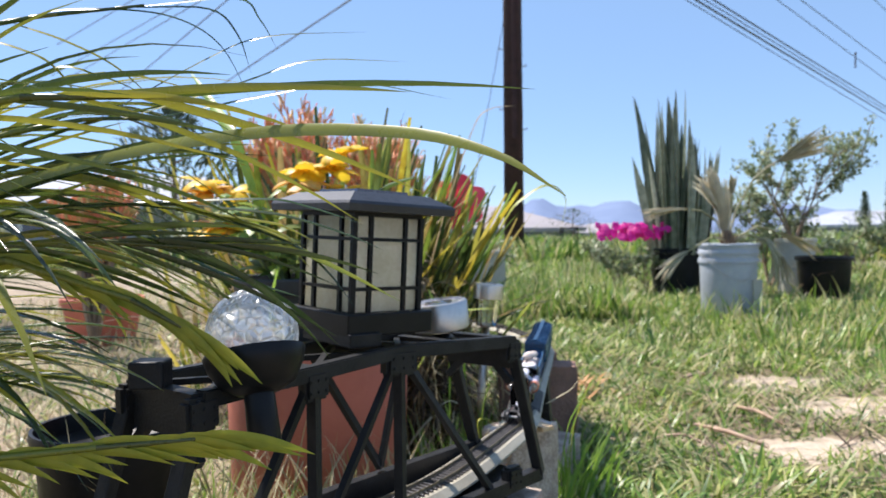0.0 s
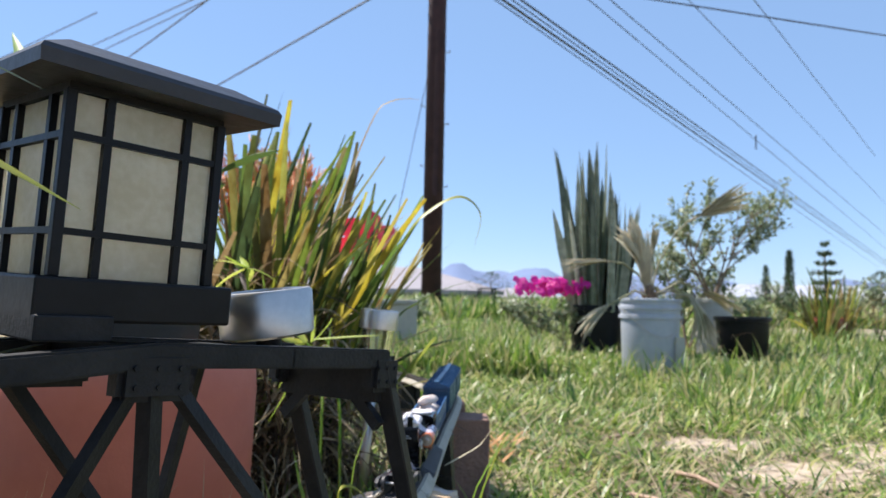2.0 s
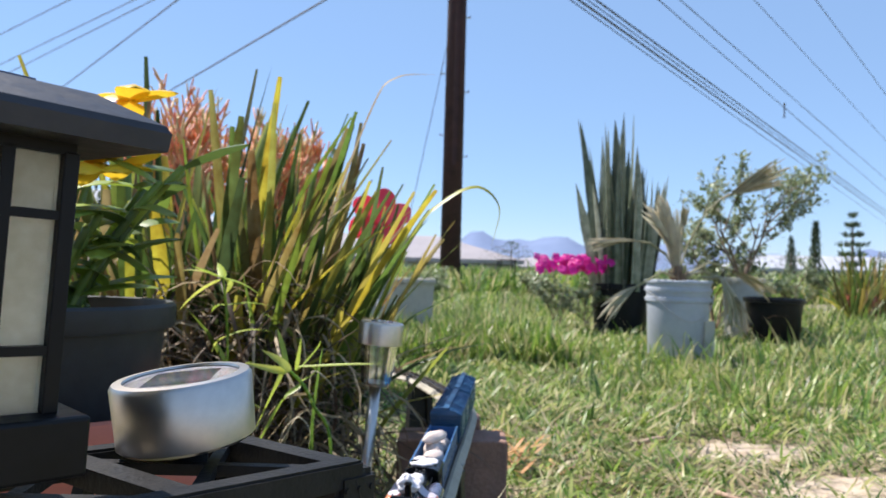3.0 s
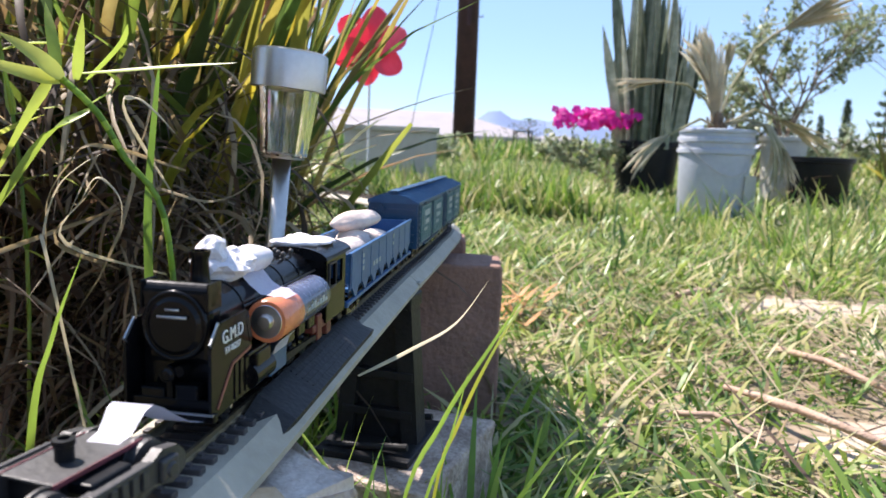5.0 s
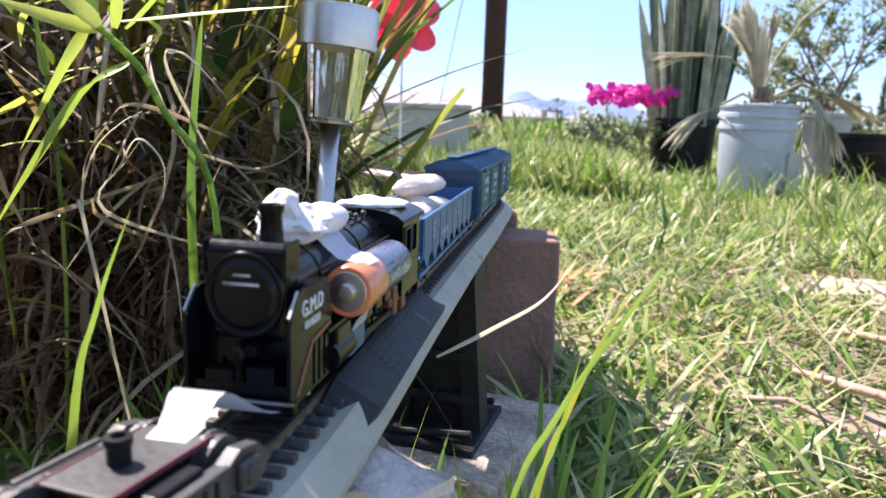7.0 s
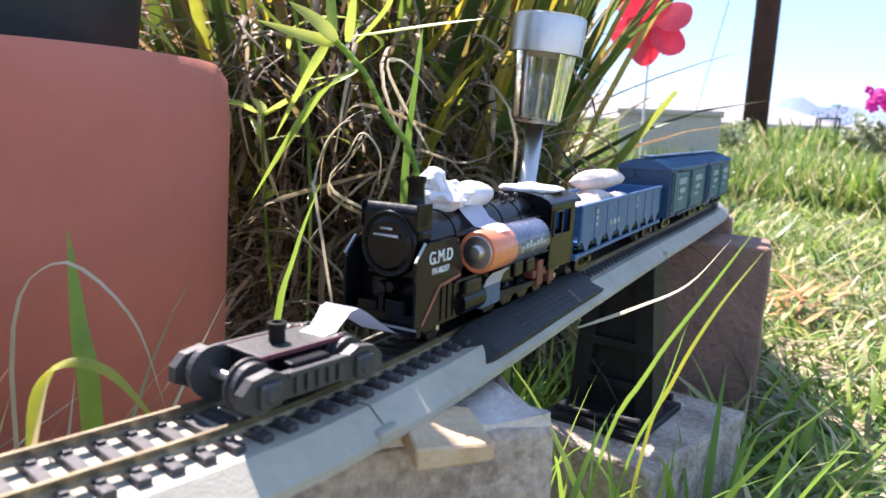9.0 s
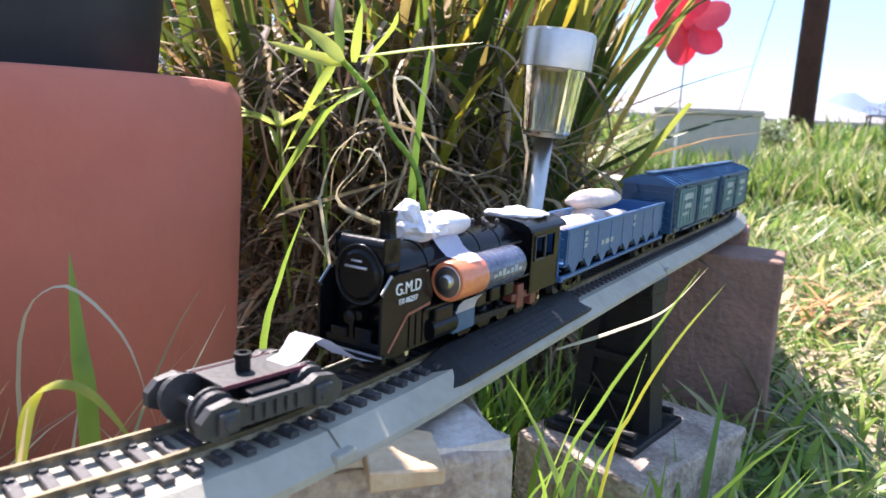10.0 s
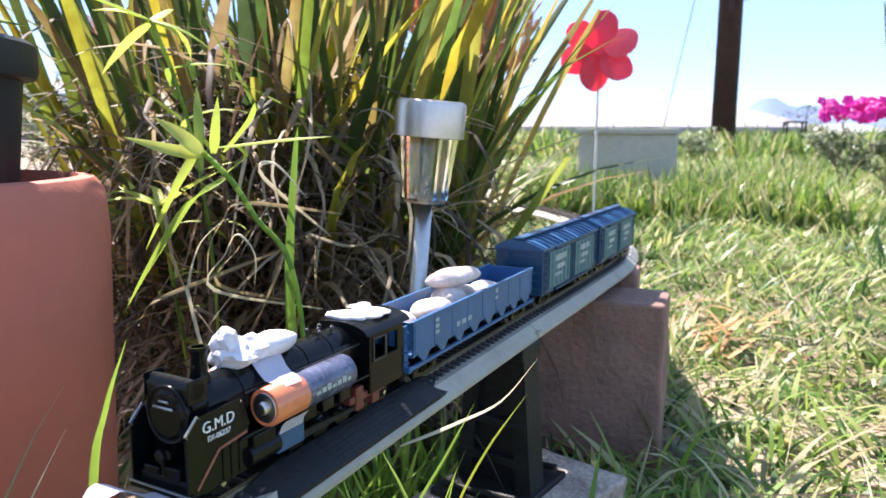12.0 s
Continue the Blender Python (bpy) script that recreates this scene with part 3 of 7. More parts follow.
for a, b in zip(LINE, LINE[1:]):
    DIST.append(DIST[-1] + (b - a).length)


def on_track(s, z=RAIL):
    """The pose at s metres along the line: y points along it, z up."""
    i = min(max(int(np.searchsorted(DIST, s)), 3), len(LINE) - 4)
    p = LINE[i - 1].lerp(LINE[i], (s - DIST[i - 1]) / max(1e-6, DIST[i] - DIST[i - 1]))
    d = LINE[i + 2] - LINE[i - 3]
    return pose(p.x, p.y, z, 0, 0, -math.degrees(math.atan2(d.x, d.y)))


def s_of(y):
    return DIST[min(range(len(LINE)), key=lambda i: abs(LINE[i].y - y))]


def sweep(bm, s0, s1, section, step=0.02):
    """Sweeps a closed section of (x, z) along the line."""
    n = max(2, int((s1 - s0) / step))
    rings = []
    for k in range(n + 1):
        m = on_track(s0 + (s1 - s0) * k / n, BED)
        rings.append([bm.verts.new(m @ Vector((x, 0, z))) for x, z in section])
    q = len(section)
    for a, b in zip(rings, rings[1:]):
        for i in range(q):
            bm.faces.new((a[i], a[(i + 1) % q], b[(i + 1) % q], b[i]))
    bm.faces.new(rings[0][::-1])
    bm.faces.new(rings[-1])
    bmesh.ops.recalc_face_normals(bm, faces=bm.faces)


def build_track():
    th = thing("railway_track", None, "model railway track on grey-beige plastic roadbed with dark ties", "railway track")
    joints = [s_of(y) for y in (0.37, 0.62, 0.9, 1.03, 1.196, 1.531, 1.76, 2.1, 2.4)]
    for a, b in zip(joints, joints[1:]):
        bm = bmesh.new()
        sweep(bm, a + 0.0004, b - 0.0004, [(-0.026, 0), (0.026, 0), (0.026, 0.0024), (0.0185, 0.0088), (-0.0185, 0.0088), (-0.026, 0.0024)])
        part("roadbed", bm, bed_m, th)
    for s in joints[4:6]:
        for sg in (-1, 1):
            bm = bmesh.new()
            box(bm, *sorted((sg * 0.0215, sg * 0.0268)), -0.0045, 0.0045, 0.0002, 0.0046, 0.0009)
            tab = part("joint_tab", bm, bed_m, th)
            tab.matrix_basis = on_track(s, BED)
    for x in (-0.00875, 0.00875):
        bm = bmesh.new()
        sweep(bm, joints[0], joints[-1], [(x - 0.0009, 0.0105), (x + 0.0009, 0.0105), (x + 0.0005, 0.0118), (x + 0.0006, 0.0135), (x - 0.0006, 0.0135), (x - 0.0005, 0.0118)], 0.012)
        part("rail", bm, rail_m, th)
    bm = bmesh.new()
    box(bm, -0.0152, 0.0152, -0.0016, 0.0016, 0.0084, 0.0107, 0.0004)
    for x in (-0.0108, -0.0067, 0.0067, 0.0108):
        box(bm, x - 0.0008, x + 0.0008, -0.0009, 0.0009, 0.0105, 0.0115)
    first = part("tie", bm, tie_m, th)
    s = joints[0] + 0.004
    first.matrix_basis = on_track(s, BED)
    while s < joints[-1] - 0.008:
        s += 0.0072
        ob = new("tie", first.data)
        ob.parent, ob.matrix_basis = th, on_track(s, BED)
    return th


def build_rerailer():
    th = thing("rerailer", None, "black plastic rerailer ramp beside the rails", "track part")
    s0, s1 = s_of(1.243), s_of(1.4)
    for sg in (-1, 1):
        bm = bmesh.new()
        a, b = s0 + 0.018, s1 - 0.018
        sweep(bm, a, b, [(sg * 0.0105, 0.0095), (sg * 0.0245, 0.0045), (sg * 0.0245, 0.0062), (sg * 0.0105, 0.0142)])
        part("side_ramp", bm, dusty_m, th)
        for e0, e1 in ((s0, a), (b, s1)):
            bm = bmesh.new()
            m0, m1 = on_track(e0, BED), on_track(e1, BED)
            lo, hi = (m0, m1) if e0 == s0 else (m1, m0)
            v = [bm.verts.new(lo @ Vector((sg * x, 0, z))) for x, z in ((0.0105, 0.0095), (0.0225, 0.0035))] + [bm.verts.new(hi @ Vector((sg * x, 0, z))) for x, z in ((0.0245, 0.0045), (0.0245, 0.0062), (0.0105, 0.0142), (0.0105, 0.0095))]
            bm.faces.new((v[0], v[1], v[3], v[4]))
            bm.faces.new((v[1], v[2], v[3]))
            bm.faces.new((v[0], v[4], v[5]))
            bmesh.ops.recalc_face_normals(bm, faces=bm.faces)
            part("end_wedge", bm, dusty_m, th)
        for k in range(5):
            bm = bmesh.new()
            x, z = 0.0125 + k * 0.0022, 0.01315 - k * 0.00126
            sweep(bm, a + 0.03, b - 0.03, [(sg * (x - 0.0003), z - 0.0004), (sg * (x + 0.0003), z - 0.0007), (sg * (x + 0.0003), z), (sg * (x - 0.0003), z + 0.0003)])
            part("tread_ridge", bm, dusty_m, th)
    bm = bmesh.new()
    sweep(bm, s0 + 0.018, s1 - 0.018, [(-0.0062, 0.0108), (0.0062, 0.0108), (0.0062, 0.0125), (-0.0062, 0.0125)])
    part("centre_plate", bm, dusty_m, th)


build_track()
build_rerailer()

# ==== rolling stock ====


def wheelset(name, parent, y, r, half=0.0087, material=None, axle=True):
    bm = bmesh.new()
    for sg in (-1, 1):
        rod(bm, (sg * (half - 0.0013), y, r), (sg * (half + 0.0012), y, r), r, r, 24)
        rod(bm, (sg * (half - 0.0021), y, r), (sg * (half - 0.0013), y, r), r * 1.12, r * 1.12, 24)
        rod(bm, (sg * (half + 0.0012), y, r), (sg * (half + 0.0017), y, r), r * 0.45, r * 0.3, 16)
    ob = part(name, bm, material or gun_m, parent)
    if axle:
        bm = bmesh.new()
        rod(bm, (-half - 0.003, y, r), (half + 0.003, y, r), 0.0011, n=10)
        part("axle", bm, steel_m, ob)
    return ob


def truck(parent, y):
    """A freight truck: two sideframes, bolster, two wheelsets."""
    bm = bmesh.new()
    box(bm, -0.012, 0.012, y - 0.003, y + 0.003, 0.005, 0.0088, 0.0005)
    ob = part("truck", bm, loco_m, parent)
    for sg in (-1, 1):
        bm = bmesh.new()
        x = sg * 0.0125
        for p, q in (((x, y - 0.0135, 0.0055), (x, y - 0.004, 0.0085)), ((x, y + 0.0135, 0.0055), (x, y + 0.004, 0.0085)), ((x, y - 0.004, 0.0085), (x, y + 0.004, 0.0085)), ((x, y - 0.0135, 0.0055), (x, y - 0.003, 0.0028)), ((x, y + 0.0135, 0.0055), (x, y + 0.003, 0.0028)), ((x, y - 0.003, 0.0028), (x, y + 0.003, 0.0028))):
            bar(bm, p, q, 0.0018, 0.0022)
        for e in (-0.0105, 0.0105):
            box(bm, x - 0.0014, x + 0.0014, y + e - 0.0026, y + e + 0.0026, 0.003, 0.0075, 0.0005)
        for e in (-0.0016, 0.0016):
            rod(bm, (x, y + e, 0.0032), (x, y + e, 0.008), 0.0011, n=8)
        part("sideframe", bm, loco_m, ob)
    for e in (-0.0105, 0.0105):
        wheelset("wheelset", ob, y + e, 0.0055)
    return ob


def coupler(parent, y, sg):
    bm = bmesh.new()
    box(bm, -0.0025, 0.0025, min(y, y + sg * 0.006), max(y, y + sg * 0.006), 0.0075, 0.0105, 0.0004)
    box(bm, -0.0035, 0.003, min(y + sg * 0.004, y + sg * 0.0075), max(y + sg * 0.004, y + sg * 0.0075), 0.0065, 0.0115, 0.0006)
    return part("coupler", bm, loco_m, parent)


def letter_bars(parent, x, rows):
    """Rows of small bars where the painted lettering cannot be read."""
    sg = 1 if x > 0 else -1
    for y, z, w, h in rows:
        bm = bmesh.new()
        box(bm, min(x, x + sg * 0.0003), max(x, x + sg * 0.0003), y, y + w, z, z + h)
        part("lettering_bar", bm, faded_m, parent, "faded white lettering")


def gondola(s0, length=0.15):
    th = thing("gondola_car", on_track(s0), "blue open-top hopper wagon loaded with white pebbles", "wagon")
    L, w = length, 0.0168
    t = 0.0012
    z1 = 0.0345
    for sg in (-1, 1):
        bm = bmesh.new()
        x0, x1 = sorted((sg * w, sg * (w - t)))
        box(bm, x0, x1, 0.006, L - 0.006, 0.017, z1, 0.0003)
        for k in range(8):
            y = 0.018 + k * (L - 0.036) / 7
            v = [bm.verts.new((sg * (w - t * 0.5) + e, yy, zz)) for e in (-0.0005, 0.0005) for yy, zz in ((y - 0.0075, 0.0172), (y + 0.0075, 0.0172), (y, 0.0105))]
            bm.faces.new(v[:3])
            bm.faces.new(v[3:])
            for i in range(3):
                bm.faces.new((v[i], v[(i + 1) % 3], v[3 + (i + 1) % 3], v[3 + i]))
        bmesh.ops.recalc_face_normals(bm, faces=bm.faces)
        part("side_panel", bm, blue_m, th)
        boxes("top_rail", [(*sorted((sg * (w + 0.0006), sg * (w - t - 0.0002))), 0.005, L - 0.005, z1 - 0.0012, z1 + 0.0008)], blue_m, th, bevel=0.0003)
        boxes("sill", [(*sorted((sg * (w + 0.0003), sg * (w - 0.002))), 0.002, L - 0.002, 0.0098, 0.0116)], blue_m, th, bevel=0.0003)
        for k in range(9):
            y = 0.0085 + k * (L - 0.017) / 8
            boxes("stake_rib", [(*sorted((sg * (w - 0.0002), sg * (w + 0.00025))), y - 0.0006, y + 0.0006, 0.0175, z1 - 0.001)], blue_m, th)
        letter_bars(th, sg * (w + 0.0001), [(0.03, 0.0295, 0.004, 0.002), (0.03, 0.0262, 0.004, 0.002), (0.03, 0.0229, 0.004, 0.002), (0.056, 0.021, 0.004, 0.0026), (0.062, 0.021, 0.006, 0.0026), (0.071, 0.021, 0.005, 0.0026), (0.112, 0.0295, 0.004, 0.003), (0.112, 0.0255, 0.004, 0.002)])
    for y, d in ((0.006, 1), (L - 0.006, -1)):
        boxes("end_panel", [(-w, w, min(y, y + d * t), max(y, y + d * t), 0.02, z1)], blue_m, th, bevel=0.0003)
        for x in (-0.013, -0.005, 0.005, 0.013):
            boxes("end_post", [(x - 0.0006, x + 0.0006, *sorted((y, y - d * 0.004)), 0.0105, 0.033)], blue_m, th)
        boxes("end_sill", [(-w, w, *sorted((y - d * 0.0045, y - d * 0.001)), 0.009, 0.0118)], blue_m, th, bevel=0.0003)
        for k in range(4):
            boxes("ladder_rung", [(0.0118, w - 0.0004, *sorted((y - d * 0.0045, y - d * 0.0038)), 0.0145 + k * 0.0052, 0.0151 + k * 0.0052)], blue_m, th)
    bm = bmesh.new()
    box(bm, -w + t, w - t, 0.0072, L - 0.0072, 0.0155, 0.0172)
    part("floor", bm, blue_m, th)
    # dark sheets added so that no sunlight shows through the sawtooth gaps
    for k in range(8):
        y = 0.018 + k * (L - 0.036) / 7
        bm = bmesh.new()
        v = [bm.verts.new((x, y + e, z)) for x in (-w + 0.003, w - 0.003) for e, z in ((-0.0078, 0.0165), (0.0078, 0.0165), (0.0035, 0.0095), (-0.0035, 0.0095))]
        for f in ((3, 2, 1, 0), (4, 5, 6, 7), (0, 1, 5, 4), (1, 2, 6, 5), (2, 3, 7, 6), (3, 0, 4, 7)):
            bm.faces.new([v[i] for i in f])
        bmesh.ops.recalc_face_normals(bm, faces=bm.faces)
        part("gap_sheet", bm, loco_m, th, "dark slope sheet added to block light through the gaps")
    boxes("underframe", [(-0.011, 0.011, 0.006, L - 0.006, 0.0085, 0.0135)], loco_m, th)
    for y in (0.024, L - 0.024):
        truck(th, y)
    coupler(th, 0.002, -1)
    coupler(th, L - 0.002, 1)
    return th


def boxcar(s0, length=0.15):
    th = thing("boxcar", on_track(s0), "blue covered boxcar with ribbed roof and teal doors", "wagon", "blue boxcars of the train")
    L, w = length, 0.0188
    z0, z1 = 0.011, 0.046
    bm = bmesh.new()
    box(bm, -w, w, 0.0035, L - 0.0035, z0, z1, 0.0004)
    part("body", bm, darkblue_m, th)
    bm = bmesh.new()
    pr = [(-w - 0.001, z1), (-w * 0.5, z1 + 0.0045), (0, z1 + 0.006), (w * 0.5, z1 + 0.0045), (w + 0.001, z1), (w + 0.001, z1 - 0.0012), (-w - 0.001, z1 - 0.0012)]
    a = [bm.verts.new((x, 0.0025, z)) for x, z in pr]
    b = [bm.verts.new((x, L - 0.0025, z)) for x, z in pr]
    for i in range(len(pr)):
        j = (i + 1) % len(pr)
        bm.faces.new((a[i], a[j], b[j], b[i]))
    bm.faces.new(a[::-1])
    bm.faces.new(b)
    bmesh.ops.recalc_face_normals(bm, faces=bm.faces)
    part("roof", bm, roofblue_m, th)
    for k in range(14):
        y = 0.006 + k * (L - 0.012) / 13
        bm = bmesh.new()
        for sg in (-1, 1):
            bar(bm, (0, y, z1 + 0.0063), (sg * w * 0.5, y, z1 + 0.0048), 0.0016, 0.0012)
            bar(bm, (sg * w * 0.5, y, z1 + 0.0048), (sg * (w + 0.001), y, z1 + 0.0004), 0.0016, 0.0012)
        part("roof_rib", bm, roofblue_m, th)
    boxes("roof_walk", [(-0.0035, 0.0035, 0.0005, L - 0.0005, z1 + 0.0072, z1 + 0.0082)], roofblue_m, th)
    for sg in (-1, 1):
        for y0, y1 in ((0.016, 0.066), (0.08, 0.134)):
            d = boxes("door", [(*sorted((sg * w, sg * (w + 0.0013))), y0, y1, z0 + 0.0035, z1 - 0.0035)], teal_m, th, "faded grey-green sliding door", 0.0003)
            for k in range(5):
                y = y0 + 0.006 + k * (y1 - y0 - 0.012) / 4
                boxes("door_rib", [(*sorted((sg * (w + 0.0012), sg * (w + 0.0017))), y - 0.0005, y + 0.0005, z0 + 0.005, z1 - 0.005)], teal_m, d)
            letter_bars(d, sg * (w + 0.0014), [(y0 + 0.012, 0.034, 0.026, 0.0045), (y0 + 0.015, 0.0275, 0.02, 0.0035), (y0 + 0.012, 0.0225, 0.015, 0.0022)])
        for zz in (z0 + 0.0006, z1 - 0.0026):
            boxes("door_track", [(*sorted((sg * w, sg * (w + 0.0018))), L * 0.2, L * 0.8, zz, zz + 0.0012)], darkblue_m, th)
        for y in (0.0075, 0.0115, 0.0705, 0.0755, 0.1385, 0.1425):
            boxes("side_rib", [(*sorted((sg * w, sg * (w + 0.0008))), y - 0.0006, y + 0.0006, z0 + 0.001, z1 - 0.002)], darkblue_m, th)
        for k in range(6):
            boxes("ladder_rung", [(*sorted((sg * (w + 0.0006), sg * (w + 0.0012))), 0.0045, 0.0105, 0.014 + k * 0.005, 0.0145 + k * 0.005)], darkblue_m, th)
    for y, d in ((0.0035, -1), (L - 0.0035, 1)):
        for k in range(5):
            boxes("end_rib", [(-w + 0.003, w - 0.003, *sorted((y, y + d * 0.0009)), 0.015 + k * 0.006, 0.0165 + k * 0.006)], darkblue_m, th)
        bm = bmesh.new()
        rod(bm, (-0.009, y + d * 0.0025, 0.041), (-0.009, y + d * 0.0033, 0.041), 0.0028, n=14)
        part("brake_wheel", bm, darkblue_m, th)
    boxes("underframe", [(-0.008, 0.008, 0.004, L - 0.004, 0.0085, 0.0112)], loco_m, th)
    for y in (0.024, L - 0.024):
        truck(th, y)
    coupler(th, 0.002, -1)
    coupler(th, L - 0.002, 1)
    return th


def locomotive(s0):
    th = thing("steam_locomotive", on_track(s0 + 0.003) @ pose(-0.0015, 0, 0) @ Matrix.Diagonal((1.0, 1.0, 1.03, 1.0)), "glossy black toy steam locomotive with AA batteries taped on", "locomotive")
    bm = bmesh.new()
    rod(bm, (0, 0.008, 0.0305), (0, 0.104, 0.0305), 0.0098, n=32)
    ob = part("boiler", bm, loco_m, th, smooth=True)
    ob.data.set_sharp_from_angle(angle=radians(35))
    for y in (0.03, 0.05, 0.068, 0.085):
        bm = bmesh.new()
        rod(bm, (0, y, 0.0305), (0, y + 0.0012, 0.0305), 0.0101, n=32)
        part("boiler_band", bm, loco_m, th)
    # front: smokebox ring, door, heater drum on top
    bm = bmesh.new()
    box(bm, -0.0123, 0.0123, 0.006, 0.013, 0.0036, 0.0275, 0.0012)
    box(bm, -0.0105, 0.0105, 0.0045, 0.013, 0.02, 0.0375, 0.002)
    part("smokebox_saddle", bm, loco_m, th)
    bm = bmesh.new()
    rod(bm, (0, 0.0028, 0.0318), (0, 0.008, 0.0318), 0.0096, n=36)
    rod(bm, (0, 0.002, 0.0318), (0, 0.0028, 0.0318), 0.0074, 0.0086, n=36)
    door = part("smokebox_door", bm, loco_m, th)
    bm = bmesh.new()
    grid = [[bm.verts.new(((0.0098 + 0.0008 * math.cos(v)) * math.cos(u), 0.003 + 0.0008 * math.sin(v), 0.0318 + (0.0098 + 0.0008 * math.cos(v)) * math.sin(u)))
             for v in (k * math.tau / 8 for k in range(8))] for u in (k * math.tau / 36 for k in range(36))]
    for k in range(36):
        for l in range(8):
            bm.faces.new((grid[k][l], grid[(k + 1) % 36][l], grid[(k + 1) % 36][(l + 1) % 8], grid[k][(l + 1) % 8]))
    bmesh.ops.recalc_face_normals(bm, faces=bm.faces)
    part("door_ring", bm, loco_m, door, smooth=True)
    # bright metal gives these bars the white highlight seen on the door
    bm = bmesh.new()
    rod(bm, (-0.0046, 0.0013, 0.0347), (0.0046, 0.0013, 0.0347), 0.0005, n=10)
    rod(bm, (-0.0022, 0.0015, 0.0368), (0.0022, 0.0015, 0.0368), 0.0004, n=10)
    part("handrail", bm, wire_m, door, "handrail in bright metal for its white highlight", smooth=True)
    bm = bmesh.new()
    rod(bm, (-0.0108, 0.0065, 0.041), (0.0108, 0.0065, 0.041), 0.0034, n=22)
    box(bm, -0.0102, 0.0102, 0.0032, 0.012, 0.036, 0.041, 0.0006)
    for x in (-0.0108, 0.0102):
        box(bm, x, x + 0.0006, 0.0027, 0.0115, 0.0365, 0.0447, 0.0002)
    part("feedwater_heater", bm, loco_m, th)
    turned("chimney", [(0, 0.0), (0.0036, 0.0), (0.0028, 0.003), (0.0025, 0.008), (0.0031, 0.0092), (0.0031, 0.0102), (0.0022, 0.0102), (0.002, 0.006), (0, 0.006)], loco_m, th, 20, m=pose(0.001, 0.017, 0.0398) @ Matrix.Diagonal((1.1, 1.1, 1.2, 1)))
    # running board, pilot deck and smoke deflectors
    boxes("running_board", [(-0.015, 0.015, 0.022, 0.106, 0.0182, 0.0194)], loco_m, th, bevel=0.0003)
    boxes("pilot_deck", [(-0.0135, 0.0135, 0.0, 0.03, 0.0035, 0.0075)], loco_m, th, bevel=0.0005)
    beam = boxes("buffer_beam", [(-0.0148, 0.0148, -0.0022, 0.0003, 0.0015, 0.0042)], loco_m, th, bevel=0.0004)
    boxes("bright_edge", [(-0.0146, 0.0146, -0.0026, -0.002, 0.0037, 0.0043)], wire_m, beam, "rubbed bright strip standing in for the sky's highlight on the chamfer")
    boxes("front_steps", [(-0.009, -0.0015, -0.0008, 0.004, 0.0075, 0.0105), (0.002, 0.0092, -0.0012, 0.004, 0.0075, 0.0118)], loco_m, th, bevel=0.0005)
    bm = bmesh.new()
    rod(bm, (-0.0005, -0.001, 0.0145), (-0.0005, 0.004, 0.0145), 0.0024, n=18)
    rod(bm, (-0.0005, -0.0016, 0.0145), (-0.0005, -0.001, 0.0145), 0.0013, 0.0019, n=14)
    rod(bm, (0.003, -0.0004, 0.0155), (0.003, 0.004, 0.0155), 0.0016, n=14)
    box(bm, -0.0012, 0.0006, 0.0, 0.004, 0.0075, 0.0125)
    part("headlamp", bm, loco_m, th, "glossy black headlamp")
    for ob in th.children:
        if ob.name.split(".")[0] in ("pilot_deck", "buffer_beam", "front_steps", "headlamp"):
            ob.location.z = 0.0038
    for sg in (-1, 1):
        bm = bmesh.new()
        prof = [(-0.0006, 0.0035), (0.027, 0.0035), (0.027, 0.0195), (0.0235, 0.0292), (0.0045, 0.0292), (-0.0006, 0.0242)]
        x0, x1 = sg * 0.0125, sg * 0.0137
        a = [bm.verts.new((x0, y, z)) for y, z in prof]
        b = [bm.verts.new((x1, y, z)) for y, z in prof]
        bm.faces.new(a)
        bm.faces.new(b)
        for i in range(6):
            bm.faces.new((a[i], a[(i + 1) % 6], b[(i + 1) % 6], b[i]))
        bmesh.ops.recalc_face_normals(bm, faces=bm.faces)
        d = part("smoke_deflector", bm, loco_m, th)
        d.location.z = 0.0028
        bm = bmesh.new()
        for p, q in zip(prof[2:], prof[3:] + prof[:1]):
            bar(bm, (sg * 0.0133, *p), (sg * 0.0133, *q), 0.0024, 0.001, up=(1, 0, 0))
        part("deflector_rim", bm, loco_m, d)
        # bright strip laid on the black chamfer as its sky highlight
        bm = bmesh.new()
        bar(bm, (sg * 0.0133, 0.0043, 0.0299), (sg * 0.0133, -0.0012, 0.0246), 0.0026, 0.0006, up=(1, 0, 0))
        part("chamfer_highlight", bm, wire_m, d, "bright strip standing in for the sky's highlight on the chamfer")
        bm = bmesh.new()
        for p, q in (((0.002, 0.0055), (0.0125, 0.0162)), ((0.0125, 0.0162), (0.0262, 0.0178))):
            bar(bm, (sg * 0.0138, *p), (sg * 0.0138, *q), 0.0009, 0.0005, up=(1, 0, 0))
        part("lining", bm, copperline_m, d, "thin copper-red lining")
        bm = bmesh.new()
        for y in (0.0145, 0.0185, 0.0225):
            box(bm, *sorted((sg * 0.0136, sg * 0.0141)), y - 0.0006, y + 0.0006, 0.0045, 0.0155)
        part("step_rib", bm, loco_m, d)
        m = pose(sg * 0.01385, 0.0128, 0.0238, 90, 0, 90 * sg)
        letters("G.M.D", 0.0056, white_m, d, m)
        letters("FX-06237", 0.0027, white_m, d, pose(sg * 0.01385, 0.0128, 0.0205, 90, 0, 90 * sg))
    # cylinders, wheels, rods
    for sg in (-1, 1):
        bm = bmesh.new()
        rod(bm, (sg * 0.0125, 0.026, 0.0105), (sg * 0.0125, 0.042, 0.0105), 0.0042, n=20)
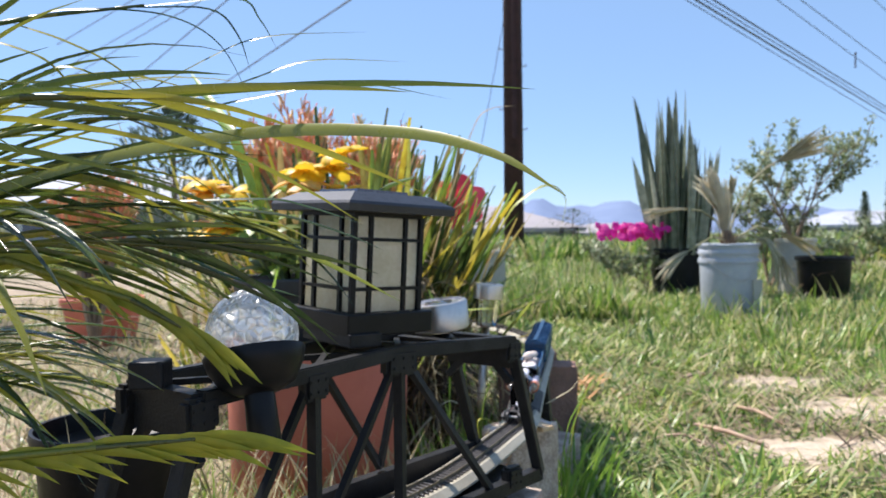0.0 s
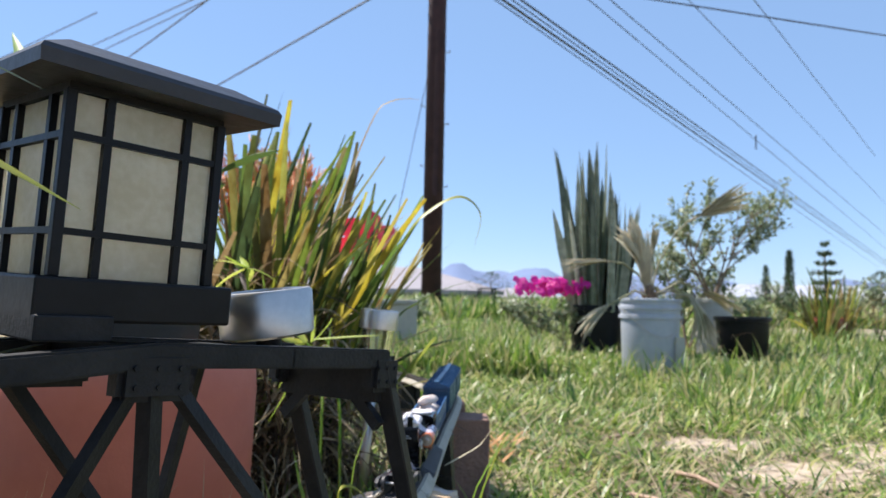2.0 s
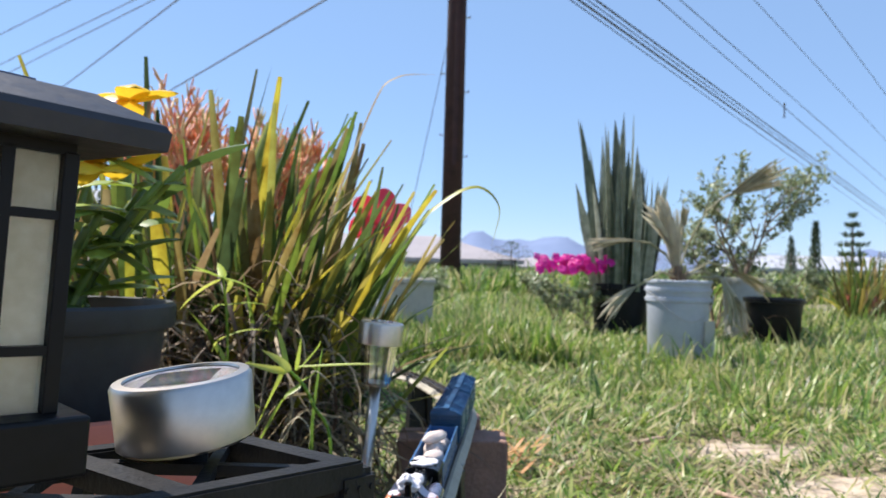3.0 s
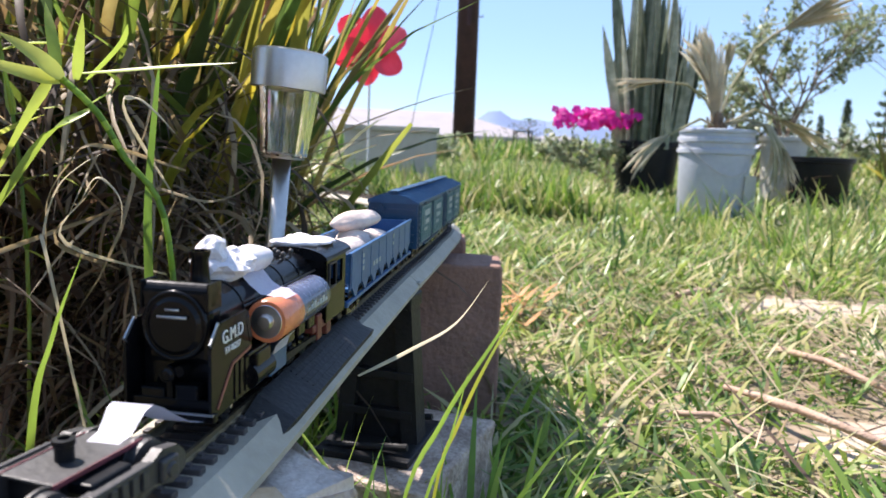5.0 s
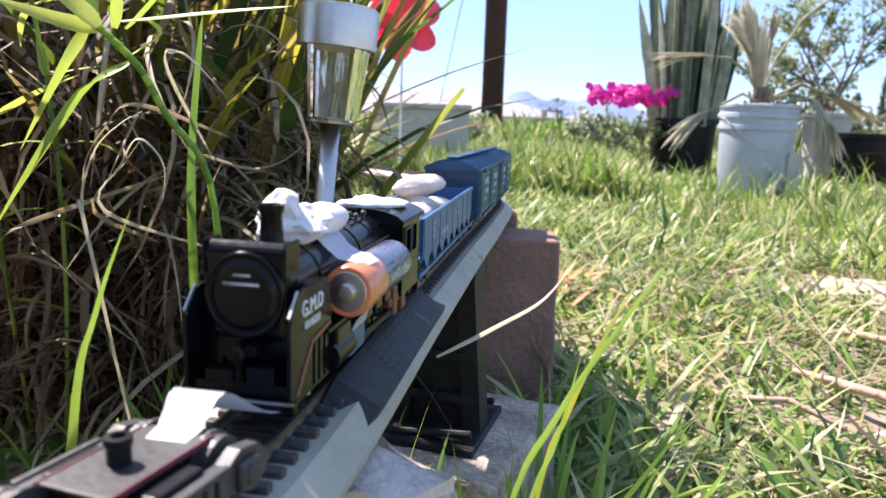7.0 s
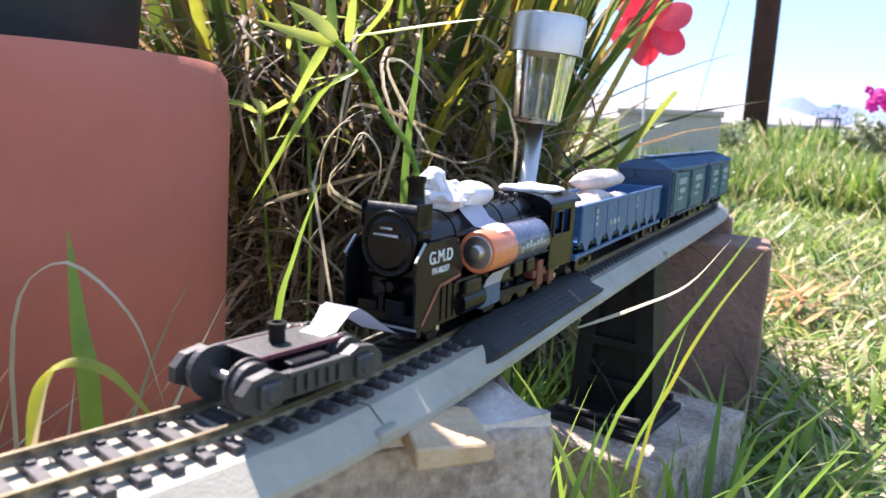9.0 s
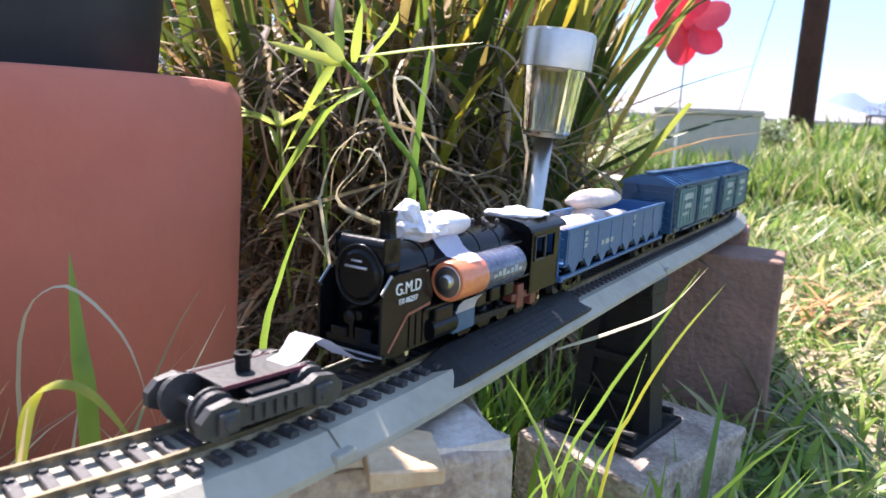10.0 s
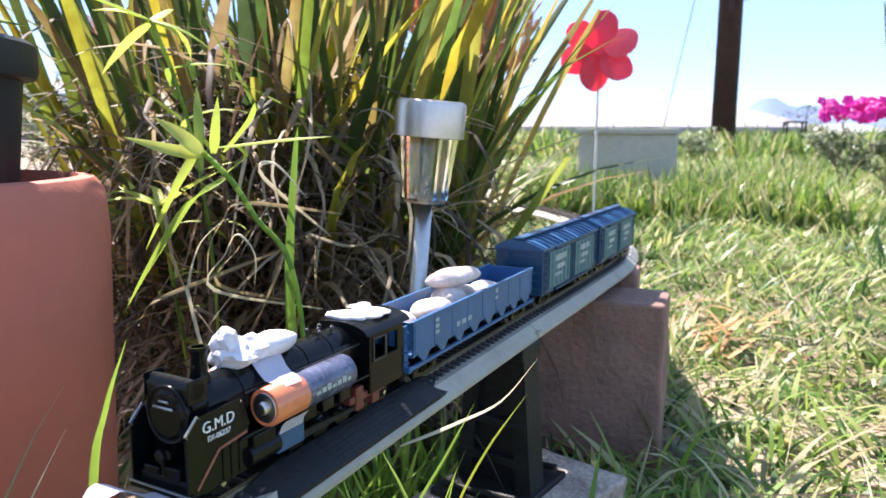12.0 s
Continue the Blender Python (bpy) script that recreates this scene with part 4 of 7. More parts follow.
        box(bm, *sorted((sg * 0.0085, sg * 0.0155)), 0.028, 0.04, 0.0105, 0.0182, 0.0006)
        part("cylinder_block", bm, loco_m, th)
        boxes("blue_motor_patch", [(*sorted((sg * 0.0095, sg * 0.0145)), 0.042, 0.058, 0.0055, 0.0145)], roofblue_m, th, "blue plastic under-body piece", 0.0005)
        bm = bmesh.new()
        bar(bm, (sg * 0.0135, 0.04, 0.009), (sg * 0.0135, 0.102, 0.0062), 0.0012, 0.0018)
        bar(bm, (sg * 0.0128, 0.056, 0.0062), (sg * 0.0128, 0.104, 0.0062), 0.001, 0.0016)
        part("side_rod", bm, dusty_m, th)
        bm = bmesh.new()
        box(bm, *sorted((sg * 0.009, sg * 0.0142)), 0.09, 0.118, 0.0085, 0.0118, 0.0005)
        box(bm, *sorted((sg * 0.011, sg * 0.0148)), 0.094, 0.1, 0.005, 0.0155, 0.0005)
        box(bm, *sorted((sg * 0.011, sg * 0.0148)), 0.107, 0.113, 0.0045, 0.015, 0.0005)
        part("firebox_frame", bm, red_m, th, "red lower frame")
        bm = bmesh.new()
        for y in (0.062, 0.074, 0.086):
            box(bm, *sorted((sg * 0.0085, sg * 0.0148)), y - 0.004, y + 0.004, 0.0125, 0.0182, 0.0006)
        part("pump", bm, loco_m, th)
    for y, r in ((0.016, 0.0045), (0.058, 0.0065), (0.074, 0.0065), (0.09, 0.0065), (0.106, 0.0065), (0.122, 0.0048)):
        wheelset("wheelset", th, y, r, 0.0087, loco_m)
    boxes("frame", [(-0.0065, 0.0065, 0.01, 0.135, 0.006, 0.0182)], loco_m, th, bevel=0.0005)
    # domes, pipes on the boiler
    turned("steam_dome", [(0, 0.0), (0.0052, 0.0), (0.0046, 0.002), (0.0036, 0.0042), (0, 0.0052)], loco_m, th, 20, m=pose(0, 0.062, 0.0375))
    bm = bmesh.new()
    for x, y in ((-0.0035, 0.083), (0.0, 0.0865), (0.0034, 0.083), (-0.0035, 0.092), (0.0034, 0.092)):
        rod(bm, (x, y, 0.036), (x, y, 0.0415), 0.0006, n=8)
        bmesh.ops.create_uvsphere(bm, u_segments=8, v_segments=6, radius=0.0011, matrix=Matrix.Translation((x, y, 0.0418)))
    part("safety_valve", bm, gun_m, th)
    for sg in (-1, 1):
        bm = bmesh.new()
        rod(bm, (sg * 0.0098, 0.03, 0.0325), (sg * 0.0098, 0.104, 0.0325), 0.0005, n=6)
        part("boiler_handrail", bm, gun_m, th)
    # cab
    bm = bmesh.new()
    box(bm, -0.0152, 0.0152, 0.104, 0.1055, 0.01, 0.0375)
    box(bm, -0.0152, 0.0152, 0.132, 0.1335, 0.01, 0.024)
    for sg in (-1, 1):
        x = sorted((sg * 0.0152, sg * 0.014))
        for y0, y1, z0, z1 in ((0.104, 0.1335, 0.01, 0.0245), (0.104, 0.1335, 0.0345, 0.0375), (0.104, 0.1075, 0.0245, 0.0345), (0.117, 0.1195, 0.0245, 0.0345), (0.1285, 0.1335, 0.0245, 0.0345)):
            box(bm, *x, y0, y1, z0, z1)
    cab = part("cab", bm, loco_m, th)
    for sg in (-1, 1):
        boxes("window_frame", [(*sorted((sg * 0.0151, sg * 0.0158)), y0, y1, z0, z1) for y0, y1, z0, z1 in ((0.107, 0.1178, 0.024, 0.0248), (0.107, 0.1178, 0.0342, 0.035), (0.107, 0.1078, 0.024, 0.035), (0.117, 0.1178, 0.024, 0.035))], gun_m, cab)
    bm = bmesh.new()
    n = 12
    pr = [(0.0165 * math.cos(math.pi * i / n), 0.0372 + 0.0052 * math.sin(math.pi * i / n)) for i in range(n + 1)]
    a = [bm.verts.new((x, 0.1005, z)) for x, z in pr]
    b = [bm.verts.new((x, 0.138, z)) for x, z in pr]
    for i in range(n):
        bm.faces.new((a[i], a[i + 1], b[i + 1], b[i]))
    bm.faces.new(a)
    bm.faces.new(b)
    bm.faces.new((a[0], b[0], b[n], a[n]))
    bmesh.ops.recalc_face_normals(bm, faces=bm.faces)
    part("cab_roof", bm, loco_m, th)
    # batteries, one on each flank, with a taped strip and putty
    for sg in (-1, 1):
        x, z = sg * 0.0164, 0.0272
        bt = turned("battery", [(0, 0.0), (0.0068, 0.0), (0.00725, 0.0006), (0.00725, 0.0185)], copper_m, th, 36, "orange-sleeved AA battery taped to the boiler", pose(x, 0.033, z, -90, 0, 0))
        turned("black_sleeve", [(0.00722, 0.0185), (0.00725, 0.0187), (0.00725, 0.0495), (0.0066, 0.0502), (0, 0.0502)], sleeve_m, bt, 36, "black printed battery sleeve", pose(x, 0.033, z, -90, 0, 0))
        turned("terminal", [(0, -0.0022), (0.002, -0.0021), (0.0026, -0.0014), (0.0027, -0.0002), (0.0054, -0.0002), (0.006, 0.0004)], steel_m, bt, 28, "domed metal battery terminal", pose(x, 0.033, z, -90, 0, 0))
        bm = bmesh.new()
        for k in range(7):
            box(bm, *sorted((x + sg * 0.0071, x + sg * 0.00735)), 0.055 + k * 0.0034, 0.0575 + k * 0.0034, z - 0.001, z + 0.0003 + 0.0006 * (k % 3))
        part("print_bar", bm, faded_m, bt, "faint white printing")
    for sg in (-1, 1):
        st = Strips()
        pts = [(sg * 0.001, 0.047, 0.0435), (sg * 0.0055, 0.0465, 0.0412), (sg * 0.0095, 0.0455, 0.0375), (sg * 0.0135, 0.0445, 0.0353), (sg * 0.0172, 0.044, 0.0351), (sg * 0.0205, 0.0435, 0.0335)]
        st.add(pts, 0.0155, (0, 1, 0.1), 0.0, lambda s: 1 - 0.3 * s)
        st.add([(sg * 0.0185, 0.049, 0.0192), (sg * 0.0162, 0.049, 0.0165), (sg * 0.0152, 0.049, 0.0135)], 0.014, (0, 1, 0), 0.0, lambda s: 1)
        st.make("paper_tape", paper_m, th, "strip of white paper tape")
    for name, items, fold in (("crumpled_paper", [((-0.003, 0.037, 0.0435), (0.0085, 0.0075, 0.0052)), ((-0.004, 0.0345, 0.0475), (0.0055, 0.0042, 0.0055)), ((-0.001, 0.044, 0.0445), (0.0078, 0.009, 0.0045))], 0.5), ("putty_lump", [((0.002, 0.054, 0.0442), (0.0068, 0.0125, 0.0048))], 0.12), ("roof_putty", [((-0.002, 0.11, 0.0428), (0.0105, 0.0062, 0.0019)), ((0.003, 0.121, 0.0427), (0.0098, 0.009, 0.0017)), ((-0.006, 0.128, 0.0424), (0.006, 0.006, 0.0022))], 0.3)):
        bm = bmesh.new()
        for c, r in items:
            v = bmesh.ops.create_icosphere(bm, subdivisions=3, radius=1.0)["verts"]
            for q in v:
                k = 1 + fold * noise.noise(q.co * 1.5 + Vector(c) * 300) + 0.5 * fold * abs(noise.noise(q.co * 3.7 + Vector(c) * 120))
                q.co = Vector(c) + Vector((q.co.x * r[0], q.co.y * r[1], q.co.z * r[2])) * k
        part(name, bm, cotton_m, th, "crumpled white paper" if fold == 0.5 else "white putty", smooth=fold < 0.5)
    coupler(th, 0.136, 1)
    return th


def bogie(s0):
    th = thing("loose_bogie", on_track(s0) @ pose(-0.0012, -0.0045, 0.0006), "loose dark grey locomotive bogie with a brass post", "bogie")
    L = 0.046
    for sg in (-1, 1):
        bm = bmesh.new()
        x0, x1 = sorted((sg * 0.0122, sg * 0.0152))
        prof = [(0.0, 0.0035), (0.0, 0.0075), (0.003, 0.0105), (0.009, 0.0115), (0.013, 0.0096), (0.033, 0.0096), (0.037, 0.0115), (0.043, 0.0105), (0.046, 0.0075), (0.046, 0.0035), (0.041, 0.0012), (0.034, 0.0035), (0.012, 0.0035), (0.005, 0.0012)]
        a = [bm.verts.new((x0, y, z)) for y, z in prof]
        b = [bm.verts.new((x1, y, z)) for y, z in prof]
        bm.faces.new(a)
        bm.faces.new(b)
        for i in range(len(prof)):
            j = (i + 1) % len(prof)
            bm.faces.new((a[i], a[j], b[j], b[i]))
        bmesh.ops.recalc_face_normals(bm, faces=bm.faces)
        for y in (0.0075, 0.0385):
            box(bm, *sorted((sg * 0.0148, sg * 0.0168)), y - 0.0032, y + 0.0032, 0.003, 0.0092, 0.0008)
            rod(bm, (sg * 0.0165, y, 0.006), (sg * 0.0175, y, 0.006), 0.0022, 0.0016, 12)
        for y in (0.016, 0.0195, 0.023, 0.0265, 0.03):
            box(bm, *sorted((sg * 0.0148, sg * 0.0162)), y - 0.001, y + 0.001, 0.0042, 0.009, 0.0003)
        box(bm, *sorted((sg * 0.0145, sg * 0.016)), 0.013, 0.033, 0.0088, 0.0102, 0.0003)
        part("sideframe", bm, gun_m, th)
    for y in (0.0075, 0.0385):
        wheelset("wheelset", th, y, 0.0062)
    boxes("gearbox", [(-0.0062, 0.0062, 0.012, 0.036, 0.004, 0.0118), (-0.0125, 0.0125, 0.0165, 0.0295, 0.008, 0.0108)], black_m, th, bevel=0.0005)
    boxes("top_plate", [(-0.0072, 0.0078, 0.011, 0.038, 0.0118, 0.0126)], gun_m, th, bevel=0.0003)
    boxes("plate_edge", [(0.0078, 0.0082, 0.0105, 0.0385, 0.0116, 0.0128), (-0.0076, -0.0072, 0.0105, 0.0385, 0.0116, 0.0128)], maroon_m, th, "thin maroon edge strip")
    turned("post", [(0, 0.0), (0.0022, 0.0), (0.0022, 0.0035), (0.0026, 0.0038), (0.0026, 0.0052), (0.0014, 0.0053), (0.0013, 0.002), (0, 0.002)], black_m, th, 18, m=pose(0, 0.022, 0.0126))
    bm = bmesh.new()
    rod(bm, (-0.013, 0.0075, 0.0062), (0.013, 0.0075, 0.0062), 0.0014, n=12)
    part("bright_axle", bm, steel_m, th)
    return th


S_FRONT = s_of(1.222)
locomotive(S_FRONT)
bogie(S_FRONT - 0.062)
st = Strips()
m = on_track(S_FRONT)
st.add([m @ Vector(p) for p in ((0.001, -0.034, 0.0132), (0.001, -0.029, 0.0136), (0.001, -0.0262, 0.0158), (0.001, -0.0235, 0.0182), (0.001, -0.0205, 0.0186), (0.001, -0.0165, 0.0165), (0.002, -0.0105, 0.0118), (0.003, -0.0045, 0.0078), (0.003, 0.001, 0.006))], 0.0115, m.to_3x3() @ Vector((1, 0, 0)), 0.0, lambda s: 0.75 + 0.5 * s)
tagged(st.make("paper_strip", paper_m), "curled strip of white paper tape between bogie and locomotive", "paper strip")
S_HOPPER = s_of(1.363)
gondola(S_HOPPER, 0.186)
car = boxcar(S_HOPPER + 0.192, 0.15)
copy_thing(car, on_track(S_HOPPER + 0.192 + 0.156))


def pebble(p, r, yaw=0, tilt=0, seed=0):
    bm = bmesh.new()
    for v in bmesh.ops.create_icosphere(bm, subdivisions=3, radius=1.0)["verts"]:
        k = 1 + 0.16 * noise.noise(v.co * 1.3 + Vector((seed * 3.1, 0, 0)))
        v.co = Vector((v.co.x * r[0], v.co.y * r[1], v.co.z * r[2])) * k
    ob = part("pebble", bm, stone_m, smooth=True)
    ob.matrix_world = on_track(S_HOPPER) @ pose(*p, tilt, 0, yaw)
    return tagged(ob, "rounded off-white pebble lying in the blue hopper wagon", "pebble", "pebbles in the wagon")


for i, (p, r, yaw, tilt) in enumerate((((-0.002, 0.024, 0.0265), (0.011, 0.014, 0.0085), 20, 0), ((0.002, 0.055, 0.0275), (0.0115, 0.0135, 0.009), -30, 0), ((-0.001, 0.083, 0.0285), (0.0115, 0.014, 0.0098), 10, 0), ((0.0, 0.11, 0.0265), (0.011, 0.0125, 0.0078), 50, 0), ((-0.001, 0.088, 0.0425), (0.0095, 0.0195, 0.006), -32, 4), ((0.0, 0.132, 0.0255), (0.012, 0.013, 0.007), 0, 0))):
    pebble(p, r, yaw, tilt, i)

# ==== supports ====


def block(name, cx, cy, z0, z1, w, d, yaw, material, label, category="brick", group="", seed=1, rough=0.0025):
    """A worn brick: a bevelled block with knocked corners."""
    bm = bmesh.new()
    box(bm, -w / 2, w / 2, -d / 2, d / 2, 0, z1 - z0, 0.003)
    bmesh.ops.subdivide_edges(bm, edges=[e for e in bm.edges if e.calc_length() > 0.03], cuts=4, use_grid_fill=True)
    for v in bm.verts:
        k = noise.noise(v.co * 45 + Vector((seed * 7.7, 0, 0)))
        v.co += Vector((v.co.x / w, v.co.y / d, (v.co.z / (z1 - z0) - 0.5))) * k * rough * 2
    ob = part(name, bm, material)
    ob.matrix_world = pose(cx, cy, z0, 0, 0, yaw)
    return tagged(ob, label, category, group)


GB = "bricks under the track"
block("brick", 0.252, 1.835, 0.03, 0.204, 0.056, 0.05, -2, brick_m, "narrow dark brick holding the bend of the track", group=GB, seed=9)
block("brick", 0.227, 1.758, 0.03, 0.1915, 0.165, 0.075, -6, brick_m, "upright red-brown brick propping up the track", group=GB, seed=1)
block("brick", 0.2025, 1.515, 0.028, 0.094, 0.1, 0.14, -27, tan_m, "low tan brick lying in the grass beneath the track", group=GB, seed=2)
block("brick", 0.1245, 1.227, 0.028, 0.1965, 0.1, 0.058, 42, tan_m, "tall tan brick with white mortar dust on top", group=GB, seed=3)
block("brick", 0.05, 1.0, 0.028, 0.176, 0.1, 0.14, -30, tan_m, "tan brick under the end of the bridge", group=GB, seed=5)
block("mortar_crust", 0.1245, 1.227, 0.1964, 0.1978, 0.097, 0.055, 42, dust_m, "thin crust of white mortar on the brick top", "mortar", seed=4, rough=0.0018)
bm = bmesh.new()
v = [bm.verts.new(p) for p in ((-0.012, -0.014, 0), (0.011, -0.012, 0), (0.012, 0.012, 0), (-0.011, 0.016, 0), (-0.012, -0.014, 0.0065), (0.011, -0.012, 0.0052), (0.012, 0.012, 0.006), (-0.011, 0.016, 0.0095))]
for f in ((3, 2, 1, 0), (4, 5, 6, 7), (0, 1, 5, 4), (1, 2, 6, 5), (2, 3, 7, 6), (3, 0, 4, 7)):
    bm.faces.new([v[i] for i in f])
bmesh.ops.bevel(bm, geom=bm.edges[:], offset=0.0006, segments=1, affect="EDGES")
ob = part("wood_shim", bm, wood_m)
ob.matrix_world = pose(0.152, 1.206, 0.1979, 0, 0, 34)
tagged(ob, "small raw pine wedge lying on the brick", "wood shim")


def trestle(cx, cy, z0, z1, yaw, label):
    th = thing("track_pier", pose(cx, cy, z0, 0, 0, yaw), label, "track pier")
    h = z1 - z0
    boxes("base_plate", [(-0.034, 0.034, -0.04, 0.04, 0, 0.005)], dusty_m, th, bevel=0.001)
    boxes("cap", [(-0.024, 0.024, -0.013, 0.013, h - 0.01, h)], dusty_m, th, bevel=0.001)
    for sg in (-1, 1):
        bm = bmesh.new()
        bar(bm, (sg * 0.025, 0, 0.004), (sg * 0.017, 0, h - 0.008), 0.012, 0.02, up=(0, 1, 0))
        part("leg", bm, dusty_m, th)
    boxes("web", [(-0.02, 0.02, -0.004, 0.004, 0.004, h - 0.006)], dusty_m, th)
    for z in (0.022, 0.05):
        if z < h - 0.015:
            boxes("crosspiece", [(-0.026, 0.026, -0.011, 0.011, z, z + 0.006)], dusty_m, th, bevel=0.0008)
    for y in (-0.03, 0.03):
        bm = bmesh.new()
        rod(bm, (-0.03, y, 0.005), (0.03, y, 0.011), 0.0025, n=10)
        part("clip_bar", bm, dusty_m, th)


trestle(0.188, 1.515, 0.094, BED, -20, "black plastic track pier standing on a low brick")
trestle(0.205, 2.15, 0.04, BED, 20, "black plastic track pier in the grass")

# ==== bridge ====


def build_bridge():
    th = thing("truss_bridge", None, "black plastic through-truss bridge spanning the model track", "bridge")
    w = 0.086
    side = Vector((-0.77, 0.638, 0)) * w
    A, V1, B, C = Vector((-0.16, 0.7, 0.3585)), Vector((-0.096, 0.785, 0.36)), Vector((-0.031, 0.866, 0.3635)), Vector((0.085, 0.99, 0.3525))
    E = B.lerp(C, 0.5)
    zb = 0.196
    foot = {}
    d0 = (B - A).normalized()
    d1 = (C - B).normalized()
    low = lambda p, e=0.0, d=d0: Vector((p.x + d.x * e, p.y + d.y * e, zb))
    bot = [low(A, -0.05), low(A), low(V1), low(B), low(E, 0, d1), low(C, 0.0, d1), low(C, 0.052, d1)]
    for off in (Vector(), side):
        t = [p + off for p in (A, V1, B, E, C)]
        q = [p + off for p in bot]
        for a, b in zip(t, t[1:]):
            bm = bmesh.new()
            bar(bm, a, b + (b - a).normalized() * 0.004, 0.0115, 0.0125)
            bmesh.ops.bevel(bm, geom=bm.edges[:], offset=0.0012, segments=2, affect="EDGES")
            part("top_chord", bm, dusty_m, th)
        for a, b in zip(q, q[1:]):
            bm = bmesh.new()
            rise = Vector((0, 0, 0.009)) if off.length > 0.01 else Vector()
            bar(bm, a + rise, b + rise, 0.011, 0.014 + 2 * rise.z)
            part("bottom_chord", bm, dusty_m, th)
        for a, b in ((t[0], q[0]), (t[4], q[6])):
            bm = bmesh.new()
            bar(bm, a, b, 0.0115, 0.0115, up=(0.4, 0.9, 0.1))
            bmesh.ops.bevel(bm, geom=bm.edges[:], offset=0.001, segments=1, affect="EDGES")
            part("end_post", bm, dusty_m, th)
        near = off.length < 0.01
        for a, b in ((t[1], q[2]), (t[2], q[3])) if near else ():
            bm = bmesh.new()
            bar(bm, a, b, 0.0085, 0.0085, up=(0.4, 0.9, 0.1))
            part("vertical_post", bm, dusty_m, th)
        low_node = (q[3].lerp(q[4], 0.7)) + Vector((0, 0, 0.03))
        for a, b in ((t[1], q[1]), (t[2], q[2] - d0 * 0.012), (t[2], q[4].lerp(q[5], 0.6))) if near else ((t[1].lerp(t[2], 0.68), low_node), (t[3] + d1 * 0.012, low_node)):
            bm = bmesh.new()
            bar(bm, a, b, 0.0058, 0.0078, up=(0.4, 0.9, 0.1))
            part("diagonal", bm, dusty_m, th)
        for p in (t[0], t[1], t[2], t[4], q[1], q[2], q[3], q[5]):
            bm = bmesh.new()
            u = d0 if p.y < 0.83 else d1
            big = 1.5 if p is t[2] else 1.0
            dz = 0.008 if p.z < 0.3 else -0.01
            c = p + Vector((0, 0, dz))
            bar(bm, c - u * 0.013 * big, c + u * 0.013 * big, 0.0135, 0.024)
            bmesh.ops.bevel(bm, geom=bm.edges[:], offset=0.003, segments=2, affect="EDGES")
            g = part("gusset_plate", bm, dusty_m, th)
            bm = bmesh.new()
            nrm = u.cross(Vector((0, 0, 1)))
            for e in (-0.008, 0, 0.008):
                for z in (-0.005, 0.004):
                    k = c + u * e * big + Vector((0, 0, z))
                    rod(bm, k - nrm * 0.0078, k + nrm * 0.0078, 0.0014, n=8)
            part("rivet", bm, dusty_m, g)
    # portal frames and top bracing
    for p, e in ((A, 0.012), (V1, 0.0), (B, 0.0), (E, 0.0), (C, -0.004)):
        bm = bmesh.new()
        bar(bm, p, p + side, 0.012, 0.009)
        part("top_strut", bm, dusty_m, th)
    for a, b in ((A, V1), (V1, B), (B, E), (E, C)):
        for s, e in ((a, b + side), (b, a + side)):
            bm = bmesh.new()
            bar(bm, s, e, 0.0055, 0.005)
            part("top_brace", bm, dusty_m, th)
    for p, sg in ((A, 1), (C, -1)):
        bm = bmesh.new()
        bar(bm, p + Vector((0, 0, -0.016)), p + side + Vector((0, 0, -0.016)), 0.007, 0.026)
        part("portal_plate", bm, dusty_m, th)
        for k in (p, p + side):
            s = 1 if k is p else -1
            bm = bmesh.new()
            bar(bm, k + Vector((0, 0, -0.045)), k + side.normalized() * 0.026 * s + Vector((0, 0, -0.02)), 0.006, 0.008)
            part("portal_brace", bm, dusty_m, th)
    boxes("abutment_box", [(-0.215, -0.19, 0.715, 0.737, 0.362, 0.382)], dusty_m, th, bevel=0.002)
    for a, b in zip(bot, bot[1:]):
        bm = bmesh.new()
        bar(bm, a.lerp(a + side, 0.0) + Vector((0, 0, -0.004)), a + side + Vector((0, 0, -0.004)), 0.008, 0.006)
        part("floor_beam", bm, dusty_m, th)
        bm = bmesh.new()
        off = side * 0.5 + Vector((0, 0, -0.003))
        bar(bm, a + off, b + off, w * 0.9, 0.004)
        part("deck_plate", bm, dusty_m, th)
    return th


build_bridge()
block("brick", -0.2, 0.7, 0.03, 0.185, 0.1, 0.13, -38, tan_m, "tan brick under the near end of the bridge", group=GB, seed=8)


